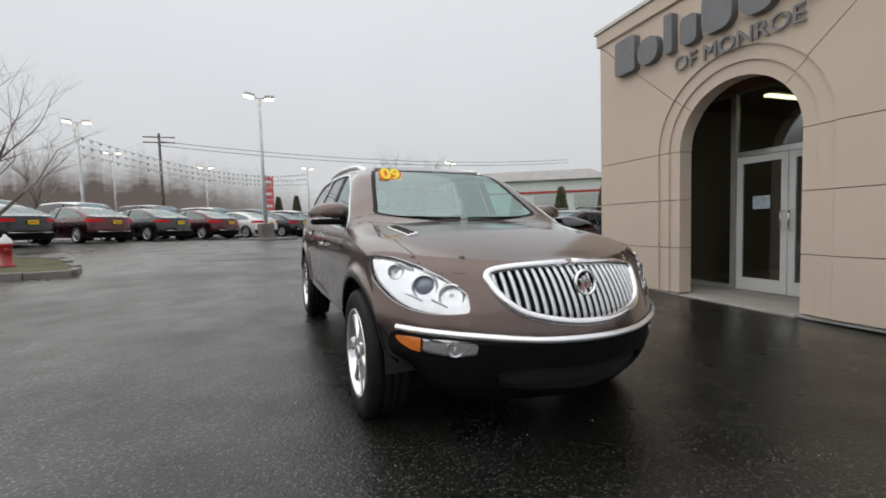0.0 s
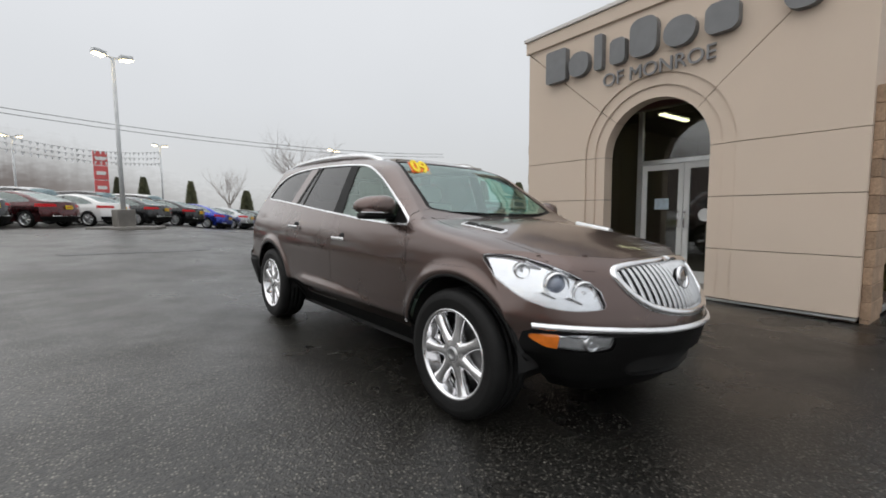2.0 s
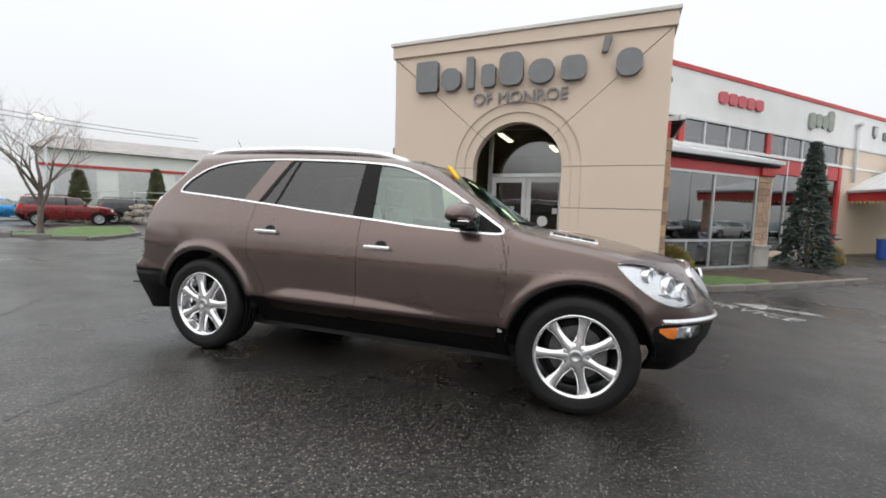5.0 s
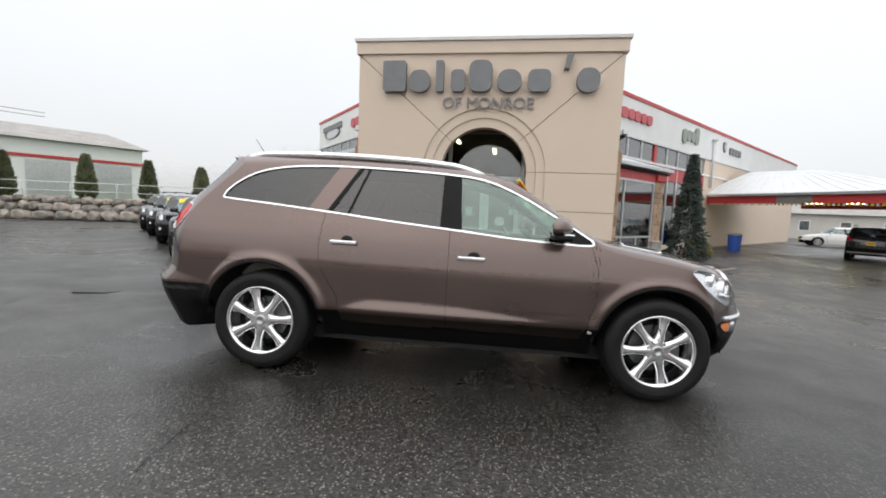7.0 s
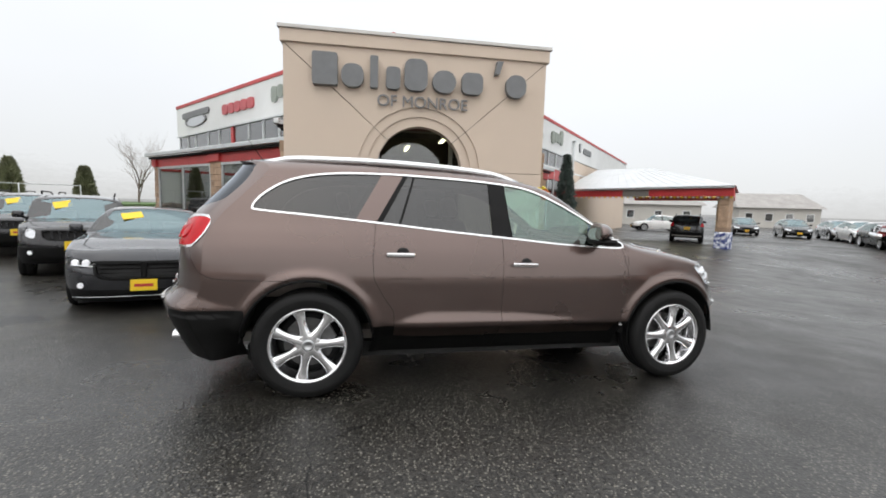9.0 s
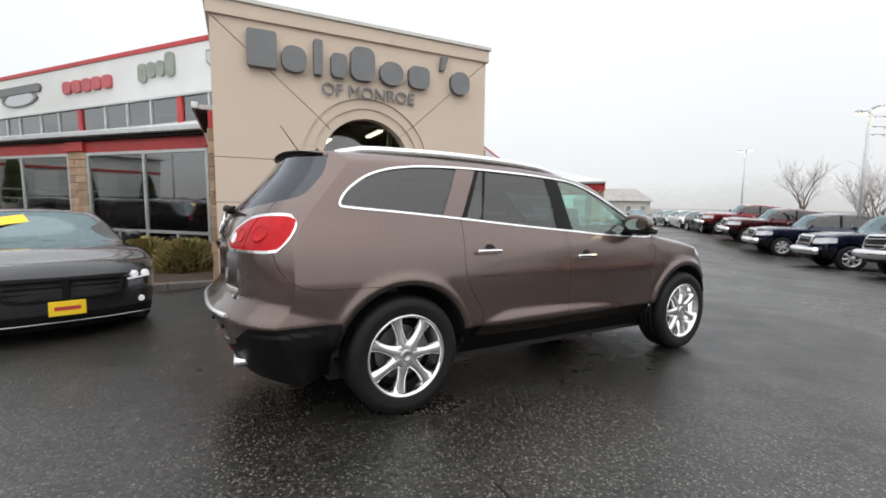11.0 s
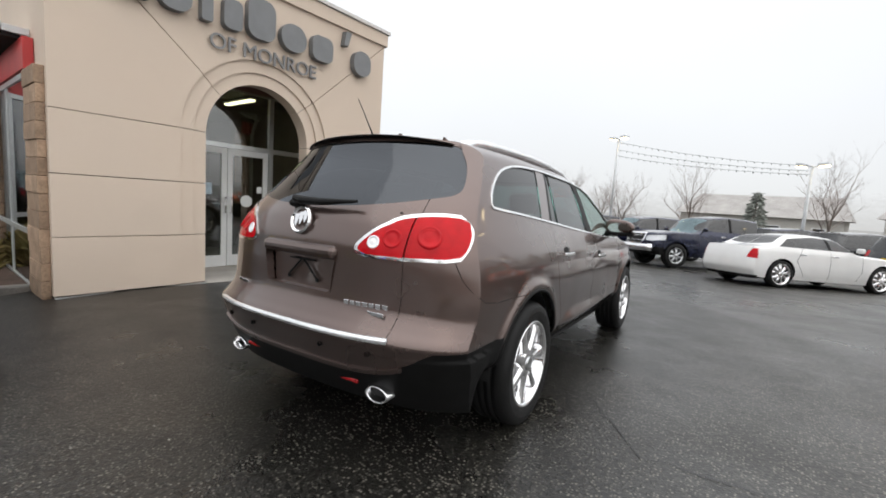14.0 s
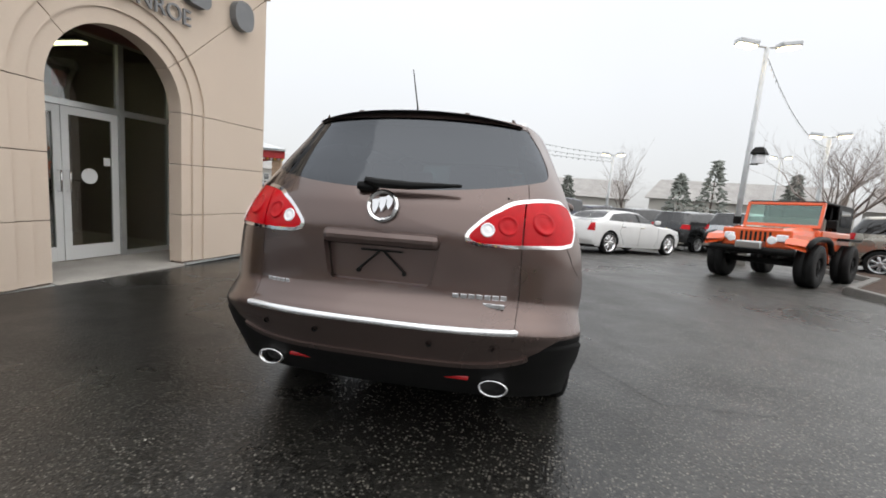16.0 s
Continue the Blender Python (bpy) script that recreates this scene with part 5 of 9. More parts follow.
HERO_SIDE = curve([(0.2, 0.70), (0.3, 0.785), (0.42, 0.875), (0.47, 0.925), (0.50, 0.962), (0.53, 0.976), (0.60, 0.982), (0.66, 0.986), (0.75, 0.992), (0.85, 0.998), (0.94, 0.990), (1.05, 0.972), (1.15, 0.938), (1.25, 0.895),
                   (1.4, 0.832), (1.55, 0.765), (1.66, 0.71), (1.8, 0.64)])
HERO = {
    "top": curve([(-2.7, 1.66), (-2.3, 1.69), (-2.0, 1.72), (-1.5, 1.748), (-1.0, 1.757), (-0.5, 1.748), (0.0, 1.712), (0.25, 1.668), (0.42, 1.612), (0.75, 1.408), (1.06, 1.208),
                  (1.15, 1.175), (1.3, 1.160), (1.6, 1.124), (1.9, 1.066), (2.1, 1.016), (2.22, 0.982), (2.5, 0.93)]),
    "bottom": curve([(-2.7, 0.36), (-2.3, 0.31), (-1.9, 0.26), (1.9, 0.26), (2.2, 0.27), (2.6, 0.27)]),
    "plan": curve([(-2.7, 0.915), (-2.4, 0.945), (-2.0, 0.975), (-1.5, 0.985), (-0.5, 0.98), (0.5, 0.98), (1.2, 0.985), (1.6, 0.975), (1.9, 0.945), (2.2, 0.89), (2.6, 0.80)]),
    "side": HERO_SIDE,
    "front": curve([(-1.0, 2.30), (-0.7, 2.40), (-0.3, 2.455), (0.05, 2.475), (0.35, 2.445), (0.7, 2.375), (0.9, 2.315), (1.0, 2.25)]),
    "rear": curve([(-1.0, -2.45), (-0.85, -2.505), (-0.64, -2.565), (-0.55, -2.590), (-0.50, -2.600), (-0.475, -2.595), (-0.40, -2.553), (-0.28, -2.507), (-0.15, -2.500), (0.12, -2.497), (0.30, -2.465), (0.45, -2.402), (0.62, -2.30), (0.85, -2.155), (1.0, -2.08)]),
    "fplan": lambda b: 0.46 * b ** 2.1 + 0.12 * b ** 12,
    "rplan": lambda b: 0.215 * b ** 3.0 + 0.085 * b ** 14,
    "crown": curve([(-2.6, 0.055), (0.1, 0.05), (0.45, 0.022), (1.0, 0.02), (1.3, 0.05), (2.3, 0.075)]),
    "sweep": 0.05, "rb": 0.13, "rc": 0.10, "bulge": flare,
}


def hero_x(y, z, end):
    """Where the skin of the nose (end 1) or tail (end -1) lies at a given y and z."""
    x = 2.3 * end
    for _ in range(12):
        b = min(abs(y) / float(HERO["plan"](x) * HERO["side"](z)), 1.0)
        top = float(HERO["top"](x + HERO["sweep"] * b * b) - HERO["crown"](x) * b * b)
        c = 2 * (z - float(HERO["bottom"](x))) / (top - float(HERO["bottom"](x))) - 1
        x = float(HERO["front"](c) - HERO["fplan"](b)) if end > 0 else float(HERO["rear"](c) + HERO["rplan"](b))
    return x


def hero_z(x, y):
    """Height of the roof or hood at x, y."""
    z = float(HERO["top"](x))
    for _ in range(6):
        b = min(abs(y) / float(HERO["plan"](x) * HERO["side"](z)), 1.0)
        z = float(HERO["top"](x + HERO["sweep"] * b * b) - HERO["crown"](x) * b * b)
    return z


def build_hero():
    f = Vector((0.0768, -0.997))
    car = empty("crossover_car", on_ground(1.252, 4.372, math.degrees(math.atan2(f.y, f.x))),
                label="brown metallic crossover car with chrome wheels on wet asphalt", category="car")
    ax, zc = (1.51, -1.51), 0.385
    sk = body_skin(HERO, 210, 48, 116)
    sk = arch_cut(sk, ax, 0.395, 0.452)
    side_hi = lambda m: (np.abs(m[:, 1]) > 0.5) & (m[:, 2] > 1.0)
    side = lambda m: np.abs(m[:, 1]) > 0.55
    # side windows
    dlo = loop2d([(-1.90, 1.345), (-1.83, 1.44), (-1.66, 1.545), (-1.40, 1.605), (-1.0, 1.628), (-0.5, 1.624), (-0.1, 1.606), (0.18, 1.572), (0.45, 1.468), (0.75, 1.300), (0.93, 1.190),
                  (0.99, 1.150), (0.97, 1.130), (0.8, 1.130), (0.4, 1.148), (0.0, 1.180), (-0.5, 1.218), (-1.0, 1.262), (-1.5, 1.302), (-1.84, 1.326)], 6)
    glassy, chrome, sk = band(sk, dlo, XZ, side_hi, -0.002, 0.0105)
    for s in (1, -1):
        chrome.side(s).pushed(0.006).to("window_trim", M_TRIM, car, "bright chrome window surround", 0.008)
    cut_x = lambda sknow, p, q: sknow.cut(lambda v: off_line([p, q], v[:, XZ]))
    # from the back: quarter window, painted pillar, black frame, rear door window, centre pillar, front window
    lines = [((-1.245, 1.20), (-0.965, 1.70)), ((-1.09, 1.20), (-0.80, 1.70)), ((-1.045, 1.20), (-0.765, 1.70)), ((-0.905, 1.20), (-0.74, 1.70)), ((-0.887, 1.20), (-0.722, 1.70)),
             ((-0.155, 1.10), (-0.150, 1.70)), ((0.02, 1.10), (-0.02, 1.70)), ((0.83, 1.05), (0.80, 1.70)), ((0.875, 1.05), (0.83, 1.70))]
    rest, panes = glassy, []
    for p, q in lines:
        rest_neg, rest_pos = cut_x(rest, p, q)
        # a line from low to high has the car's rear on its left
        panes.append(rest_pos)
        rest = rest_neg
    panes.append(rest)
    names = ["quarter_window", "pillar", "frame", "vent_window", "frame", "rear_window", "pillar", "front_window", "frame", "sail_panel"]
    mats = [M_PRIVACY, M_BROWN, M_BLACKPLASTIC, M_PRIVACY, M_BLACKPLASTIC, M_PRIVACY, M_BLACKPLASTIC, M_GLASS, M_BLACKPLASTIC, M_BLACKPLASTIC]
    for pane, nm, mt in zip(panes, names, mats):
        for s in (1, -1):
            pane.side(s).pushed(-0.006 if mt in (M_PRIVACY, M_GLASS) else -0.001).to(nm, mt, car).visible_shadow = mt not in (M_PRIVACY, M_GLASS)
    # windscreen and rear window with their black borders
    ws = loop2d([(1.12, 0.0), (1.09, 0.35), (0.985, 0.66), (0.93, 0.715), (0.86, 0.70), (0.55, 0.635), (0.33, 0.575), (0.30, 0.53), (0.345, 0.3), (0.365, 0.0), (0.345, -0.3), (0.30, -0.53),
                 (0.33, -0.575), (0.55, -0.635), (0.86, -0.70), (0.93, -0.715), (0.985, -0.66), (1.09, -0.35)], 5)
    up = lambda m: (m[:, 2] > 1.1) & (m[:, 0] > 0.1)
    inn, sk = sk.cut(lambda v: signed(ws, v[:, XY]), up)
    core, border = inn.cut(lambda v: signed(ws, v[:, XY]) + 0.035, up)
    border.pushed(-0.004).to("windscreen_border", M_BLACKPLASTIC, car)
    core.pushed(-0.004).to("windscreen", M_SCREEN, car).visible_shadow = False
    rw = loop2d([(0.0, 1.285), (0.25, 1.292), (0.5, 1.318), (0.71, 1.362), (0.755, 1.40), (0.715, 1.52), (0.645, 1.63), (0.60, 1.66), (0.3, 1.676), (0.0, 1.680),
                 (-0.3, 1.676), (-0.60, 1.66), (-0.645, 1.63), (-0.715, 1.52), (-0.755, 1.40), (-0.71, 1.362), (-0.5, 1.318), (-0.25, 1.292)], 5)
    back = lambda m: m[:, 0] < -1.6
    inn, sk = sk.cut(lambda v: signed(rw, v[:, YZ]), back)
    inn.pushed(-0.003).to("tailgate_window", M_REARGLASS, car, "dark tinted rear window streaked by rain")
    # grille
    gr = loop2d([(0.0, 0.960), (0.25, 0.952), (0.42, 0.934), (0.470, 0.908), (0.462, 0.868), (0.425, 0.800), (0.34, 0.736), (0.17, 0.698), (0.0, 0.688)] +
                [(-y, z) for y, z in ((0.17, 0.698), (0.34, 0.736), (0.425, 0.800), (0.462, 0.868), (0.470, 0.908), (0.42, 0.934), (0.25, 0.952))], 5)
    nose = lambda m: m[:, 0] > 1.9
    gfun = lambda v: np.maximum(signed(gr, v[:, YZ]), 2.135 - v[:, 0])
    gcore, sk = sk.cut(gfun)
    ring = [(hero_x(y, z, 1) - 0.004, y, z) for y, z in gr]
    bm = bmesh.new()
    add_tube(bm, ring + ring[:1], 0.023, 10)
    part("grille_surround", bm, M_CHROME, car, "chrome grille surround", True)
    gcore.pushed(-0.06).to("grille_back", M_DARK, car)
    for i in range(23):
        y = -0.44 + 0.04 * i
        zs = [z for z in np.linspace(0.67, 0.99, 65) if signed(gr, np.array([[abs(y), z]]))[0] < -0.004]
        if len(zs) < 3:
            continue
        pts = []
        for z in np.linspace(zs[0] - 0.004, zs[-1] + 0.004, 9):
            pts.append((hero_x(y, z, 1) - 0.022 + 0.012 * math.sin(math.pi * (z - 0.675) / 0.32), y, z))
        tube("grille_bar", pts, 0.0130, M_SATIN, car, 8)
    bm = bmesh.new()
    add_lathe(bm, [(0.052, 0.0), (0.066, 0.0), (0.070, 0.012), (0.062, 0.022), (0.052, 0.014)], 32, closed=True)
    e = part("badge_ring", bm, M_CHROME, car, smooth=True)
    e.matrix_local = pose(2.372, 0, 0.868, 0, 0, -90) @ pose(0, 0, 0, 10, 0, 0)
    bm = bmesh.new()
    for k in (-1, 0, 1):
        add_box(bm, -0.011 + k * 0.026, 0.011 + k * 0.026, 0.0, 0.012, -0.034 - 0.006 * k, 0.036 - 0.006 * k, 0.004, pose(0, 0, 0, 0, 16, 0))
    e = part("badge_core", bm, M_CHROME, car)
    e.matrix_local = pose(2.372, 0, 0.868, 0, 0, -90) @ pose(0, 0, 0, 10, 0, 0)
    bm = bmesh.new()
    add_lathe(bm, [(0.0005, 0.002), (0.055, 0.002), (0.055, -0.02), (0.0005, -0.02)], 28)
    e = part("badge_back", bm, M_BLACKPLASTIC, car)
    e.matrix_local = pose(2.372, 0, 0.868, 0, 0, -90) @ pose(0, 0, 0, 10, 0, 0)
    # headlights: outline seen from the side and from the front
    hl = loop2d([(1.715, 0.985), (1.80, 1.0), (1.92, 0.980), (2.06, 0.925), (2.18, 0.845), (2.255, 0.765), (2.235, 0.735), (2.13, 0.725), (2.0, 0.755), (1.87, 0.83), (1.77, 0.915)], 6)
    hside = lambda m: (np.abs(m[:, 1]) > 0.545) & (m[:, 0] > 1.5)
    hfun = lambda v: np.maximum(signed(hl, v[:, XZ]), 0.575 - np.abs(v[:, 1]))
    hin, sk = sk.cut(lambda v: hfun(v) - 0.001, lambda m: m[:, 0] > 1.5)
    hcore, hring = hin.cut(lambda v: hfun(v) + 0.002, lambda m: m[:, 0] > 1.5)
    for s in (1, -1):
        hring.side(s).pushed(-0.003).to("headlight_rim", M_BRIGHT, car)
        lamp = hcore.side(s).pushed(0.001).to("headlight_lens", M_LENS, car, "clear curved headlight lens")
        lamp.visible_shadow = False
        hcore.side(s).pushed(-0.030).to("headlight_bowl", M_BOWL, car)
        for px, py, pz, r, kind in ((2.075, 0.735, 0.845, 0.058, "lens"), (2.17, 0.630, 0.805, 0.056, "bowl"), (1.93, 0.845, 0.915, 0.036, "bowl")):
            at = pose(hero_x(py, pz, 1) - 0.040, s * py, pz, 0, 0, -90 + s * 30)
            bm = bmesh.new()
            add_lathe(bm, [(r * 1.22, -0.03), (r * 1.18, 0.010), (r * 1.04, 0.016), (r * 0.98, 0.004), (r * 0.97, -0.02)], 28)
            part("lamp_bezel", bm, M_TRIM, car, "", True).matrix_local = at
            bm = bmesh.new()
            if kind == "lens":
                add_lathe(bm, [(r * 0.96, -0.012), (r * 0.80, 0.004), (r * 0.5, 0.017), (r * 0.2, 0.022), (0.0005, 0.023)], 24)
                part("projector", bm, M_LENSBLUE, car, "dark projector lens", True).matrix_local = at
            else:
                add_lathe(bm, [(r * 0.97, 0.0), (r * 0.75, -0.014), (r * 0.45, -0.022), (r * 0.24, -0.024), (r * 0.22, 0.0), (0.0005, 0.004)], 24)
                part("reflector", bm, M_CHROME, car, "", True).matrix_local = at
        # ribs of the silvered housing behind the lens
        for q, (ry, rz_) in enumerate(((0.69, 0.775), (0.79, 0.80), (0.80, 0.945), (0.70, 0.915))):
            bm = bmesh.new()
            add_box(bm, -0.012, 0.012, -0.045, 0.045, -0.006, 0.006, 0.004)
            part("housing_rib", bm, M_BOWL, car).matrix_local = pose(hero_x(ry, rz_, 1) - 0.026, s * ry, rz_, 0, 0, s * 32) @ pose(0, 0, 0, s * 24, 0, 0)
    # fog lamps with amber markers
    fg = loop2d([(0.88, 0.605), (0.75, 0.608), (0.58, 0.605), (0.555, 0.56), (0.58, 0.515), (0.70, 0.512), (0.84, 0.54)], 6)
    fcore, fring, sk = band(sk, fg, YZ, nose, -0.004, 0.010)
    for s in (1, -1):
        fring.side(s).pushed(0.002).to("fog_lamp_frame", M_BLACKPLASTIC, car)
        am, cl = fcore.side(s).cut(lambda v: -(np.abs(v[:, 1]) - 0.785))
        am.pushed(-0.004).to("side_marker", M_AMBER, car, "amber marker lamp")
        cl.pushed(-0.002).to("fog_lens", M_LENS, car).visible_shadow = False
        cl.pushed(-0.02).to("fog_bowl", M_BOWL, car)
        bm = bmesh.new()
        add_lathe(bm, [(0.046, -0.03), (0.045, 0.006), (0.038, 0.010), (0.033, 0.0), (0.024, -0.010), (0.010, -0.012), (0.009, 0.002), (0.0005, 0.004)], 24)
        o = part("fog_lamp", bm, M_CHROME, car, smooth=True)
        o.matrix_local = pose(2.205, s * 0.64, 0.558, 0, 0, -90 + s * 20)
    # chrome strip across the front bumper
    lo_, hi_ = 0.602, 0.636
    front_z = lambda v: v[:, 2] - 0.012 * np.clip((np.abs(v[:, 1]) - 0.3) / 0.6, 0, 1) * 2.2
    frontal = lambda m: (m[:, 0] > 1.985)
    below, above = sk.cut(lambda v: front_z(v) - hi_, frontal)
    strip, below2 = below.cut(lambda v: -(front_z(v) - lo_), frontal)
    inn_f, rest_f = strip.cut(lambda v: -(v[:, 0] - 1.985))
    bulged = 0.006 + 0.017 * np.sin(np.pi * np.clip((front_z(inn_f.v) - lo_) / (hi_ - lo_), 0, 1))
    Skin(inn_f.v + inn_f.n * bulged[:, None], inn_f.t).faced().to("bumper_strip", M_TRIM, car, "chrome strip across the bumper", 0.016)
    sk = above + below2 + rest_f
    # black lower bumper
    low, sk = sk.cut(lambda v: np.maximum(front_z(v) - lo_, 1.90 + 0.3 * np.maximum(v[:, 2] - 0.42, 0) - v[:, 0]), lambda m: m[:, 0] > 1.8)
    intake = loop2d([(0.0, 0.47), (0.35, 0.475), (0.46, 0.44), (0.42, 0.37), (0.2, 0.35), (0.0, 0.348), (-0.2, 0.35), (-0.42, 0.37), (-0.46, 0.44), (-0.35, 0.475)], 5)
    mouth, low = low.cut(lambda v: signed(intake, v[:, YZ]))
    mouth.pushed(-0.022).to("air_intake", M_DARK, car, "", 0.02)
    low.to("lower_bumper", M_BLACKPLASTIC, car, "black lower front bumper", 0.03)
    lip = [(hero_x(y, 0.335, 1) + 0.002, y, 0.335 + 0.02 * (y / 0.6) ** 2) for y in np.linspace(-0.62, 0.62, 17)]
    tube("intake_lip", lip, 0.008, M_BLACKPLASTIC, car, 6)
    # tail lamps
    tl = loop2d([(0.412, 1.088), (0.45, 1.138), (0.52, 1.195), (0.63, 1.238), (0.80, 1.258), (0.97, 1.262), (1.07, 1.250), (1.105, 1.215), (1.085, 1.145), (1.03, 1.085), (0.95, 1.068), (0.80, 1.065), (0.60, 1.062), (0.455, 1.066)], 6)
    tback = lambda m: m[:, 0] < -1.85
    # across the tail by y, then round the corner by x
    lampfun = lambda v: signed(tl, np.stack([np.abs(v[:, 1]) + np.clip(v[:, 0] + 2.40, 0, None), v[:, 2]], 1))
    tin, sk = sk.cut(lambda v: lampfun(v) - 0.016, tback)
    tcore, tring = tin.cut(lambda v: lampfun(v), tback)
    for s in (1, -1):
        tring.side(s).pushed(0.006).to("tail_lamp_surround", M_CHROME, car, "chrome tail lamp surround", 0.012)
        inner, outer = tcore.side(s).cut(lambda v: np.abs(v[:, 1]) - 0.655)
        for piece, nm in ((inner, "inner_tail_lamp"), (outer, "outer_tail_lamp")):
            g2, body = piece.cut(lambda v: np.abs(np.abs(v[:, 1]) - 0.655) - 0.004)
            body.pushed(0.004).to(nm, M_RED, car, "red tail lamp lens", 0.01)
        for y, z, r, mt, nm in ((0.495, 1.125, 0.034, M_LAMPIN, "reversing_lamp"), (0.585, 1.148, 0.050, M_RED, "lamp_ring"), (0.745, 1.165, 0.062, M_RED, "lamp_ring")):
            bm = bmesh.new()
            add_lathe(bm, [(r, -0.012), (r * 0.96, 0.004), (r * 0.78, 0.007), (r * 0.74, 0.002), (r * 0.4, 0.006), (0.0005, 0.008)], 26)
            o = part(nm, bm, mt, car, smooth=True)
            xr = hero_x(y, z, -1)
            ang = math.degrees(math.atan2(hero_x(y + 0.04, z, -1) - hero_x(y - 0.04, z, -1), 0.08))
            lean = math.degrees(math.atan2(hero_x(y, z + 0.04, -1) - hero_x(y, z - 0.04, -1), 0.08))
            o.matrix_local = pose(xr - 0.003, s * y, z, 0, 0, s * -ang) @ pose(0, 0, 0, 0, lean, 0) @ pose(0, 0, 0, 0, 0, 90)
    # number plate recess and the handle bar above it
    pl_out = np.array([(-0.255, 0.845), (0.255, 0.845), (0.285, 1.03), (-0.285, 1.03)])
    rin, sk = sk.cut(lambda v: signed(pl_out, v[:, YZ]), back)
    rin.pushed(-0.045).to("plate_recess", M_BROWN, car)
    for p, q in zip(pl_out, np.roll(pl_out, -1, 0)):
        d = 0.045
        mesh_ob("recess_edge", [(-2.502, *p), (-2.502, *q), (-2.502 + d, *q), (-2.502 + d, *p)], [(0, 1, 2, 3)], M_BROWN, car)
    bm = bmesh.new()
    add_box(bm, -2.526, -2.46, -0.288, 0.288, 1.014, 1.086, 0.028)
    part("tailgate_handle", bm, M_BROWN, car, smooth=False)
    box("holder_bar", -2.472, -2.464, -0.105, 0.105, 0.985, 0.993, M_BLACKPLASTIC, car)
    for s in (1, -1):
        box("holder_arm", -2.471, -2.464, -0.075, 0.075, -0.004, 0.004, M_BLACKPLASTIC, car, m=pose(0, s * 0.062, 0.94, s * -42, 0, 0))
        bm = bmesh.new()
        add_lathe(bm, [(0.0005, -0.006), (0.011, -0.006), (0.011, 0.0), (0.0005, 0.0)], 10)
        o = part("plate_screw", bm, M_BLACKPLASTIC, car)
        o.matrix_local = pose(-2.468, s * 0.115, 0.885, 0, 0, 90)
    # rear chrome strip, bumper split and black lower rear
    strip, sk = sk.cut(lambda v: np.maximum(np.abs(v[:, 2] - 0.680) - 0.014, np.abs(v[:, 1]) - 0.665), lambda m: m[:, 0] < -2.3)
    bulged = 0.003 + 0.014 * np.sin(np.pi * np.clip((strip.v[:, 2] - 0.666) / 0.028, 0, 1))
    Skin(strip.v + strip.n * bulged[:, None], strip.t).faced().to("tailgate_strip", M_TRIM, car, "chrome strip across the tailgate", 0.02)
    # black lower bumper, raised at the corners to paint the shade under the crease
    vz = lambda v: v[:, 2] - (0.510 + 0.13 * np.clip(np.abs(v[:, 1]) / 0.84, 0, 1) ** 6)
    low, sk = sk.cut(lambda v: np.maximum(vz(v), v[:, 0] + 1.93), lambda m: m[:, 0] < -1.8)
    ridge, low = low.cut(lambda v: np.maximum(-(vz(v) + 0.022), np.abs(v[:, 1]) - 0.72))
    ridge.pushed(0.010).to("bumper_ridge", M_BROWN, car, "", 0.014)
    low.to("lower_rear_bumper", M_BLACKPLASTIC, car, "black lower rear bumper", 0.03)
    for s in (1, -1):
        bm = bmesh.new()
        prof = [(0.060, 0.05), (0.062, -0.045), (0.057, -0.052), (0.051, -0.045), (0.049, 0.05)]
        add_lathe(bm, prof, 28)
        for v in bm.verts:
            v.co.x *= 1.15
            v.co.z *= 0.66
        o = part("exhaust_tip", bm, M_CHROME, car, "oval chrome exhaust tip", True)
        o.matrix_local = pose(-2.425, s * 0.575, 0.388, 0, 0, -90)
        bm = bmesh.new()
        add_lathe(bm, [(0.0005, 0.0), (0.051, 0.0)], 20)
        for v in bm.verts:
            v.co.x *= 1.15
            v.co.z *= 0.66
        o = part("exhaust_bore", bm, M_DARK, car)
        o.matrix_local = pose(-2.415, s * 0.575, 0.388, 0, 0, -90)
        box("rear_reflector", hero_x(0.39, 0.43, -1) - 0.006, hero_x(0.39, 0.43, -1) + 0.03, s * 0.39 - 0.07, s * 0.39 + 0.07, 0.415, 0.437, M_REDDK, car, 0.006)
        for y in (0.28, 0.56):
            bm = bmesh.new()
            add_lathe(bm, [(0.0005, -0.005), (0.011, -0.004), (0.013, 0.01)], 12)
            o = part("parking_sensor", bm, M_BLACKPLASTIC, car)
            o.matrix_local = pose(hero_x(y, 0.60, -1) - 0.002, s * y, 0.60, 0, 0, 90)
    # panel gaps
    gaps = []
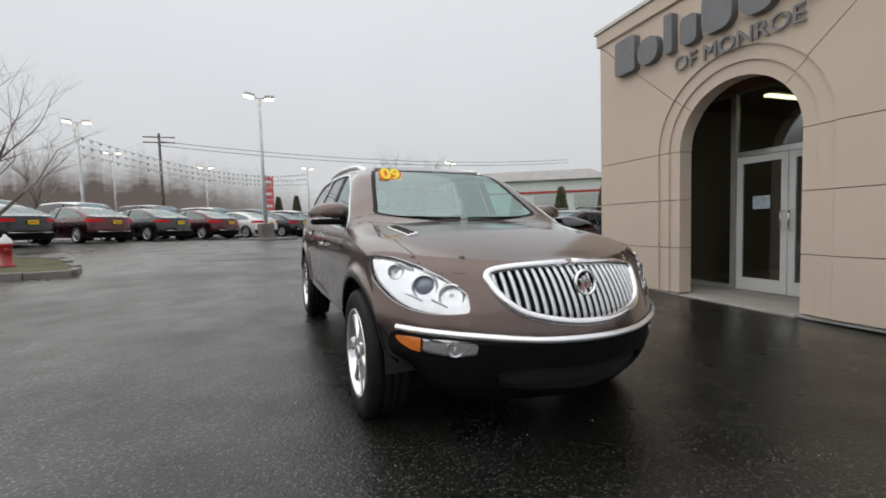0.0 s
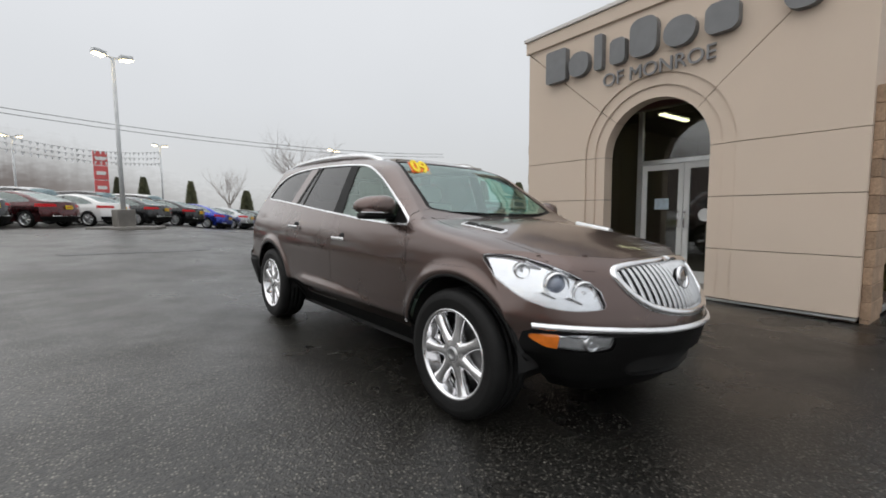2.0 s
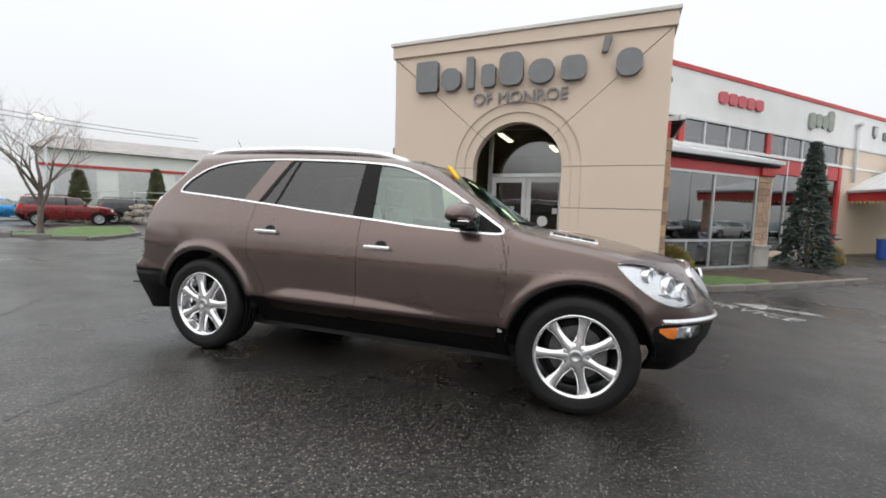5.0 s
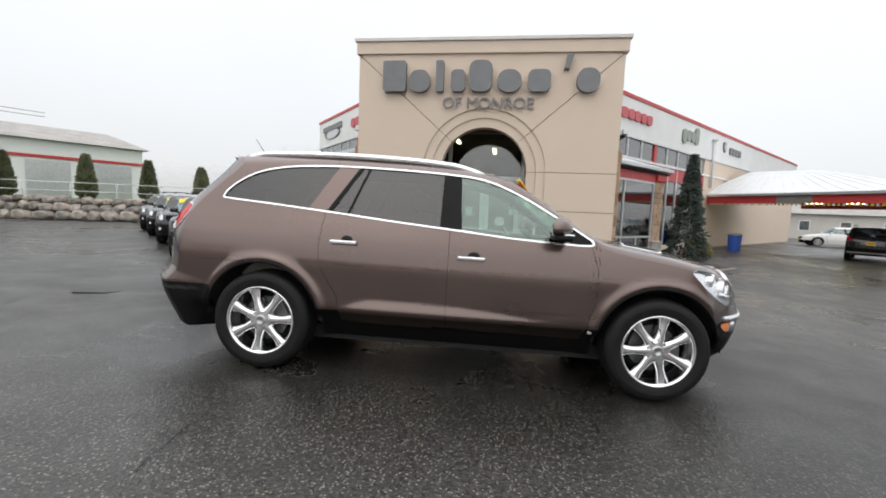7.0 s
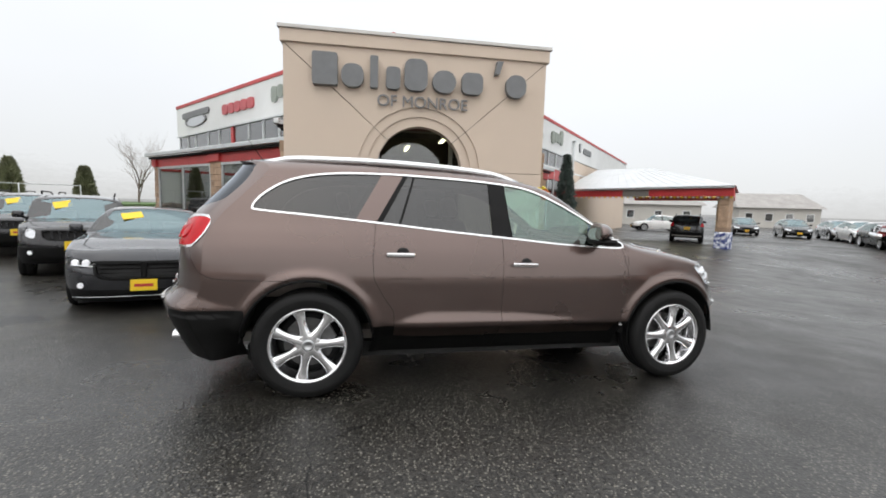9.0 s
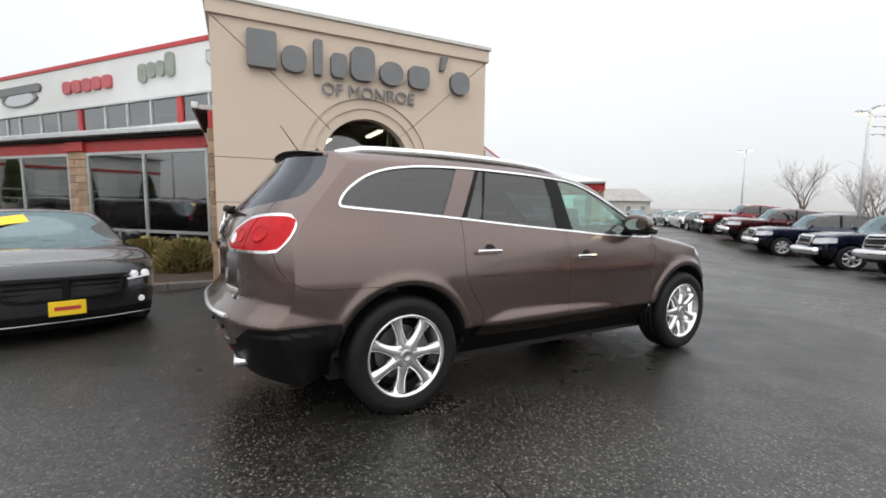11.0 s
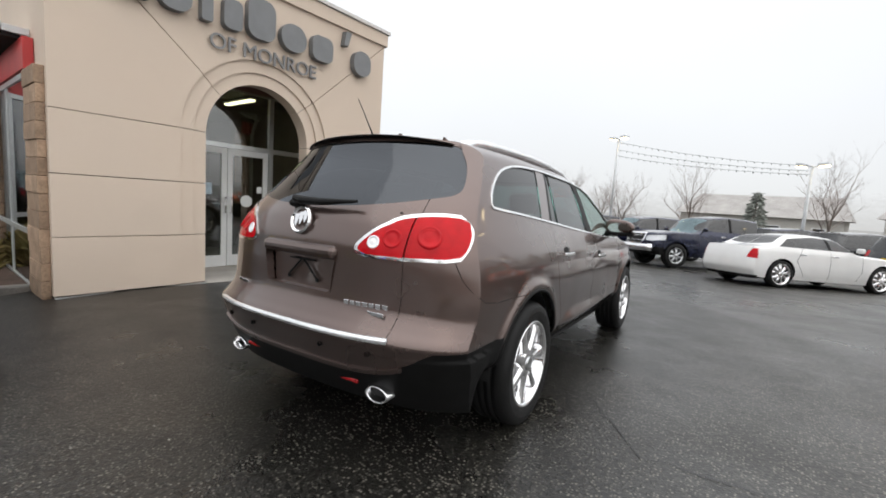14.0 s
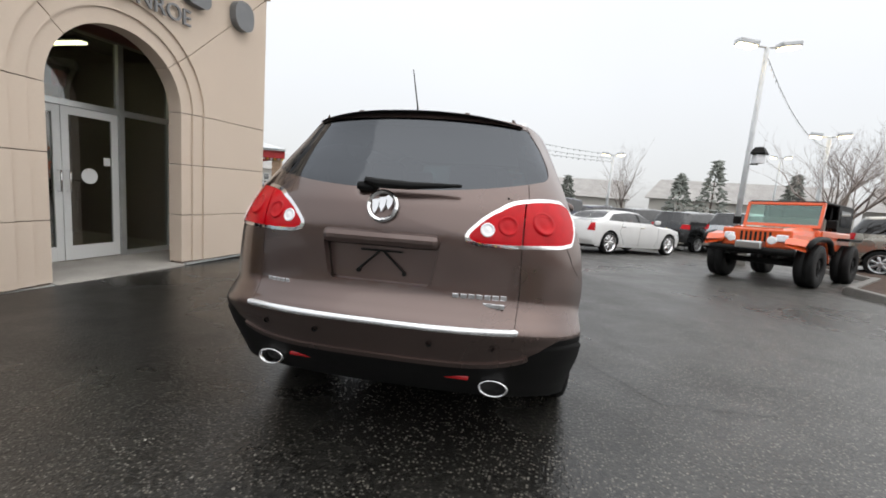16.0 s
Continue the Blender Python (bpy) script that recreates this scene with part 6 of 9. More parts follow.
    for line, axes, where in (
            ([(0.985, 1.13), (1.035, 0.95), (1.035, 0.70), (0.985, 0.50), (0.97, 0.40)], XZ, side),
            ([(-0.073, 1.19), (-0.070, 0.41)], XZ, side),
            ([(-1.055, 1.27), (-1.075, 1.0), (-1.065, 0.86), (-1.0, 0.74), (-0.915, 0.62), (-0.90, 0.41)], XZ, side),
            ([(0.655, 1.385), (0.668, 1.27), (0.655, 1.05), (0.66, 0.85), (0.650, 0.640)], YZ, lambda m: m[:, 0] < -1.9),
            ([(1.19, 0.0), (1.16, 0.45), (1.07, 0.76), (1.30, 0.795), (1.52, 0.782)], XY, lambda m: (m[:, 2] > 0.9) & (m[:, 0] > 0.9)),
            ([(1.90, 0.60), (2.02, 0.60)], XZ, side),
            ([(-1.86, 0.845), (-2.02, 0.842), (-2.14, 0.858), (-2.22, 0.90), (-2.27, 0.97), (-2.29, 1.05)], XZ, side)):
        gp, sk = seam(sk, line, axes, where)
        gaps.append(gp)
    for gp in gaps:
        for s in (1, -1):
            gp.side(s).pushed(-0.007).to("panel_gap", M_SEAM, car)
    # doors, hood, tailgate as panels of their own
    fd = np.array([(-0.072, 1.35), (-0.072, 0.40), (0.97, 0.40), (0.985, 0.50), (1.035, 0.70), (1.035, 0.95), (0.985, 1.13), (0.95, 1.35)])
    rd = np.array([(-0.072, 1.35), (-0.072, 0.40), (-0.90, 0.41), (-0.915, 0.62), (-1.0, 0.74), (-1.065, 0.86), (-1.075, 1.0), (-1.055, 1.27), (-1.05, 1.35)])
    for nm, poly in (("front_door", fd), ("rear_door", rd)):
        d, sk = region(sk, poly, XZ, lambda m: (np.abs(m[:, 1]) > 0.55) & (m[:, 2] < 1.36))
        for s in (1, -1):
            d.side(s).to(nm, M_BROWN, car, "", 0.012)
    hood = np.array([(1.19, 0.0), (1.16, 0.45), (1.07, 0.76), (1.30, 0.795), (1.75, 0.745), (1.9, 0.70), (2.6, 0.5), (2.6, -0.01), (1.19, -0.01)])
    tail = np.array([(0.0, 0.655), (0.645, 0.665), (0.66, 0.85), (0.655, 1.05), (0.668, 1.27), (0.655, 1.38), (0.66, 1.70), (0.0, 1.72), (-0.1, 1.2)])
    h, sk = region(sk, hood, XY, lambda m: (m[:, 2] > 0.885) & (m[:, 0] > 1.0))
    h.to("hood", M_BROWNWET, car, "", 0.012)
    g, sk = region(sk, tail, YZ, lambda m: m[:, 0] < -2.06)
    g.to("tailgate", M_BROWN, car, "", 0.012)
    # the sills' black also stands in for shade on the tucked-under paint
    rock, sk = sk.cut(lambda v: np.maximum(v[:, 2] - 0.508, np.abs(v[:, 0]) - 1.30), lambda m: np.abs(m[:, 1]) > 0.5)
    for s in (1, -1):
        rock.side(s).to("rocker_panel", M_BLACKPLASTIC, car, "black sill panel", 0.01)
    sk.to("body_shell", M_BROWN, car, "", 0.015)
    housings(car, ax, 0.395, 0.452)
    box("floor_pan", -1.95, 1.75, -0.72, 0.72, 0.215, 0.33, M_DARK, car)
    # wheel arch lips
    for a in ax:
        for s in (1, -1):
            pts = [(a + 0.454 * math.cos(k), s * (float(HERO["plan"](a + 0.454 * math.cos(k)) * HERO_SIDE(0.395 + 0.454 * math.sin(k))) + 0.012), 0.395 + 0.454 * math.sin(k)) for k in np.linspace(0.12, math.pi - 0.12, 25)]
            tube("arch_lip", pts, 0.011, M_BLACKPLASTIC, car, 6)
    # door handles, mirrors, roof rails, spoiler, wipers, antenna, hood vents
    for x, z in ((-0.877, 1.038), (0.10, 0.978)):
        for s in (1, -1):
            yb = float(HERO["plan"](x) * HERO["side"](z))
            bm = bmesh.new()
            add_box(bm, x - 0.105, x + 0.105, 0.018, 0.042, z - 0.016, z + 0.016, 0.010)
            add_box(bm, x - 0.10, x - 0.075, -0.01, 0.02, z - 0.012, z + 0.012)
            add_box(bm, x + 0.075, x + 0.10, -0.01, 0.02, z - 0.012, z + 0.012)
            o = part("door_handle", bm, M_CHROME, car, "chrome door handle")
            o.matrix_local = Matrix.Diagonal((1, s, 1, 1)) @ Matrix.Translation((0, yb - 0.004, 0))
            bm = bmesh.new()
            add_lathe(bm, [(0.0005, 0.012), (0.035, 0.010), (0.042, 0.002), (0.046, -0.01)], 20)
            c = part("handle_cup", bm, M_DARK, car)
            c.matrix_local = Matrix.Translation((x + 0.02, s * (yb - 0.007), z + 0.016)) @ Matrix.Diagonal((1.1, s, 0.8, 1))
    for s in (1, -1):
        m = new("mirror")
        m.parent = car
        m.matrix_local = pose(0.70, s * 1.01, 1.222) @ Matrix.Diagonal((1.18, s * 1.18, 1.1, 1))
        bm = bmesh.new()
        bmesh.ops.create_uvsphere(bm, u_segments=26, v_segments=18, radius=1)
        for v in bm.verts:
            x, y, z = v.co
            x = math.copysign(abs(x) ** 0.8, x)
            y = math.copysign(abs(y) ** 0.75, y)
            z = math.copysign(abs(z) ** 0.8, z)
            v.co = ((0.085 * x if x > 0 else 0.03 * x) - 0.05 * (y if y > 0 else 0) + 0.02, 0.125 * y, (0.078 if z > 0 else 0.05) * z * (1 - 0.18 * y) + 0.012)
        part("shell", bm, M_BROWN, m, "", True)
        bm = bmesh.new()
        add_box(bm, -0.02, 0.085, -0.10, 0.115, -0.062, -0.022, 0.018)
        part("lower_cover", bm, M_BLACKPLASTIC, m, "", True)
        bm = bmesh.new()
        add_lathe(bm, [(0.0005, 0.0), (0.07, 0.0)], 22)
        o = part("mirror_glass", bm, M_CHROME, m)
        o.matrix_local = pose(-0.013, 0, 0.012, 0, 0, 90) @ Matrix.Diagonal((1.4, 1, 0.7, 1))
        box("indicator", 0.03, 0.092, -0.06, 0.112, -0.026, -0.014, M_CHROME, m, 0.005, label="chrome strip on the mirror")
        tube("stalk", [(0.0, -0.09, -0.05), (0.02, -0.15, -0.075), (0.05, -0.20, -0.09)], [0.035, 0.03, 0.032], M_BLACKPLASTIC, m, 8)
        # roof rail
        pts = [(x, s * (0.585 + 0.03 * math.sin((x + 1.9) / 2.2 * math.pi)), float(HERO["top"](x)) - 0.056 + 0.032 * min(1, (x + 1.86) / 0.18, (0.16 - x) / 0.22)) for x in np.linspace(-1.86, 0.16, 26)]
        tube("roof_rail", pts, 0.026, M_TRIM, car, 10, label="satin silver roof rail")
        # hood vent
        bm = bmesh.new()
        add_box(bm, -0.165, 0.165, -0.034, 0.034, -0.03, 0.006, 0.005)
        v = part("hood_vent", bm, M_TRIM, car, "chrome hood vent")
        slope = math.degrees(math.atan2(hero_z(1.32, 0.66) - hero_z(1.56, 0.66), 0.24))
        lean = math.degrees(math.atan2(hero_z(1.44, 0.62) - hero_z(1.44, 0.70), 0.08)) + 9
        v.matrix_local = pose(1.44, s * 0.66, hero_z(1.44, 0.66) + 0.008, 0, 0, s * -7) @ pose(0, 0, 0, s * -lean, slope, 0)
        for k in (-1, 0, 1):
            box("vent_slot", -0.043, 0.043, -0.022, 0.022, 0.004, 0.0095, M_DARK, v, m=pose(k * 0.098, 0, 0))
    bm = bmesh.new()
    rows = []
    for y in np.linspace(-0.60, 0.60, 31):
        k = abs(y) / 0.60
        d = hero_z(-2.03, y) + 0.004 - 0.010 * k ** 4
        xe = hero_x(y, d - 0.02, -1) - 0.026 * (1 - k ** 3) - 0.005
        th = 0.014 * (1 - 0.6 * k ** 4)
        rows.append([(xe + 0.14, y, d - 0.004), (xe + 0.06, y, d + 0.002), (xe + 0.008, y, d - 0.004), (xe, y, d - th * 0.6), (xe + 0.010, y, d - th), (xe + 0.06, y, d - th + 0.002)])
    vs = [[bm.verts.new(p) for p in r] for r in rows]
    for p, q in zip(vs, vs[1:]):
        for j in range(5):
            bm.faces.new((p[j], p[j + 1], q[j + 1], q[j]))
    bm.faces.new(vs[0])
    bm.faces.new(vs[-1][::-1])
    part("roof_spoiler", bm, M_BLACKPLASTIC, car, smooth=True)
    tube("antenna", [(-1.93, 0.0, 1.70), (-1.99, 0.0, 1.78), (-2.10, 0.0, 1.93)], [0.008, 0.004, 0.0025], M_BLACKPLASTIC, car, 6)
    bm = bmesh.new()
    add_box(bm, -2.462, -2.40, 0.05, 0.15, 1.268, 1.312, 0.018)
    add_tube(bm, [(-2.456, 0.10, 1.318), (-2.464, 0.03, 1.306), (-2.460, -0.12, 1.303), (-2.440, -0.36, 1.315)], [0.018, 0.024, 0.020, 0.008], 10)
    part("rear_wiper", bm, M_BLACKPLASTIC, car)
    for y0, y1 in ((0.55, -0.02), (-0.08, -0.58)):
        pts = [(1.10 - 0.14 * (abs(y) / 0.66) ** 2, y, float(HERO["top"](1.10 - 0.14 * (abs(y) / 0.66) ** 2 + 0.16 * (y / 0.8) ** 2)) + 0.012) for y in np.linspace(y0, y1, 8)]
        tube("wiper_blade", pts, 0.009, M_BLACKPLASTIC, car, 6)
    # rear badge and name bars
    bm = bmesh.new()
    add_lathe(bm, [(0.052, 0.0), (0.066, 0.0), (0.070, -0.012), (0.062, -0.02), (0.052, -0.012)], 32, closed=True)
    for k in (-1, 0, 1):
        q = [bm.verts.new((k * 0.030 + x, y_, 0.014 - 0.010 * k + z)) for y_ in (-0.012, 0.002) for x, z in ((-0.016, 0.026), (0.016, 0.020), (0.012, -0.020), (0.002, -0.040), (-0.012, -0.014))]
        bm.faces.new(q[:5])
        bm.faces.new(q[5:][::-1])
        for i in range(5):
            bm.faces.new((q[i], q[i + 5], q[(i + 1) % 5 + 5], q[(i + 1) % 5]))
    o = part("rear_badge", bm, M_CHROME, car, "round chrome badge")
    o.matrix_local = pose(-2.478, 0, 1.20, 0, 0, 0) @ pose(0, 0, 0, 0, 13, 0) @ Matrix.Scale(1.12, 4) @ pose(0, 0, 0, 0, 0, 90) @ Matrix.Diagonal((1, -1, 1, 1))
    for y0, n, wdt, z, hh in ((0.60, 5, 0.022, 0.80, 0.018), (-0.36, 7, 0.030, 0.818, 0.022), (-0.50, 1, 0.10, 0.782, 0.020)):
        for i in range(n):
            ya = y0 - i * (wdt + 0.006) if n > 1 else y0
            xx = hero_x(ya - wdt / 2, z, -1)
            box("badge_bar", xx - 0.010, xx + 0.004, ya - wdt, ya, z - hh / 2, z + hh / 2, M_CHROME, car, 0.002)
    # windscreen sticker: two lit-yellow figures on orange
    st = new("price_sticker", None)
    st.parent = car
    m_or = shader("orange_sticker", (0.85, 0.16, 0.02), 0.5, vary=0.06)
    st.matrix_local = Matrix(((0, -0.62, 0.79, 0.497), (1, 0.0, 0.05, -0.455), (0, 0.785, 0.62, 1.566), (0, 0, 0, 1)))
    box("backing", -0.10, 0.10, -0.055, 0.055, -0.002, 0.0, m_or, st)
    tx = text_mesh("figures", "09", 0.17, 0.006, shader("yellow_figures", (0.95, 0.72, 0.03), 0.5), "yellow figures", 0.035)
    tx.parent = st
    tx.location = (0, -0.042, 0.006)
    # cabin
    for x, yy in ((0.05, 0.38), (0.05, -0.38), (-0.85, 0.38), (-0.85, -0.38), (-1.65, 0.36), (-1.65, -0.36)):
        sh = -0.06 if x < -1.2 else 0.0
        bm = bmesh.new()
        add_box(bm, x - 0.25, x + 0.25, yy - 0.26, yy + 0.26, 0.66, 0.80, 0.05)
        add_box(bm, -0.07, 0.07, -0.25, 0.25, 0.0, 0.58 + sh, 0.06, pose(x - 0.27, yy, 0.74, 0, -14, 0))
        add_box(bm, -0.05, 0.05, -0.13, 0.13, 0.60 + sh, 0.78 + sh, 0.045, pose(x - 0.27, yy, 0.74, 0, -14, 0))
        part("seat", bm, M_SEAT, car, "grey-beige leather seat")
    bm = bmesh.new()
    add_box(bm, 0.62, 1.04, -0.74, 0.74, 0.72, 1.08, 0.06)
    part("dashboard", bm, M_DASH, car)
    bm = bmesh.new()
    ring = [(0.19 * math.cos(k), 0.19 * math.sin(k), 0) for k in np.linspace(0, 2 * math.pi, 25)]
    add_tube(bm, ring, 0.015, 8)
    add_box(bm, -0.17, 0.17, -0.025, 0.025, -0.02, 0.02)
    o = part("steering_wheel", bm, M_DASH, car)
    o.matrix_local = pose(0.50, 0.38, 1.02, 0, 65, 0)
    box("cabin_floor", -2.0, 0.9, -0.70, 0.70, 0.35, 0.42, M_DASH, car)
    for s in (1, -1):
        box("door_card", -1.05, 0.95, s * 0.83 - 0.03, s * 0.83 + 0.03, 0.60, 1.08, M_SEAT, car)
    box("paper_card", -0.10, 0.10, -0.14, 0.14, 0.0, 0.003, M_WHITE, car, label="white paper sheet on the dashboard", m=pose(0.86, -0.42, 1.09, 0, 12, 8))
    box("headliner", -2.0, 0.25, -0.52, 0.52, 1.645, 1.66, M_SEAT, car)
    # side marker badge on the fender
    for s in (1, -1):
        box("fender_badge", 1.0, 1.03, s * 0.945 - 0.004, s * 0.945 + 0.004, 0.47, 0.50, M_CHROME, car)
    add_wheels(car, chrome_wheel_meshes(0.385, 0.255, 0.260), ax, 0.858, zc, (0, 3, 12, 29))
    return car


build_hero()


# ---------------------------------------------------------------- parked vehicles
def coloured(name, rgb):
    return paint(name, rgb, 0.08)


P_BLACK, P_DGREY, P_RED, P_DRED = coloured("black_paint", (0.009, 0.009, 0.011)), coloured("dark_grey_paint", (0.030, 0.031, 0.033)), coloured("red_paint", (0.19, 0.012, 0.015)), coloured("dark_red_paint", (0.070, 0.007, 0.009))
P_WHITE = shader("white_paint", (0.78, 0.78, 0.77), 0.3, 0.0, 1.0, vary=0.03, scale=3)
P_SILVER, P_BLUE, P_NAVY = coloured("silver_paint", (0.48, 0.49, 0.5)), coloured("blue_paint", (0.025, 0.05, 0.36)), coloured("navy_paint", (0.013, 0.017, 0.042))
P_ORANGE = shader("orange_paint", (0.75, 0.11, 0.02), 0.3, 0.0, 1.0, vary=0.06, scale=4)
P_CYAN, P_TAN = coloured("bright_blue_paint", (0.02, 0.25, 0.6)), coloured("pale_gold_paint", (0.4, 0.38, 0.33))


def sedan_shape(**k):
    """Outlines and proportions of a saloon car; keywords change them."""
    p = dict(front=2.36, rear=-2.42, axles=(1.43, -1.41), wheel=0.335, rim=0.235, wide=0.92, sill=0.24, nose=0.70, cowl=(1.02, 0.98), screen=(0.22, 1.43), roof=(-0.55, 1.46),
             back=(-1.15, 1.38), deck=(-1.86, 1.05), tail=(-2.40, 0.98), belt=0.95, tumble=0.66, sq=2.4, window=None, kind="saloon", rough=False)
    p.update(k)
    return p


def vehicle(name, p, col, m, label, category="car", group=""):
    """A parked car with cut glass, lamps, plates, mirrors and wheels."""
    car = empty(name, m, label, category, group)
    xf, xr, w = p["front"], p["rear"], p["wide"]
    cx, cz = p["cowl"]
    sx, sz = p["screen"]
    rx, rz = p["roof"]
    bx, bz = p["back"]
    dx, dz = p["deck"]
    tx, tz = p["tail"]
    van = p["kind"] in ("wagon", "pickup_cab")
    tops = [(xr - 0.3, tz - 0.03), (tx, tz), (dx, dz), (bx, bz), (rx, rz), (sx, sz), (cx, cz), ((cx + xf) / 2, (cz + p["nose"]) / 2 + 0.05), (xf - 0.15, p["nose"] + 0.03), (xf + 0.3, p["nose"])]
    z1 = rz + 0.05
    hz = 0.55
    spec = {
        "top": curve(tops),
        "bottom": curve([(xr - 0.2, p["sill"] + 0.08), (p["axles"][1] - 0.3, p["sill"]), (p["axles"][0] + 0.3, p["sill"] - 0.02), (xf + 0.2, p["sill"])]),
        "plan": curve([(xr - 0.2, w * 0.92), (xr + 0.5, w * 0.985), (-0.3, w), (1.0, w), (xf - 0.6, w * 0.97), (xf + 0.1, w * 0.88)]),
        "side": curve([(0.15, 0.9), (0.3, 0.95), (0.45, 0.985), (0.62, 1.0), (p["belt"] - 0.1, 0.985), (p["belt"], 0.955), ((p["belt"] + rz) / 2, (0.955 + p["tumble"]) / 2 + 0.02), (rz, p["tumble"]), (rz + 0.2, p["tumble"] - 0.06)]),
        "front": curve([(-1.0, xf - 0.12), (-0.6, xf - 0.02), (0.0, xf), (0.6, xf - 0.05), (0.9, xf - 0.10), (1.0, xf - 0.16)]),
        "rear": curve([(-1.0, xr + 0.10), (-0.5, xr), (0.0, xr + 0.02), (0.3 if van else 0.5, xr + (0.08 if van else 0.06)), (1.0, xr + (p.get("slope", 0.45) if van else 0.12))]),
        "fplan": lambda b: 0.26 * b ** p["sq"] + 0.08 * b ** 12,
        "rplan": lambda b: p.get("round_tail", 0.16) * b ** (p["sq"] + 0.6) + 0.07 * b ** 12,
        "crown": curve([(-9, 0.04), (9, 0.04)]), "sweep": 0.12, "rb": p.get("edge", 0.15), "rc": p.get("edge", 0.15) * 0.8,
    }
    ax, zc = p["axles"], p["wheel"]
    sk = body_skin(spec, 96, 18, 34)
    sk = arch_cut(sk, ax, zc, zc + 0.055)
    # side glass
    belt = p["belt"]
    win = p["window"] or [(bx - 0.42, belt + 0.06), (bx - 0.1, bz - 0.10), (rx, rz - 0.075), (sx, sz - 0.075), (sx + 0.35, sz - 0.24), (cx - 0.18, belt + 0.03)]
    poly = np.array(win)
    hi = lambda q: (np.abs(q[:, 1]) > w * 0.5) & (q[:, 2] > belt - 0.05)
    gl, sk = region(sk, poly, XZ, hi)
    xm = p.get("post", -0.12)
    for x0 in ((xm,) if not p.get("posts") else p["posts"]):
        post, gl = gl.cut(lambda v: np.abs(v[:, 0] - x0) - 0.045)
        for s in (1, -1):
            post.side(s).pushed(0.001).to("pillar", M_BLACKPLASTIC, car)
    for s in (1, -1):
        gl.side(s).pushed(-0.004).to("side_glass", p.get("glass", M_TINTED), car)
    # windscreen
    wt, wb = w * p["tumble"] * 0.90, w * 0.80
    scr = np.array([(cx - 0.03, 0), (cx - 0.08, wb * 0.7), (cx - 0.17, wb), (sx + 0.03, wt), (sx + 0.07, 0)])
    fr_, sk = region(sk, scr, XY, lambda q: (q[:, 2] > belt - 0.1) & (q[:, 0] > sx - 0.3))
    fr_.pushed(-0.004).to("windscreen", M_CARGLASS, car)
    if van:
        zr0, zr1 = belt + 0.06, rz - 0.09
        rg = np.array([(0, zr0), (w * 0.74, zr0 + 0.02), (w * p["tumble"] * 0.86, zr1), (0, zr1 + 0.01)])
        rr, sk = region(sk, rg, YZ, lambda q: q[:, 0] < xr + 0.75)
    else:
        rg = np.array([(bx - 0.02, 0), (bx, wt), (dx + 0.16, wb * 0.93), (dx + 0.05, 0)])
        rr, sk = region(sk, rg, XY, lambda q: (q[:, 2] > belt) & (q[:, 0] < bx + 0.2))
    rr.pushed(-0.004).to("rear_glass", p.get("glass", M_TINTED), car)
    # lamps
    hy0, hy1, hz0, hz1 = p.get("headlamp", (w * 0.55, w * 0.97, 0.60, 0.74))
    hp = loop2d([(hy0, hz0 + 0.02), (hy0, hz1 - 0.03), ((hy0 + hy1) / 2, hz1), (hy1, hz1 + 0.02), (hy1 + 0.05, hz0 + 0.06), ((hy0 + hy1) / 2, hz0)], 4)
    h, sk = region(sk, hp, YZ, lambda q: q[:, 0] > xf - 0.62)
    for s in (1, -1):
        h.side(s).pushed(0.003).to("headlight", M_LENS, car, "clear headlight")
        h.side(s).pushed(-0.03).to("headlight_bowl", p.get("lamp_mat", M_LAMPIN), car)
        hc = h.side(s).v.mean(0) if len(h.side(s).v) else np.array([xf - 0.2, s * hy0, hz0])
        bm = bmesh.new()
        add_lathe(bm, [(0.062, -0.03), (0.06, 0.0), (0.045, 0.008), (0.0005, 0.012)], 16)
        o = part("lamp_unit", bm, M_LAMPIN if p.get("twin") else M_SATIN, car, smooth=True)
        o.matrix_local = pose(hc[0] - 0.035, hc[1] - s * 0.02, hc[2], 0, 0, -90 + s * 15)
        if p.get("twin"):
            # a second unit beside the first, and a bright strip along the lower edge
            b_ = lambda y: xf - 0.03 - 0.26 * (abs(y) / w) ** p["sq"]
            at = lambda y: pose(b_(y) - 0.03, s * y, (hz0 + hz1) / 2 + 0.012, 0, 0, -90 + s * 14) @ Matrix.Scale(0.72, 4)
            o2 = new("lamp_unit", o.data)
            o2.parent = car
            o.matrix_local, o2.matrix_local = at(hy0 + 0.10), at(hy0 + 0.22)
            tube("lamp_strip", [(b_(y) - 0.006, s * y, hz0 + 0.020 + 0.03 * (y - hy0) / (hy1 - hy0)) for y in np.linspace(hy0 + 0.02, hy1 - 0.10, 6)], 0.010, M_LAMPIN, car, 6)
    ty0, ty1, tz0, tz1 = p.get("taillamp", (w * 0.52, w * 1.0, 0.80, 0.95))
    tp = np.array([(ty0, tz0 + 0.02), (ty0 + 0.05, tz1), (ty1 + 0.05, tz1), (ty1 + 0.05, tz0)])
    tl, sk = region(sk, tp, YZ, lambda q: q[:, 0] < xr + 0.32 + (0.28 if p.get("round_tail") else 0))
    for s in (1, -1):
        tl.side(s).pushed(0.003).to("tail_lamp", M_RED, car, "red tail lamp", 0.01)
    # grille and lower opening
    gy, gz0, gz1 = p.get("grille", (w * 0.42, 0.50, 0.68))
    gp = loop2d([(0, gz1), (gy * 0.9, gz1), (gy, gz1 - 0.04), (gy * 0.86, gz0 + 0.02), (0, gz0), (-gy * 0.86, gz0 + 0.02), (-gy, gz1 - 0.04), (-gy * 0.9, gz1)], 4)
    g1, sk = sk.cut(lambda v: signed(gp, v[:, YZ]), lambda q: q[:, 0] > xf - 0.45)
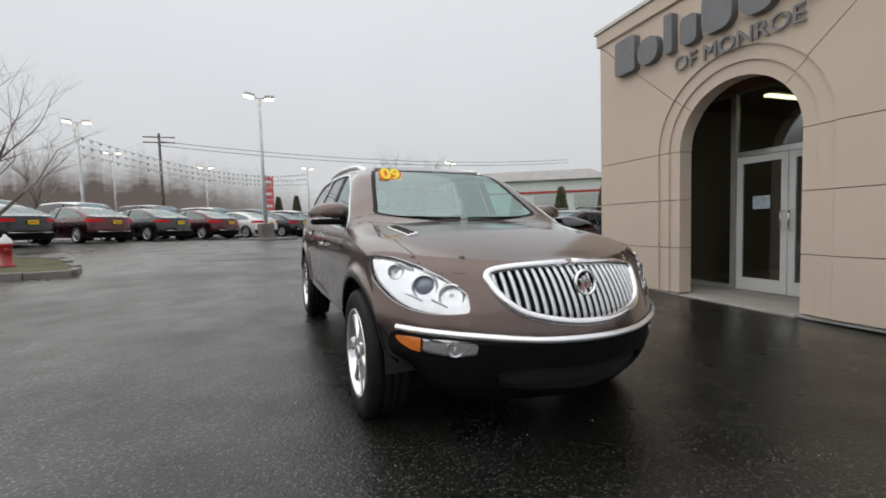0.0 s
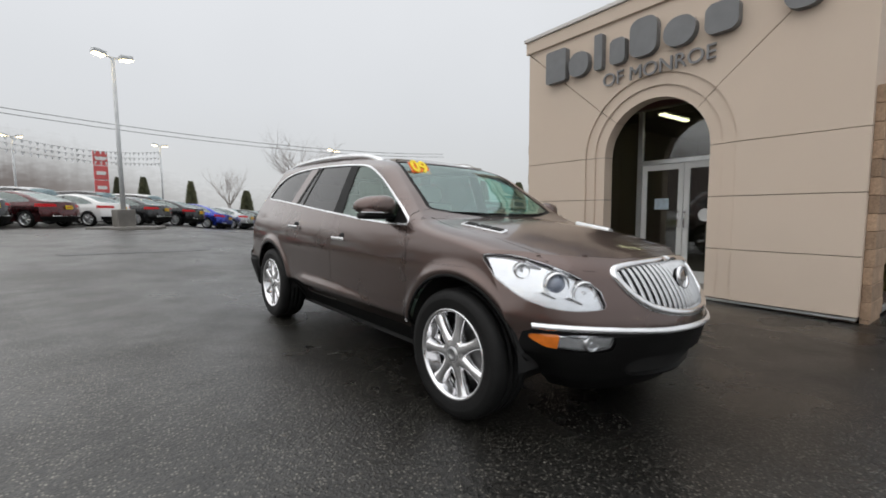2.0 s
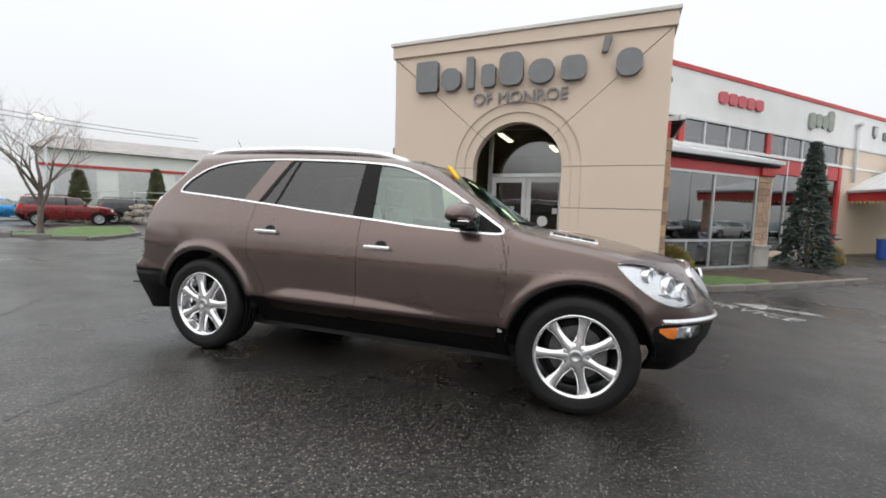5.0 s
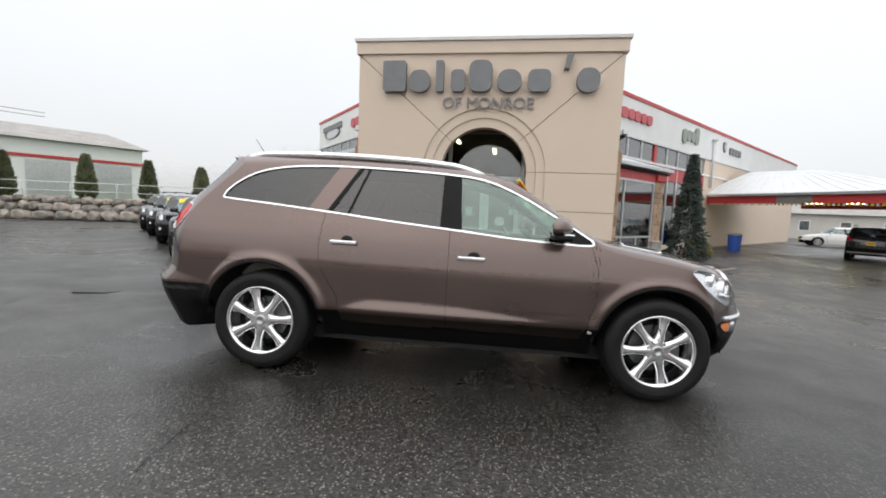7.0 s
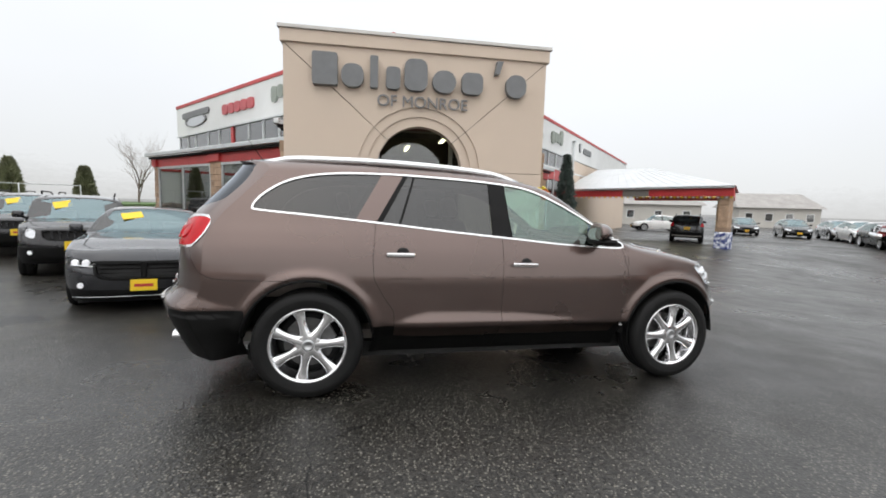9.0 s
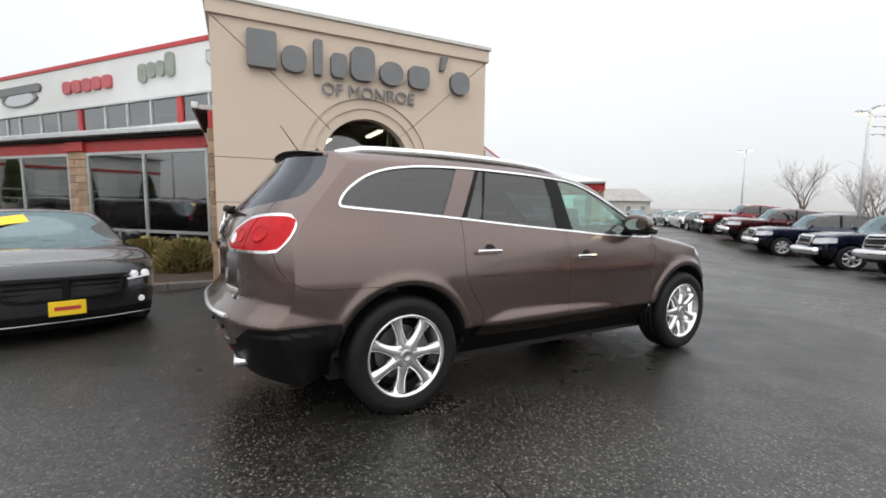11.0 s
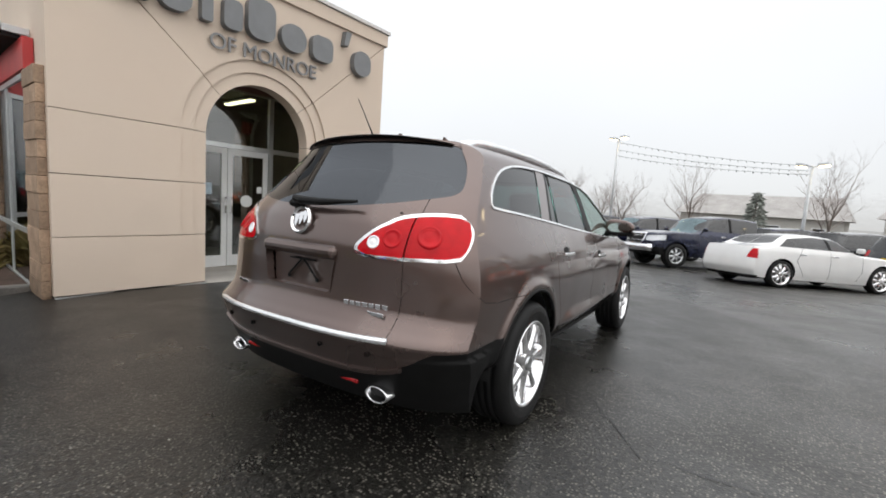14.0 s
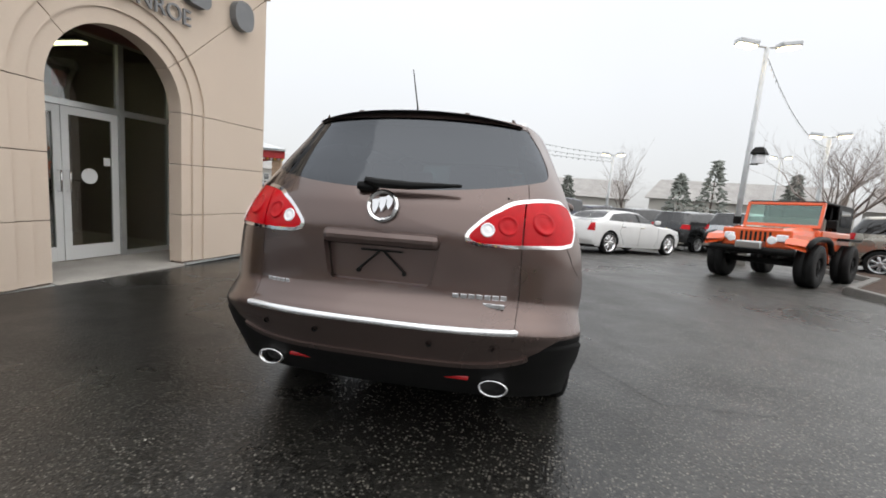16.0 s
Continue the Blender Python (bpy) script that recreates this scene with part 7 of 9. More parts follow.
    rim, core = g1.cut(lambda v: -(signed(gp, v[:, YZ]) + p.get("grille_edge", 0.02)))
    rim.pushed(0.006).to("grille_surround", p.get("grille_mat", M_BLACKPLASTIC), car, "", 0.02)
    core.pushed(-0.035).to("grille_back", M_DARK, car)
    for k in range(p.get("bars", 3)):
        if p.get("upright"):
            y = -gy * 0.8 + 1.6 * gy * (k + 0.5) / p["bars"]
            box("grille_bar", xf - 0.10 - 0.16 * (y / w) ** 2, xf - 0.045 - 0.16 * (y / w) ** 2, y - 0.02, y + 0.02, gz0 + 0.02, gz1 - 0.01, p.get("bar_mat", M_BLACKPLASTIC), car)
        else:
            z = gz0 + (gz1 - gz0) * (k + 0.7) / (p["bars"] + 0.4 if "bars" in p else 3.4)
            pts = [(xf - 0.05 - 0.26 * (abs(y) / w) ** p["sq"], y, z) for y in np.linspace(-gy * 0.86, gy * 0.86, 9)]
            tube("grille_bar", pts, 0.011, p.get("bar_mat", M_BLACKPLASTIC), car, 6)
    if p.get("cross"):
        # a broad upright and a crossbar over the grille, and a red-tinted name bar
        box("grille_upright", xf - 0.07, xf - 0.012, -0.035, 0.035, gz0 + 0.015, gz1 - 0.005, M_BLACKPLASTIC, car, 0.012)
        box("name_bar", xf - 0.13, xf - 0.085, gy * 0.52, gy * 0.72, (gz0 + gz1) / 2 - 0.018, (gz0 + gz1) / 2 + 0.018, M_REDDK, car, 0.004)
        pts = [(float(xf - 0.035 - 0.26 * (abs(y) / w) ** p["sq"]), y, p["sill"] + 0.075) for y in np.linspace(-w * 0.84, w * 0.84, 15)]
        tube("lip_strip", pts, 0.006, M_SATIN, car, 6)
    lowz = p.get("skirt", 0.40)
    low, sk = sk.cut(lambda v: v[:, 2] - lowz, lambda q: (q[:, 0] > xf - 0.55) | (q[:, 0] < xr + 0.4))
    low_f, low_r = low.cut(lambda v: -v[:, 0])
    for piece in (low_f, low_r):
        piece.to("bumper_skirt", M_BLACKPLASTIC, car, "", 0.02)
    if p.get("chrome_bumper"):
        for x_, s in ((xf, 1), (xr, -1)):
            pts = [(x_ + s * (0.05 - 0.22 * (abs(y) / w) ** 3), y, 0.62) for y in np.linspace(-w * 0.93, w * 0.93, 15)]
            bm = bmesh.new()
            add_tube(bm, pts, 0.125, 10)
            part("bumper", bm, M_CHROME, car, "chrome bumper", True)
    if p.get("tail_strip"):
        # bright strip low on the rear bumper
        pts = [(xr + 0.015 + p["round_tail"] * (abs(y) / w) ** (p["sq"] + 0.6), y, lowz + 0.015) for y in np.linspace(-w * 0.70, w * 0.70, 13)]
        tube("bumper_strip", pts, 0.016, M_TRIM, car, 6)
    if p.get("window_edge"):
        for s in (1, -1):
            pts = [(x, s * (float(spec["plan"](x) * spec["side"](z)) + 0.004), z) for x, z in win + win[:1]]
            tube("window_trim", pts, 0.010, M_TRIM, car, 5)
    hood_line = [(cx + 0.02, w * 0.78), (xf - 0.55, w * 0.76), (xf - 0.30, w * 0.62), (xf - 0.20, w * 0.30), (xf - 0.17, 0.0)]
    for s in (1, -1):
        gap_, rest = seam(sk.side(s), hood_line, XY, lambda q: q[:, 2] > p["nose"] - 0.14, 0.006)
        gap_.pushed(0.0015).to("panel_gap", M_SEAM, car)
    # fog lamps, plates, handles, mirrors
    for s in (1, -1):
        bm = bmesh.new()
        add_lathe(bm, [(0.038, -0.03), (0.038, 0.010), (0.028, 0.013), (0.0005, 0.010)], 14)
        o = part("fog_lamp", bm, M_LAMPIN, car)
        o.matrix_local = pose(xf - 0.045 - 0.26 * 0.74 ** p["sq"] - 0.08 * 0.74 ** 12, s * w * 0.74, p.get("fog", 0.40), 0, 0, -90 + s * 16)
        for hx in p.get("handles", (0.02, -0.95)):
            box("door_handle", hx - 0.1, hx + 0.1, s * (w * 0.985) - 0.02, s * (w * 0.985) + 0.022, belt - 0.13, belt - 0.10, p.get("handle_mat", col), car, 0.008)
        mi = new("mirror")
        mi.parent = car
        mi.matrix_local = pose(cx - 0.30, s * (w + 0.07), belt + 0.09)
        bm = bmesh.new()
        add_box(bm, -0.05, 0.06, -0.09, 0.09, -0.06, 0.075, 0.035)
        part("shell", bm, p.get("mirror_mat", col), mi, "", True)
        tube("stalk", [(0.0, -s * 0.06, -0.04), (0.02, -s * 0.13, -0.07)], 0.025, M_BLACKPLASTIC, mi, 6)
        # door gaps
        for line in p.get("gaps", ([(cx - 0.1, belt), (cx - 0.08, 0.55), (cx - 0.2, 0.32)], [(xm, belt), (xm, 0.30)], [(xm - 0.85, belt), (xm - 1.0, 0.75), (xm - 0.72, 0.32)])):
            gp_, rest = seam(sk.side(s), line, XZ, lambda q: np.abs(q[:, 1]) > w * 0.6, 0.005)
            gp_.pushed(0.0015).to("panel_gap", M_SEAM, car)
    if p.get("plate", True):
        pz = p.get("plate_z", 0.86)
        box("rear_plate", xr - 0.02, xr + 0.01, -0.155, 0.155, pz - 0.078, pz + 0.078, M_YELLOW, car, 0.004, label="yellow dealer plate")
        box("plate_bar", xr - 0.023, xr - 0.019, -0.11, 0.11, pz - 0.02, pz + 0.02, M_REDTRIM, car)
        fz = p.get("front_plate_z", 0.42)
        box("front_plate", xf - 0.012, xf + 0.02, -0.155, 0.155, fz - 0.078, fz + 0.078, M_YELLOW, car, 0.004, label="yellow dealer plate")
        box("plate_bar", xf + 0.02, xf + 0.024, -0.11, 0.11, fz - 0.02, fz + 0.02, M_REDTRIM, car)
    if p.get("sticker"):
        o = box("windscreen_sticker", -0.15, 0.15, -0.085, 0.085, -0.002, 0.002, M_YELLOW, car, label="yellow price sticker")
        t_ = 0.36
        px, pz_ = sx + (cx - sx) * t_, sz + (cz - sz) * t_
        pz_ = float(spec["top"](px + 0.12 * 0.15)) + 0.002
        slope = math.atan2(float(spec["top"](px - 0.04) - spec["top"](px + 0.08)), 0.12)
        o.matrix_local = Matrix.Translation((px, -0.3 * w, pz_)) @ Matrix(((0, -math.cos(slope), math.sin(slope), 0), (1, 0, 0, 0), (0, math.sin(slope), math.cos(slope), 0), (0, 0, 0, 1))) @ pose(0, 0, 0, 0, 0, 16)
    if p.get("rails"):
        for s in (1, -1):
            tube("roof_rail", [(bx + 0.1, s * w * p["tumble"] * 0.88, rz - 0.01), (bx + 0.25, s * w * p["tumble"] * 0.9, rz + 0.045), (sx - 0.35, s * w * p["tumble"] * 0.9, rz + 0.045), (sx - 0.2, s * w * p["tumble"] * 0.88, rz - 0.01)], 0.018, M_BLACKPLASTIC, car, 6)
    sk.to("body_shell", col, car, "", 0.012)
    # a dim cabin
    box("cabin_floor", bx - 0.5, cx, -w * 0.85, w * 0.85, p["sill"] + 0.08, p["sill"] + 0.14, M_DASH, car)
    for x_ in ((sx - 0.35, sx - 1.2) if p["kind"] != "pickup_cab" else (sx - 0.35,)):
        for s in (1, -1):
            bm = bmesh.new()
            add_box(bm, x_ - 0.24, x_ + 0.24, s * 0.36 - 0.24, s * 0.36 + 0.24, belt - 0.45, belt - 0.30, 0.04)
            add_box(bm, -0.06, 0.06, -0.23, 0.23, 0, 0.52, 0.05, pose(x_ - 0.25, s * 0.36, belt - 0.35, 0, -12, 0))
            part("seat", bm, M_DASH, car)
    bm = bmesh.new()
    add_box(bm, cx - 0.5, cx - 0.12, -w * 0.8, w * 0.8, belt - 0.4, belt - 0.02, 0.05)
    part("dashboard", bm, M_DASH, car)
    housings(car, ax, zc, zc + 0.055, w * 0.5, w * 0.93)
    box("floor_pan", xr + 0.25, xf - 0.3, -w * 0.8, w * 0.8, p["sill"] - 0.03, p["sill"] + 0.04, M_DARK, car)
    add_wheels(car, wheel_meshes(zc, p.get("tyre", 0.215), p["rim"], p.get("spokes", 7), p.get("rim_mat", M_SATIN), tread=30), ax, w - p.get("tyre", 0.215) / 2 - 0.01, zc)
    return car


def recolour(car, old, col):
    """Gives one copied car its own paint."""
    for o in car.children_recursive:
        if o.type == "MESH" and o.data.materials and o.data.materials[0] == old:
            o.material_slots[0].link = "OBJECT"
            o.material_slots[0].material = col


def facing(x, y, dx, dy):
    return on_ground(x, y, math.degrees(math.atan2(dy, dx)))


# the long row of saloons, tails to the lot
ROW0, STEP, AHEAD = Vector((-8.6, 18.9)), Vector((1.83, 1.88)), Vector((-0.788, 0.616))
row = (("black", P_BLACK), ("dark red", P_DRED), ("dark grey", P_DGREY), ("dark red", P_DRED), ("white", P_WHITE), ("grey", P_DGREY), ("black", P_BLACK), ("blue", P_BLUE), ("silver", P_SILVER),
       ("black", P_BLACK), ("navy", P_NAVY), ("black", P_BLACK))
proto = None
for i, (word, col) in enumerate(row):
    c = ROW0 + STEP * i + AHEAD * 2.42
    words = "%s saloon car parked in a row, tail to the lot" % word
    if proto is None:
        proto = vehicle("saloon_car", sedan_shape(deck=(-1.98, 1.10), tail=(-2.36, 1.05), back=(-0.95, 1.42), roof=(-0.30, 1.51), screen=(0.30, 1.47), tumble=0.67, belt=0.95, taillamp=(0.42, 0.93, 0.84, 0.965), plate_z=0.84, skirt=0.46, round_tail=0.30, tail_strip=True,
                        glass=M_ROWGLASS, window=[(-1.62, 1.04), (-1.42, 1.16), (-0.95, 1.335), (-0.30, 1.425), (0.30, 1.385), (0.62, 1.24), (0.86, 1.0), (-0.3, 0.985)]), P_BLACK, facing(c.x, c.y, *AHEAD), words, group="row of saloons")
    else:
        o = copy_thing(proto, facing(c.x, c.y, *AHEAD))
        o["label"] = words
        recolour(o, P_BLACK, col)

# saloons and vans of the second row, noses to the lot
proto2 = None
for i, (word, col) in enumerate((("navy", P_NAVY), ("silver", P_SILVER), ("white", P_WHITE), ("grey", P_DGREY), ("silver", P_SILVER), ("black", P_BLACK), ("white", P_WHITE))):
    c = ROW0 + STEP * (i * 1.45 - 0.6) + AHEAD * 7.9
    words = "%s wagon parked behind the row of saloons" % word
    if proto2 is None:
        proto2 = vehicle("wagon_car", sedan_shape(kind="wagon", front=2.3, rear=-2.3, wide=0.93, nose=0.86, cowl=(1.05, 1.10), screen=(0.35, 1.62), roof=(-0.6, 1.68), back=(-1.9, 1.62), deck=(-2.1, 1.56),
                         tail=(-2.3, 1.5), belt=1.08, tumble=0.74, wheel=0.35, sill=0.28, taillamp=(0.62, 0.95, 0.95, 1.25), slope=0.35, headlamp=(0.5, 0.9, 0.72, 0.86), grille=(0.42, 0.6, 0.8)),
                         P_NAVY, facing(c.x, c.y, *(-AHEAD)) @ Matrix.Scale(1.10, 4), words, group="second row of wagons")
    else:
        o = copy_thing(proto2, facing(c.x, c.y, *(-AHEAD)) @ Matrix.Scale(1.10, 4))
        o["label"] = words
        recolour(o, P_NAVY, col)

# the cars by the left wing
HEAD = Vector((-0.925, -0.38))
c = Vector((3.28, 8.36)) - HEAD * 2.40
vehicle("saloon_car", sedan_shape(front=2.48, rear=-2.55, axles=(1.52, -1.53), wheel=0.36, rim=0.25, wide=0.945, edge=0.09, nose=0.85, cowl=(0.85, 1.04), screen=(0.10, 1.45), roof=(-0.5, 1.48), belt=1.0, sq=3.6, sill=0.17,
        headlamp=(0.54, 0.90, 0.635, 0.745), lamp_mat=M_SEAM, twin=True, grille=(0.56, 0.47, 0.73), grille_edge=0.03, bars=4, fog=0.40, front_plate_z=0.40, sticker=True, skirt=0.34, rim_mat=M_CHROME, cross=True),
        coloured("gunmetal_paint", (0.034, 0.036, 0.041)), facing(c.x, c.y, *HEAD) @ Matrix.Scale(0.96, 4), "dark grey saloon with a yellow windscreen sticker by the showroom")
for k, (fx, fy, word, col, up) in enumerate(((6.3, 11.0, "black", P_BLACK, 0), (9.2, 14.0, "black", P_BLACK, 0), (11.3, 16.3, "black", P_BLACK, 0), (13.4, 18.6, "dark grey", P_DGREY, 0))):
    hd = Vector((-0.88, -0.475))
    c = Vector((fx, fy)) - hd * 2.15
    words = "%s boxy off-roader with round headlights and yellow plate" % word
    if k == 0:
        suv = vehicle("off_roader", sedan_shape(kind="wagon", front=2.15, rear=-2.2, axles=(1.3, -1.33), wide=0.88, nose=0.97, cowl=(1.0, 1.12), screen=(0.45, 1.58), roof=(-0.5, 1.64), back=(-1.9, 1.60), deck=(-2.05, 1.57),
                      tail=(-2.2, 1.5), belt=1.10, tumble=0.80, wheel=0.355, rim=0.22, sill=0.32, sq=3.6, headlamp=(0.575, 0.70, 0.79, 0.97), grille=(0.48, 0.74, 0.94), bars=7, upright=True, bar_mat=P_BLACK,
                      fog=0.52, front_plate_z=0.66, taillamp=(0.66, 0.9, 0.95, 1.25), slope=0.25, sticker=True, rails=True, skirt=0.62), P_BLACK, facing(c.x, c.y, *hd), words, group="off-roaders by the showroom")
    else:
        o = copy_thing(suv, facing(c.x, c.y, *hd))
        o["label"] = words
        recolour(o, P_BLACK, col)


# ---------------------------------------------------------------- pickups
def pickup(m, col, label):
    t = vehicle("pickup_truck", sedan_shape(kind="pickup_cab", front=2.95, rear=-1.35, axles=(1.95, -1.72), wheel=0.41, rim=0.25, wide=0.99, nose=1.12, cowl=(1.35, 1.26), screen=(0.72, 1.78), roof=(0.1, 1.86),
                back=(-1.05, 1.80), deck=(-1.2, 1.78), tail=(-1.35, 1.7), belt=1.25, tumble=0.78, sill=0.42, sq=3.4, headlamp=(0.58, 0.95, 0.86, 1.06), grille=(0.55, 0.74, 1.13), grille_edge=0.05, grille_mat=M_CHROME,
                bars=2, bar_mat=M_CHROME, chrome_bumper=True, taillamp=(3.0, 3.1, 3, 3.1), fog=0.55, front_plate_z=0.6, plate=False, skirt=0.66, slope=0.1, tyre=0.27, handles=(0.3, -0.6), handle_mat=M_CHROME,
                window=[(-1.12, 1.31), (-1.02, 1.72), (0.0, 1.79), (0.7, 1.72), (1.02, 1.50), (1.14, 1.31)], gaps=([(1.24, 1.25), (1.25, 0.55)], [(0.02, 1.25), (0.0, 0.5)], [(-1.05, 1.25), (-1.08, 0.5)]), posts=(0.02,)),
                col, m, label, "pickup truck", "row of pickups")
    # cargo bed
    for s in (1, -1):
        bm = bmesh.new()
        add_box(bm, -3.05, -1.40, s * 0.97 - 0.05, s * 0.97 + 0.03, 0.62, 1.30, 0.03)
        part("bed_side", bm, col, t)
    box("bed_front", -1.45, -1.38, -0.92, 0.92, 0.62, 1.30, col, t, 0.02)
    box("bed_gate", -3.06, -2.98, -0.92, 0.92, 0.62, 1.30, col, t, 0.02)
    box("bed_floor", -3.0, -1.42, -0.92, 0.92, 0.64, 0.70, M_BLACKPLASTIC, t)
    for s in (1, -1):
        box("tail_lamp", -3.075, -3.0, s * 0.9 - 0.07, s * 0.9 + 0.07, 0.86, 1.2, M_RED, t, 0.015, label="red tail lamp")
        bm = bmesh.new()
        n = 16
        for i in range(n):
            a0, a1 = math.pi * i / n, math.pi * (i + 1) / n
            q = [(-1.72 + r * math.cos(a), s * y, 0.41 + r * math.sin(a)) for a, r, y in ((a0, 0.47, 0.95), (a1, 0.47, 0.95), (a1, 0.55, 1.005), (a0, 0.55, 1.005))]
            bm.faces.new([bm.verts.new(p) for p in q])
            q = [(-1.72 + r * math.cos(a), s * y, 0.41 + r * math.sin(a)) for a, r, y in ((a0, 0.55, 1.005), (a1, 0.55, 1.005), (a1, 0.60, 0.97), (a0, 0.60, 0.97))]
            bm.faces.new([bm.verts.new(p) for p in q])
        bmesh.ops.remove_doubles(bm, verts=bm.verts, dist=0.001)
        part("wheel_arch", bm, col, t, "", True)
    return t


PH = Vector((0.72, 0.694))
left = Vector((-PH.y, PH.x))
tk = None
for wx, wy, word, col in ((1.75, -9.9, "navy blue", P_NAVY), (4.85, -13.1, "navy blue", P_NAVY), (8.7, -16.6, "navy blue", P_NAVY), (11.9, -19.6, "red", P_DRED), (15.2, -22.4, "red", P_RED)):
    c = Vector((wx, wy)) - PH * 1.95 - left * 0.86
    words = "%s pickup truck with chrome grille and bumper" % word
    if tk is None:
        tk = pickup(facing(c.x, c.y, *PH), P_NAVY, words)
        tk.scale = (1.1, 1.1, 1.12)
    else:
        o = copy_thing(tk, facing(c.x, c.y, *PH))
        o["label"] = words
        recolour(o, P_NAVY, col)
# white saloon
WH = Vector((-0.72, -0.694))
c = Vector((-1.73, -7.87))
vehicle("saloon_car", sedan_shape(front=2.47, rear=-2.57, axles=(1.52, -1.53), wheel=0.365, rim=0.27, wide=0.95, nose=0.86, cowl=(0.95, 1.05), screen=(0.15, 1.45), roof=(-0.5, 1.485), back=(-1.2, 1.42), deck=(-1.85, 1.12),
        tail=(-2.5, 1.07), belt=1.04, sq=3.0, taillamp=(0.76, 0.94, 0.74, 1.00), plate_z=0.78, skirt=0.3, rim_mat=M_CHROME, spokes=9, plate=False, handle_mat=M_CHROME), P_WHITE, facing(c.x, c.y, *WH),
        "white saloon car with chrome wheels", group="")
# wagons at the far side
for wx, wy, word, col, hx, hy in ((-5.2, -13.6, "dark grey", P_DGREY, -0.75, -0.66), (-7.0, -11.8, "silver", P_SILVER, -0.75, -0.66), (-9.6, -7.2, "pale gold", P_TAN, -0.8, 0.6), (-3.4, -16.2, "dark", P_BLACK, -0.75, -0.66),
                                 (-1.2, -18.6, "navy", P_NAVY, -0.75, -0.66)):
    o = copy_thing(proto2, facing(wx + hx * 1.2, wy + hy * 1.2, hx, hy))
    o["label"] = "%s wagon parked beyond the driving lane" % word
    o["group"] = "wagons beyond the lane"
    recolour(o, P_NAVY, col)
# cars far off past the canopy
for i, (x, y, word, col) in enumerate(((27.0, -28.5, "grey", P_DGREY), (24.5, -29.8, "silver", P_SILVER), (29.8, -26.6, "black", P_BLACK), (21.5, -27.8, "white", P_WHITE), (19.0, -26.4, "white", P_WHITE), (17.3, -24.2, "black", P_BLACK),
                                       (33.5, -21.0, "white", P_WHITE))):
    o = copy_thing(proto, facing(x, y, -0.8, 0.6) if i < 6 else facing(x, y, 0.3, 0.95))
    o["label"] = "%s saloon car far off beyond the canopy" % word
    o["group"] = "cars beyond the canopy"
    recolour(o, P_BLACK, col)
o = copy_thing(suv, facing(20.9, -13.9, 0.78, -0.63))
o["label"] = "dark grey off-roader under the drive-through canopy"
o["group"] = ""
recolour(o, P_BLACK, P_DGREY)
o = copy_thing(suv, facing(12.23, 31.9, 0.9, -0.437))
o["label"], o["group"] = "red off-roader parked beyond the tree island", ""
recolour(o, P_BLACK, P_RED)
o = copy_thing(suv, facing(16.3, 32.4, 0.9, -0.437))
o["label"], o["group"] = "black off-roader parked beyond the tree island", ""
o = copy_thing(proto, facing(12.6, 40.4, 0.93, -0.366))
o["label"], o["group"] = "bright blue saloon car at the end of the row", ""
recolour(o, P_BLACK, P_CYAN)


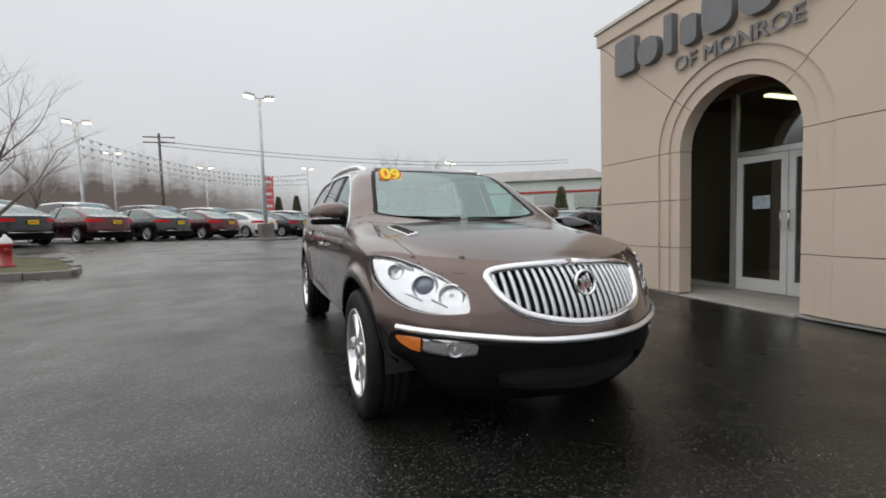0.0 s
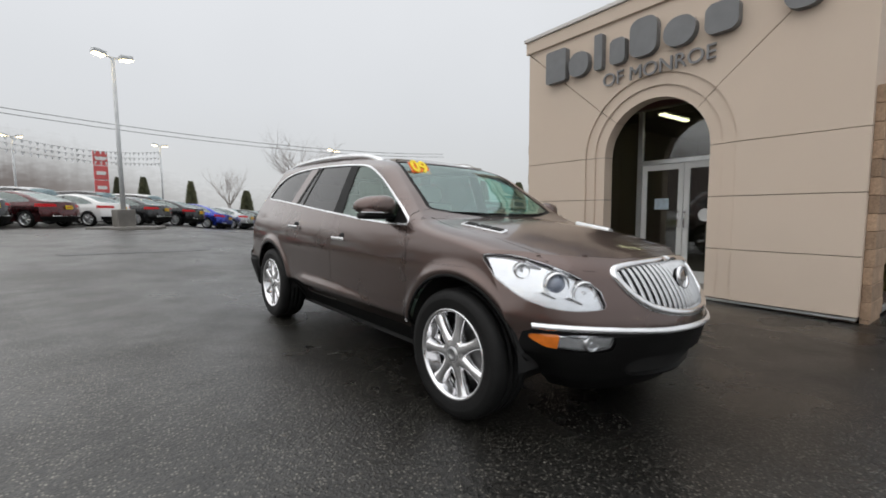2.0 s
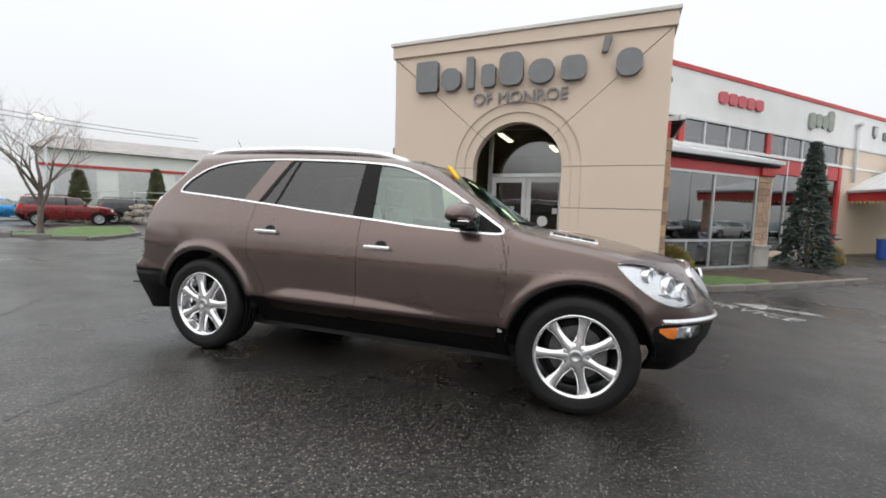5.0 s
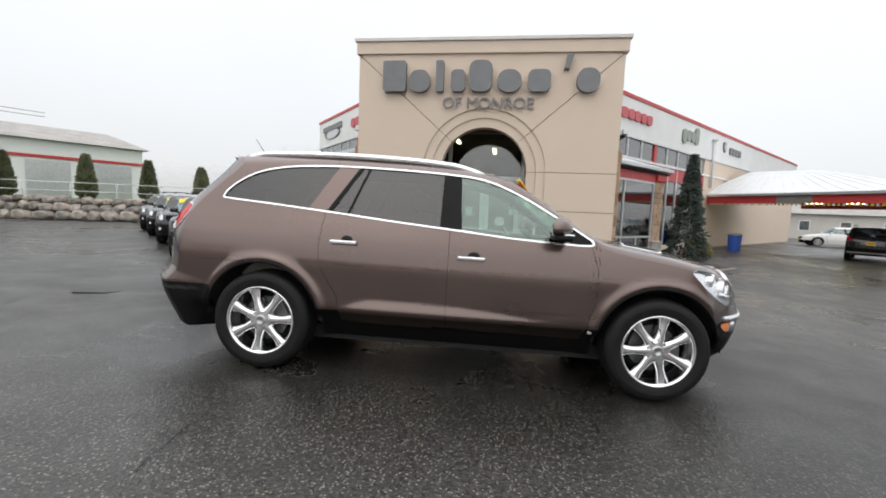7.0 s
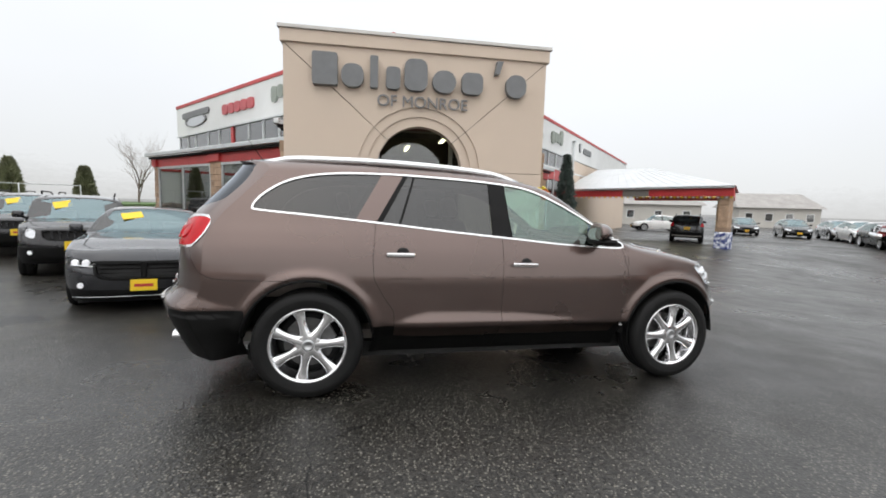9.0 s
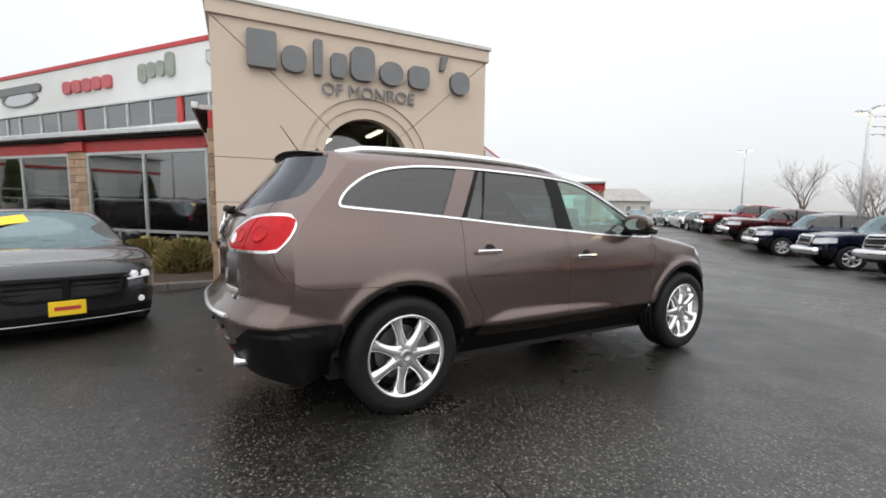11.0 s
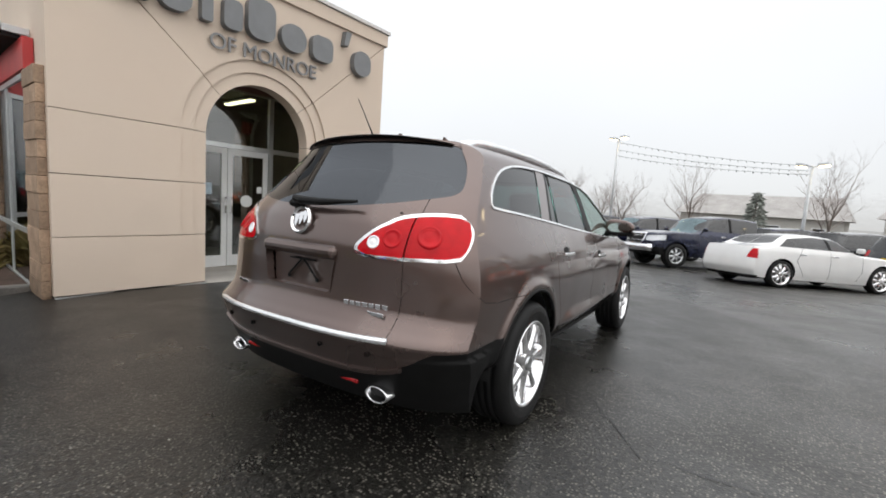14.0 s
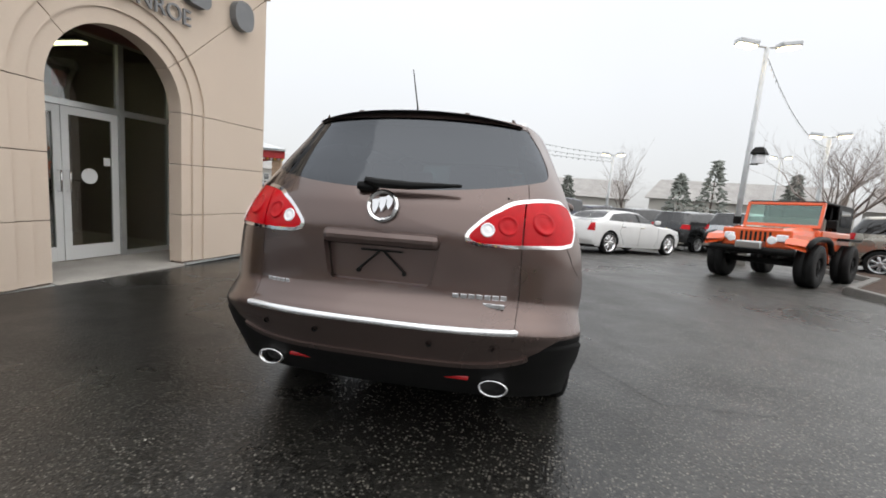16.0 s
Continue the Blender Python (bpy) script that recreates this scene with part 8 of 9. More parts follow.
# ---------------------------------------------------------------- orange open off-roader
def build_jeep():
    hd = Vector((0.64, 0.768))
    j = empty("open_off_roader", facing(-4.76, -2.95, *hd), "lifted orange open off-roader with large tyres and black soft top", "car")
    bm = bmesh.new()
    add_box(bm, -1.75, 0.55, -0.72, 0.72, 0.72, 1.18, 0.05)
    part("tub", bm, P_ORANGE, j)
    rows = [(0.55, 0.66, 1.22), (1.1, 0.60, 1.20), (1.72, 0.50, 1.15)]
    bm = bmesh.new()
    rings = []
    for x, w, z in rows:
        rings.append([bm.verts.new(p) for p in ((x, -w, 0.74), (x, -w, z - 0.08), (x, -w * 0.85, z), (x, w * 0.85, z), (x, w, z - 0.08), (x, w, 0.74))])
    for p, q in zip(rings, rings[1:]):
        for i in range(5):
            bm.faces.new((p[i], p[i + 1], q[i + 1], q[i]))
    bm.faces.new(rings[0])
    bm.faces.new(rings[-1][::-1])
    part("hood", bm, P_ORANGE, j)
    bm = bmesh.new()
    add_box(bm, 1.722, 1.79, -0.62, 0.62, 0.74, 1.12, 0.03)
    part("grille_panel", bm, P_ORANGE, j)
    for k in range(7):
        box("grille_slot", 1.788, 1.796, -0.27 + k * 0.085, -0.23 + k * 0.085, 0.82, 1.06, M_DARK, j)
    for s in (1, -1):
        box("headlight", 1.788, 1.83, s * 0.47 - 0.10, s * 0.47 + 0.10, 0.88, 1.02, M_LAMPIN, j, 0.02)
        bm = bmesh.new()
        line = [(0.42, 0.62), (0.62, 0.93), (0.85, 1.05), (1.45, 1.05), (1.80, 0.98), (1.92, 0.86)]
        for (xa, za), (xb, zb) in zip(line, line[1:]):
            q = [bm.verts.new(p) for p in ((xa, s * 0.55, za), (xb, s * 0.55, zb), (xb, s * 0.90, zb - 0.03), (xa, s * 0.90, za - 0.03), (xa, s * 0.55, za - 0.05), (xb, s * 0.55, zb - 0.05), (xb, s * 0.90, zb - 0.14), (xa, s * 0.90, za - 0.14))]
            for f in ((0, 1, 2, 3), (7, 6, 5, 4), (3, 2, 6, 7)):
                bm.faces.new([q[i] for i in f])
        part("front_fender", bm, P_ORANGE, j)
        tube("fender_flare", [(0.50, s * 0.94, 0.70), (0.66, s * 0.94, 0.92), (0.86, s * 0.94, 0.985), (1.45, s * 0.94, 0.985), (1.80, s * 0.94, 0.91), (1.90, s * 0.93, 0.80)], 0.055, M_BLACKPLASTIC, j, 8)
        box("rear_flare", -1.72, -0.7, s * 0.72, s * 0.72 + s * 0.22, 0.98, 1.04, M_BLACKPLASTIC, j, 0.02) if s > 0 else box("rear_flare", -1.72, -0.7, -0.94, -0.72, 0.98, 1.04, M_BLACKPLASTIC, j, 0.02)
        box("half_door", -0.55, 0.45, s * 0.725 - 0.02, s * 0.725 + 0.02, 0.76, 1.17, P_ORANGE, j, 0.02)
        mi = box("mirror", 0.42, 0.50, s * 0.88 - 0.08, s * 0.88 + 0.08, 1.22, 1.40, M_BLACKPLASTIC, j, 0.02)
        tube("roll_bar", [(-0.55, s * 0.6, 1.15), (-0.55, s * 0.58, 1.72), (-1.5, s * 0.58, 1.66), (-1.62, s * 0.62, 1.15)], 0.03, M_BLACKPLASTIC, j, 8)
    bm = bmesh.new()
    for y0, y1, z0, z1 in ((-0.72, -0.66, 0, 0.54), (0.66, 0.72, 0, 0.54), (-0.72, 0.72, 0.50, 0.56), (-0.72, 0.72, -0.02, 0.05)):
        add_box(bm, -0.03, 0.03, y0, y1, z0, z1, 0.01, pose(0.52, 0, 1.22, 0, -16, 0))
    part("windscreen_frame", bm, P_ORANGE, j)
    box("windscreen", -0.005, 0.005, -0.66, 0.66, 0.05, 0.50, M_GLASS, j, m=pose(0.52, 0, 1.22, 0, -16, 0))
    bm = bmesh.new()
    add_box(bm, -1.70, 0.36, -0.70, 0.70, 1.74, 1.80, 0.03)
    for s in (1, -1):
        add_box(bm, -1.72, -0.60, s * 0.70 - 0.015, s * 0.70 + 0.015, 1.17, 1.76)
    add_box(bm, -1.73, -1.69, -0.70, 0.70, 1.17, 1.76)
    part("soft_top", bm, M_BLACKPLASTIC, j, "black canvas soft top")
    for s in (1, -1):
        box("top_window", -1.5, -0.75, s * 0.722 - 0.003, s * 0.722 + 0.003, 1.3, 1.66, M_TINTED, j)
    tube("front_bumper", [(1.98, -0.75, 0.68), (2.02, -0.3, 0.68), (2.02, 0.3, 0.68), (1.98, 0.75, 0.68)], 0.07, M_BLACKPLASTIC, j, 8)
    box("winch", 1.9, 2.12, -0.24, 0.24, 0.70, 0.86, M_SATIN, j, 0.03, label="grey winch on the bumper")
    for s in (1, -1):
        bm = bmesh.new()
        add_lathe(bm, [(0.075, -0.05), (0.08, 0.0), (0.06, 0.01), (0.0005, 0.012)], 16)
        o = part("spot_lamp", bm, M_LAMPIN, j)
        o.matrix_local = pose(2.0, s * 0.36, 0.90, 0, 0, -90)
        box("frame_rail", -1.8, 1.95, s * 0.42 - 0.05, s * 0.42 + 0.05, 0.55, 0.68, M_DARK, j)
    for x in (1.20, -1.20):
        tube("axle", [(x, -0.7, 0.44), (x, 0.7, 0.44)], 0.06, M_DARK, j, 8)
    bm = bmesh.new()
    add_box(bm, -0.2, 0.2, -0.6, 0.6, 0.75, 0.95, 0.04)
    add_box(bm, -0.3, -0.18, -0.6, 0.6, 0.9, 1.45, 0.05)
    part("seats", bm, M_DASH, j)
    add_wheels(j, wheel_meshes(0.44, 0.32, 0.20, 5, M_BLACKPLASTIC, tread=36), (1.20, -1.20), 0.80, 0.44)


build_jeep()


# ---------------------------------------------------------------- lamp posts, pennants, poles
def lamp_post(x, y, h, turn=0.0, base=True, lit=True, flood=False):
    o = empty("street_lamp", pose(x, y, gz(x, y), 0, 0, turn), "tall grey lot lamp with two lit heads on a concrete base", "street lamp", "lot lamps")
    k = 1.4 if flood else 1.0
    if base:
        box("concrete_base", -0.30, 0.30, -0.30, 0.30, 0.0, 0.76, M_WETKERB, o, 0.03)
    bm = bmesh.new()
    add_tube(bm, [(0, 0, 0.74 if base else 0.0), (0, 0, h * 0.5), (0, 0, h)], [0.085, 0.075, 0.06], 12)
    part("pole", bm, M_POLE, o, "", True)
    tube("arm", [(-0.27 * k, 0, h + 0.03), (0.0, 0, h + 0.0), (0.27 * k, 0, h + 0.03)], 0.03, M_POLE, o, 8)
    for s in (1, -1):
        bm = bmesh.new()
        add_box(bm, -0.21 * k, 0.21 * k, -0.17, 0.17, -0.03, 0.12, 0.035, pose(s * 0.43 * k, 0, h + 0.06, 0, s * -8, 0))
        hd = part("lamp_head", bm, M_POLE, o)
        box("lens", -0.18 * k, 0.18 * k, -0.14, 0.14, -0.075, -0.031, M_GLOW, o, 0.01, "lit warm white lens", pose(s * 0.43 * k, 0, h + 0.06, 0, s * -8, 0))
    if flood:
        bm = bmesh.new()
        q = h * 0.53
        add_lathe(bm, [(0.0005, q + 0.20), (0.15, q + 0.18), (0.29, q), (0.27, q - 0.03), (0.0005, q - 0.03)], 4, "Z")
        bmesh.ops.translate(bm, verts=bm.verts, vec=(-0.27, 0.06, 0))
        part("lantern_cap", bm, M_BLACKPLASTIC, o, "dark pyramid lantern cap")
        box("lantern_glass", -0.40, -0.14, -0.07, 0.19, q - 0.30, q - 0.032, M_LAMPIN, o, 0.02, "pale lantern glass")
        tube("bracket", [(-0.05, 0.0, q - 0.33), (-0.27, 0.06, q - 0.33), (-0.27, 0.06, q - 0.29)], 0.02, M_BLACKPLASTIC, o, 6)
    return o


for x, y, h, turn, flood in ((-1.25, 21.4, 6.4, 20, False), (-11.4, 30.0, 6.6, 15, False), (1.4, 46.0, 6.6, 30, False), (-15.7, 47.6, 7.6, 20, False), (13.4, 36.5, 6.6, 30, False), (-4.9, -6.6, 6.5, 12, True),
                             (7.0, -18.9, 6.6, -30, False), (-2.1, -18.6, 4.8, -20, False), (-9.4, -12.0, 5.0, -20, False), (-14.4, -28.5, 6.0, -20, False), (20.0, -33.0, 6.6, -20, False), (-8.0, 47.0, 6.4, 10, False)):
    lamp_post(x, y, h, turn, flood=flood)


isl = box("pavement", -1.15, 1.15, -0.55, 0.55, -0.12, 0.11, M_WETKERB, None, 0.04, m=pose(-1.15, 21.35, gz(-1.25, 21.4), 0, 0, -18))
tagged(isl, "low wet concrete island under a lot lamp", "traffic island", kind="structure")


def pennants(a, b, sag, n, label, size=1.0):
    """A string of small pennants hung between two points."""
    a, b = Vector(a), Vector(b)
    pt = lambda t: a.lerp(b, t) - Vector((0, 0, sag * 4 * t * (1 - t)))
    o = empty("pennant_string", None, label, "pennants", "pennant strings")
    tube("cord", [pt(i / 16) for i in range(17)], 0.008, M_BLACKPLASTIC, o, 4)
    d = (b - a).normalized()
    for i in range(n):
        p = pt((i + 0.5) / n)
        k = 26 * noise.noise(Vector((i * 1.7, a.x, 0)))
        f = new("pennant", PENNANT)
        f.parent = o
        f.matrix_local = pose(p.x, p.y, p.z, 0, 0, math.degrees(math.atan2(d.y, d.x))) @ pose(0, 0, 0, k, 0, 0) @ Matrix.Diagonal((size, size, size, 1))


M_PENNANT = shader("grey_pennant_cloth", (0.78, 0.79, 0.80), 0.7, vary=0.3, scale=1.5)
PENNANT = bpy.data.meshes.new("pennant")
PENNANT.from_pydata([(-0.055, 0.001, 0), (0.055, 0.001, 0), (0.012, 0.02, -0.11), (-0.055, -0.001, 0), (0.055, -0.001, 0), (0.012, 0.018, -0.11)], [],
                    [(0, 1, 2), (5, 4, 3), (0, 3, 4, 1), (1, 4, 5, 2), (2, 5, 3, 0)])
PENNANT.materials.append(M_PENNANT)
for dz in (0.0, -0.5, -1.0):
    pennants((-11.4, 30.0, 6.7 + dz), (1.4, 46.0, 6.6 + dz), 1.0 + 0.3 * dz, 44, "string of small grey pennants across the lot", 2.2)
for dz in (0.0, -0.45, -0.8):
    pennants((7.0, -18.9, 5.6 + dz), (-2.1, -18.6, 4.2 + dz * 0.5), 0.18, 26, "string of small grey pennants across the lot")
pennants((-4.9, -6.6, 6.1), (-9.4, -12.0, 4.2), 0.5, 30, "string of small grey pennants across the lot")

u = empty("utility_pole", pose(-14.5, 58.0, 1.0), "brown wooden utility pole with cross arms", "utility pole")
tube("pole", [(0, 0, 0), (0, 0, 11.5)], [0.18, 0.13], M_BARK, u, 8)
for z in (11.0, 10.4):
    box("cross_arm", -1.6, 1.6, -0.06, 0.06, z, z + 0.12, M_BARK, u)
for dz in (0, 0.5):
    w_ = tube("power_line", [(-14.5 + t * 60, 58 + t * 6, 11.6 - dz - 5 * t * (1 - t)) for t in np.linspace(0, 1, 12)], 0.03, M_BLACKPLASTIC, None, 4)
    tagged(w_, "thin dark overhead power line", "cable", "power lines")
s_ = empty("pylon_sign", pose(-3.5, 66.0, 1.0, 0, 0, 10), "tall red roadside pylon sign with plain panels", "sign")
for x in (-0.45, 0.45):
    tube("post", [(x, 0, 0), (x, 0, 7.6)], 0.12, M_POLE, s_, 8)
# sign red made paler than its paint, as haze in the colour
M_SIGNRED = shader("misted_red_sign_face", (0.62, 0.11, 0.11), 0.5, vary=0.1, scale=1.5)
for z0, z1 in ((2.6, 4.2), (4.3, 5.9), (6.0, 7.6)):
    box("panel", -0.68, 0.68, -0.15, 0.15, z0, z1, M_SIGNRED, s_, 0.03)
    box("white_bar", -0.45, 0.45, -0.17, -0.151, z0 + 0.55, z0 + 0.95, M_WHITE, s_)


# ---------------------------------------------------------------- trees and planting
def bare_tree(x, y, h, seed, spread=0.5, z=None, depth=5, label="bare winter tree with fine grey-brown twigs", trunk=None):
    rng = random.Random(seed)
    o = empty("tree", pose(x, y, gz(x, y) if z is None else z, 0, 0, rng.uniform(0, 360)), label, "tree", "bare trees")
    bt, bc = bmesh.new(), bmesh.new()

    def limb(p, d, length, r, level):
        pts, q = [p], p
        dd = d
        n = 3 if level > 2 else 4
        for i in range(n):
            dd = (dd + Vector((rng.uniform(-1, 1), rng.uniform(-1, 1), rng.uniform(-0.2, 0.7))) * 0.13).normalized()
            q = q + dd * (length / n)
            pts.append(q)
        radii = [r * (1 - 0.5 * i / n) for i in range(n + 1)]
        add_tube(bt if level < 2 else bc, pts, radii, 7 if level < 2 else (5 if level < 3 else 3), cap=False)
        if level >= depth:
            return
        kids = 4 if level == 0 else rng.choice((3, 3, 4))
        for k in range(kids + (2 if level == 0 else 0)):
            t = rng.uniform(0.35, 1.0) if k else 1.0
            at = pts[min(int(t * n), n)]
            side_ = Vector((rng.uniform(-1, 1), rng.uniform(-1, 1), rng.uniform(-0.1, 0.55)))
            nd = (dd * 0.75 + side_ * (spread + 0.35)).normalized()
            nd.z = max(nd.z, 0.05)
            limb(at, nd.normalized(), length * rng.uniform(0.6, 0.82), r * 0.46, level + 1)

    limb(Vector((0, 0, -0.05)), Vector((0, 0, 1)), h * 0.34, (trunk or h * 0.018), 0)
    part("trunk", bt, M_BARK, o, "", True)
    part("crown", bc, M_TWIG, o, "fine bare twigs", False)
    return o


M_TWIG = shader("twigs", (0.30, 0.26, 0.24), 0.9, vary=0.2, scale=1.0)
# distant needles lightened towards grey, with the mist put into their colour
M_HAZY_NEEDLE = shader("hazy_needles", (0.23, 0.245, 0.22), 0.8, vary=0.35, scale=1.6, each=0.15)
M_CYPRESS = shader("cypress_leaf", (0.13, 0.135, 0.075), 0.8, vary=0.4, scale=2.0, each=0.2)
bare = []
for i, (x, y, h) in enumerate(((-7.4, 14.6, 6.2), (5.65, 20.3, 6.0), (-7.4, -6.4, 5.6), (-11.5, -9.8, 6.5), (3.3, -24.0, 6.0), (12.8, -27.2, 6.2), (11.0, -29.9, 5.4), (6.3, -19.2, 5.6), (-3.3, -22.0, 6.0), (37.5, 25.2, 8.0),
                               (9.2, 60.0, 8.0), (-20.0, 44.0, 9.0), (-28.0, 50.0, 9.5), (-16.0, -24.0, 8.0))):
    if i < 4:
        bare.append((bare_tree(x, y, h, 11 + i, 0.5, depth=5), h))
    else:
        first, h0 = bare[i % 4]
        o = copy_thing(first, pose(x, y, gz(x, y), 0, 0, 67 * i) @ Matrix.Diagonal((0.78 * h / h0, 0.78 * h / h0, 1.15 * h / h0, 1)))


def leafy(name, x, y, h, r, shape, mat, n, seed, label, cat, group="", z=None, leaf=0.12, trunk=True):
    """A conifer, cypress or shrub: a stem and many small leaf clumps with an uneven outline."""
    rng = random.Random(seed)
    o = empty(name, pose(x, y, gz(x, y) if z is None else z, 0, 0, rng.uniform(0, 360)), label, cat, group)
    if trunk:
        tube("trunk", [(0, 0, -0.05), (0, 0, h * 0.5), (0, 0, h * 0.92)], [max(0.03, h * 0.016), h * 0.011, 0.01], M_BARK, o, 7)
    vs, fs = [], []
    for i in range(n):
        t = rng.random() ** 0.8
        rad = r * shape(t) * (0.55 + 0.5 * rng.random() ** 0.6)
        if name == "conifer":
            tier = (t * 9) % 1
            rad *= 0.72 + 0.35 * (1 - tier)
        a = rng.uniform(0, 2 * math.pi)
        c = Vector((rad * math.cos(a), rad * math.sin(a), t * h))
        d = Vector((math.cos(a), math.sin(a), rng.uniform(-0.5, 0.2) if name == "conifer" else rng.uniform(0.2, 1.4))).normalized()
        s = leaf * rng.uniform(0.6, 1.5)
        side_ = d.cross(Vector((rng.uniform(-1, 1), rng.uniform(-1, 1), rng.uniform(-1, 1)))).normalized()
        up_ = d.cross(side_)
        b = len(vs)
        vs += [c - side_ * s * 0.5, c + side_ * s * 0.5, c + d * s * 1.6, c + up_ * s * 0.45 + d * s * 0.4]
        fs += [(b, b + 1, b + 2), (b, b + 2, b + 3), (b + 1, b + 3, b + 2), (b, b + 3, b + 1)]
    mesh_ob("crown", vs, fs, mat, o, False)
    return o


spire = lambda t: max(0.04, (1 - t) ** 0.6 * min(1.0, 0.35 + t * 5))
cone = lambda t: max(0.02, 1.0 - t)
mound = lambda t: math.sqrt(max(0.03, 1 - t * t))
for i, (x, y, h) in enumerate(((23.8, 28.8, 2.75), (24.3, 25.1, 2.4), (26.1, 22.5, 2.15), (21.1, 30.8, 2.8), (18.2, 33.2, 2.6), (7.2, 40.9, 2.6), (10.4, 40.0, 3.0), (4.0, 50.0, 3.6), (15.2, 36.6, 2.3), (0.2, 52.0, 3.6), (-1.8, 54.0, 3.6))):
    leafy("cypress", x, y, h, 0.56, spire, M_CYPRESS, 2600, 40 + i, "slim dark green columnar cypress", "tree", "columnar cypresses", leaf=0.12, z=gz(x, y) + (1.1 if x > 14 else 0.5))
leafy("conifer", 16.0, -3.45, 4.2, 0.85, cone, shader("spruce_needles", (0.05, 0.07, 0.06), 0.8, vary=0.35, scale=2), 3400, 60, "dark blue-green young spruce by the showroom", "tree", leaf=0.095)
for i, (x, y, h) in enumerate(((-9.1, -32.8, 6.1), (-10.9, -30.2, 7.2), (0.3, -36.0, 5.6), (-16.2, -29.8, 6.2))):
    leafy("conifer", x, y, h * 0.8, h * 0.25, cone, M_HAZY_NEEDLE, 420, 70 + i, "spruce with needles paled to grey-green by painted mist", "tree", "distant spruces", leaf=0.24)
M_SHRUB = shader("yellow_green_shrub", (0.27, 0.20, 0.075), 0.8, vary=0.4, scale=3, tint=(0.17, 0.15, 0.05))
for i, (x, y, h, r) in enumerate(((8.75, 7.75, 0.72, 0.70), (9.75, 8.75, 0.70, 0.75), (9.2, 1.45, 0.75, 0.55), (17.2, -4.4, 0.7, 0.5))):
    leafy("shrub", x, y, h, r, mound, M_SHRUB, 2600, 90 + i, "yellow-green low shrub in the mulch bed", "shrub", "shrubs by the showroom", leaf=0.07, trunk=False)


# ---------------------------------------------------------------- beds, kerbs, islands
def slab(name, pts, z0, z1, mat, label, cat, kind="structure"):
    """A flat body over an outline; its top follows the lot."""
    bm = bmesh.new()
    a = [bm.verts.new((x, y, gz(x, y) + z0)) for x, y in pts]
    b = [bm.verts.new((x, y, gz(x, y) + z1)) for x, y in pts]
    n = len(pts)
    fb = bm.faces.new(b)
    for i in range(n):
        bm.faces.new((a[i], a[(i + 1) % n], b[(i + 1) % n], b[i]))
    bmesh.ops.triangulate(bm, faces=[fb])
    o = part(name, bm, mat)
    return tagged(o, label, cat, kind=kind)


def kerb(pts, label, closed=False, group="kerbs"):
    """A concrete kerb of single stones along a line."""
    o = empty("kerb", None, label, "kerb", kind="structure")
    pts = [Vector(p) for p in pts]
    segs = list(zip(pts, pts[1:])) + ([(pts[-1], pts[0])] if closed else [])
    for a, b in segs:
        n = max(1, int(round((b - a).length / 0.95)))
        for i in range(n):
            p, q = a.lerp(b, i / n), a.lerp(b, (i + 1) / n)
            d = (q - p)
            L_ = d.length
            mid_ = (p + q) / 2
            bm = bmesh.new()
            add_box(bm, -L_ / 2 + 0.004, L_ / 2 - 0.004, -0.075, 0.075, -0.1, 0.13, 0.02)
            st = part("kerb_stone", bm, M_WETKERB, o)
            st.matrix_local = pose(mid_.x, mid_.y, gz(mid_.x, mid_.y), 0, 0, math.degrees(math.atan2(d.y, d.x)))


slab("ground_bed", [(6.95, 1.62), (8.45, 0.12), (10.6, -1.85), (12.2, -3.4), (13.4, -1.9), (9.7, 1.6), (9.4, 1.85), (7.0, 1.88)], -0.05, 0.07, M_MULCH, "dark bark mulch bed along the showroom", "bed")
slab("lawn", [(7.75, 1.02), (8.5, 0.22), (9.55, -0.75), (9.95, -0.80), (9.9, 0.1), (9.5, 1.05), (9.0, 1.3)], 0.0, 0.105, M_GRASS, "strip of short green grass by the showroom", "grass")
kerb([(6.90, 1.62), (8.40, 0.05), (10.55, -1.95), (12.2, -3.5)], "low concrete kerb along the planting bed")
slab("ground_bed", [(6.6, 7.12), (6.7, 8.6), (9.0, 10.9), (15.9, 17.6), (16.6, 14.3), (9.8, 7.4), (9.2, 7.12)], -0.05, 0.06, M_MULCH, "dark bark mulch bed along the showroom", "bed")
kerb([(6.52, 7.12), (6.62, 8.65), (8.95, 11.0), (15.9, 17.8)], "low concrete kerb along the planting bed")
M_DULLGRASS = shader("winter_grass", (0.085, 0.085, 0.035), 0.9, vary=0.35, grain=0.3, scale=3, fine=90, bump=0.6)
ISL = [(-4.3, 10.9), (-4.5, 11.6), (-5.6, 13.6), (-8.5, 15.6), (-12.0, 13.9), (-9.8, 11.6), (-5.8, 10.7)]
slab("ground_island", ISL, -0.05, 0.09, M_DULLGRASS, "grassy island at the end of a parking row", "grass")
kerb(ISL, "concrete kerb round a grass island", True)
IS2 = [(4.0, 20.4), (6.3, 19.0), (9.6, 21.6), (12.5, 27.0), (10.5, 28.2), (7.5, 24.4)]
slab("ground_island", IS2, -0.05, 0.09, M_GRASS, "grassy island with a bare tree", "grass")
kerb(IS2, "concrete kerb round a grass island", True)
IS3 = [(-4.95, -0.9), (-5.2, 0.4), (-8.5, 0.6), (-12.0, -4.5), (-9.2, -8.0), (-7.2, -6.6), (-7.4, -4.4)]
slab("ground_island", IS3, -0.05, 0.09, M_MULCH, "mulched island with kerb and a bare tree", "bed")
kerb(IS3, "concrete kerb round a mulched island", True)


M_HYDRANT = shader("hydrant_paint", (0.32, 0.02, 0.02), 0.4, vary=0.15, scale=8)


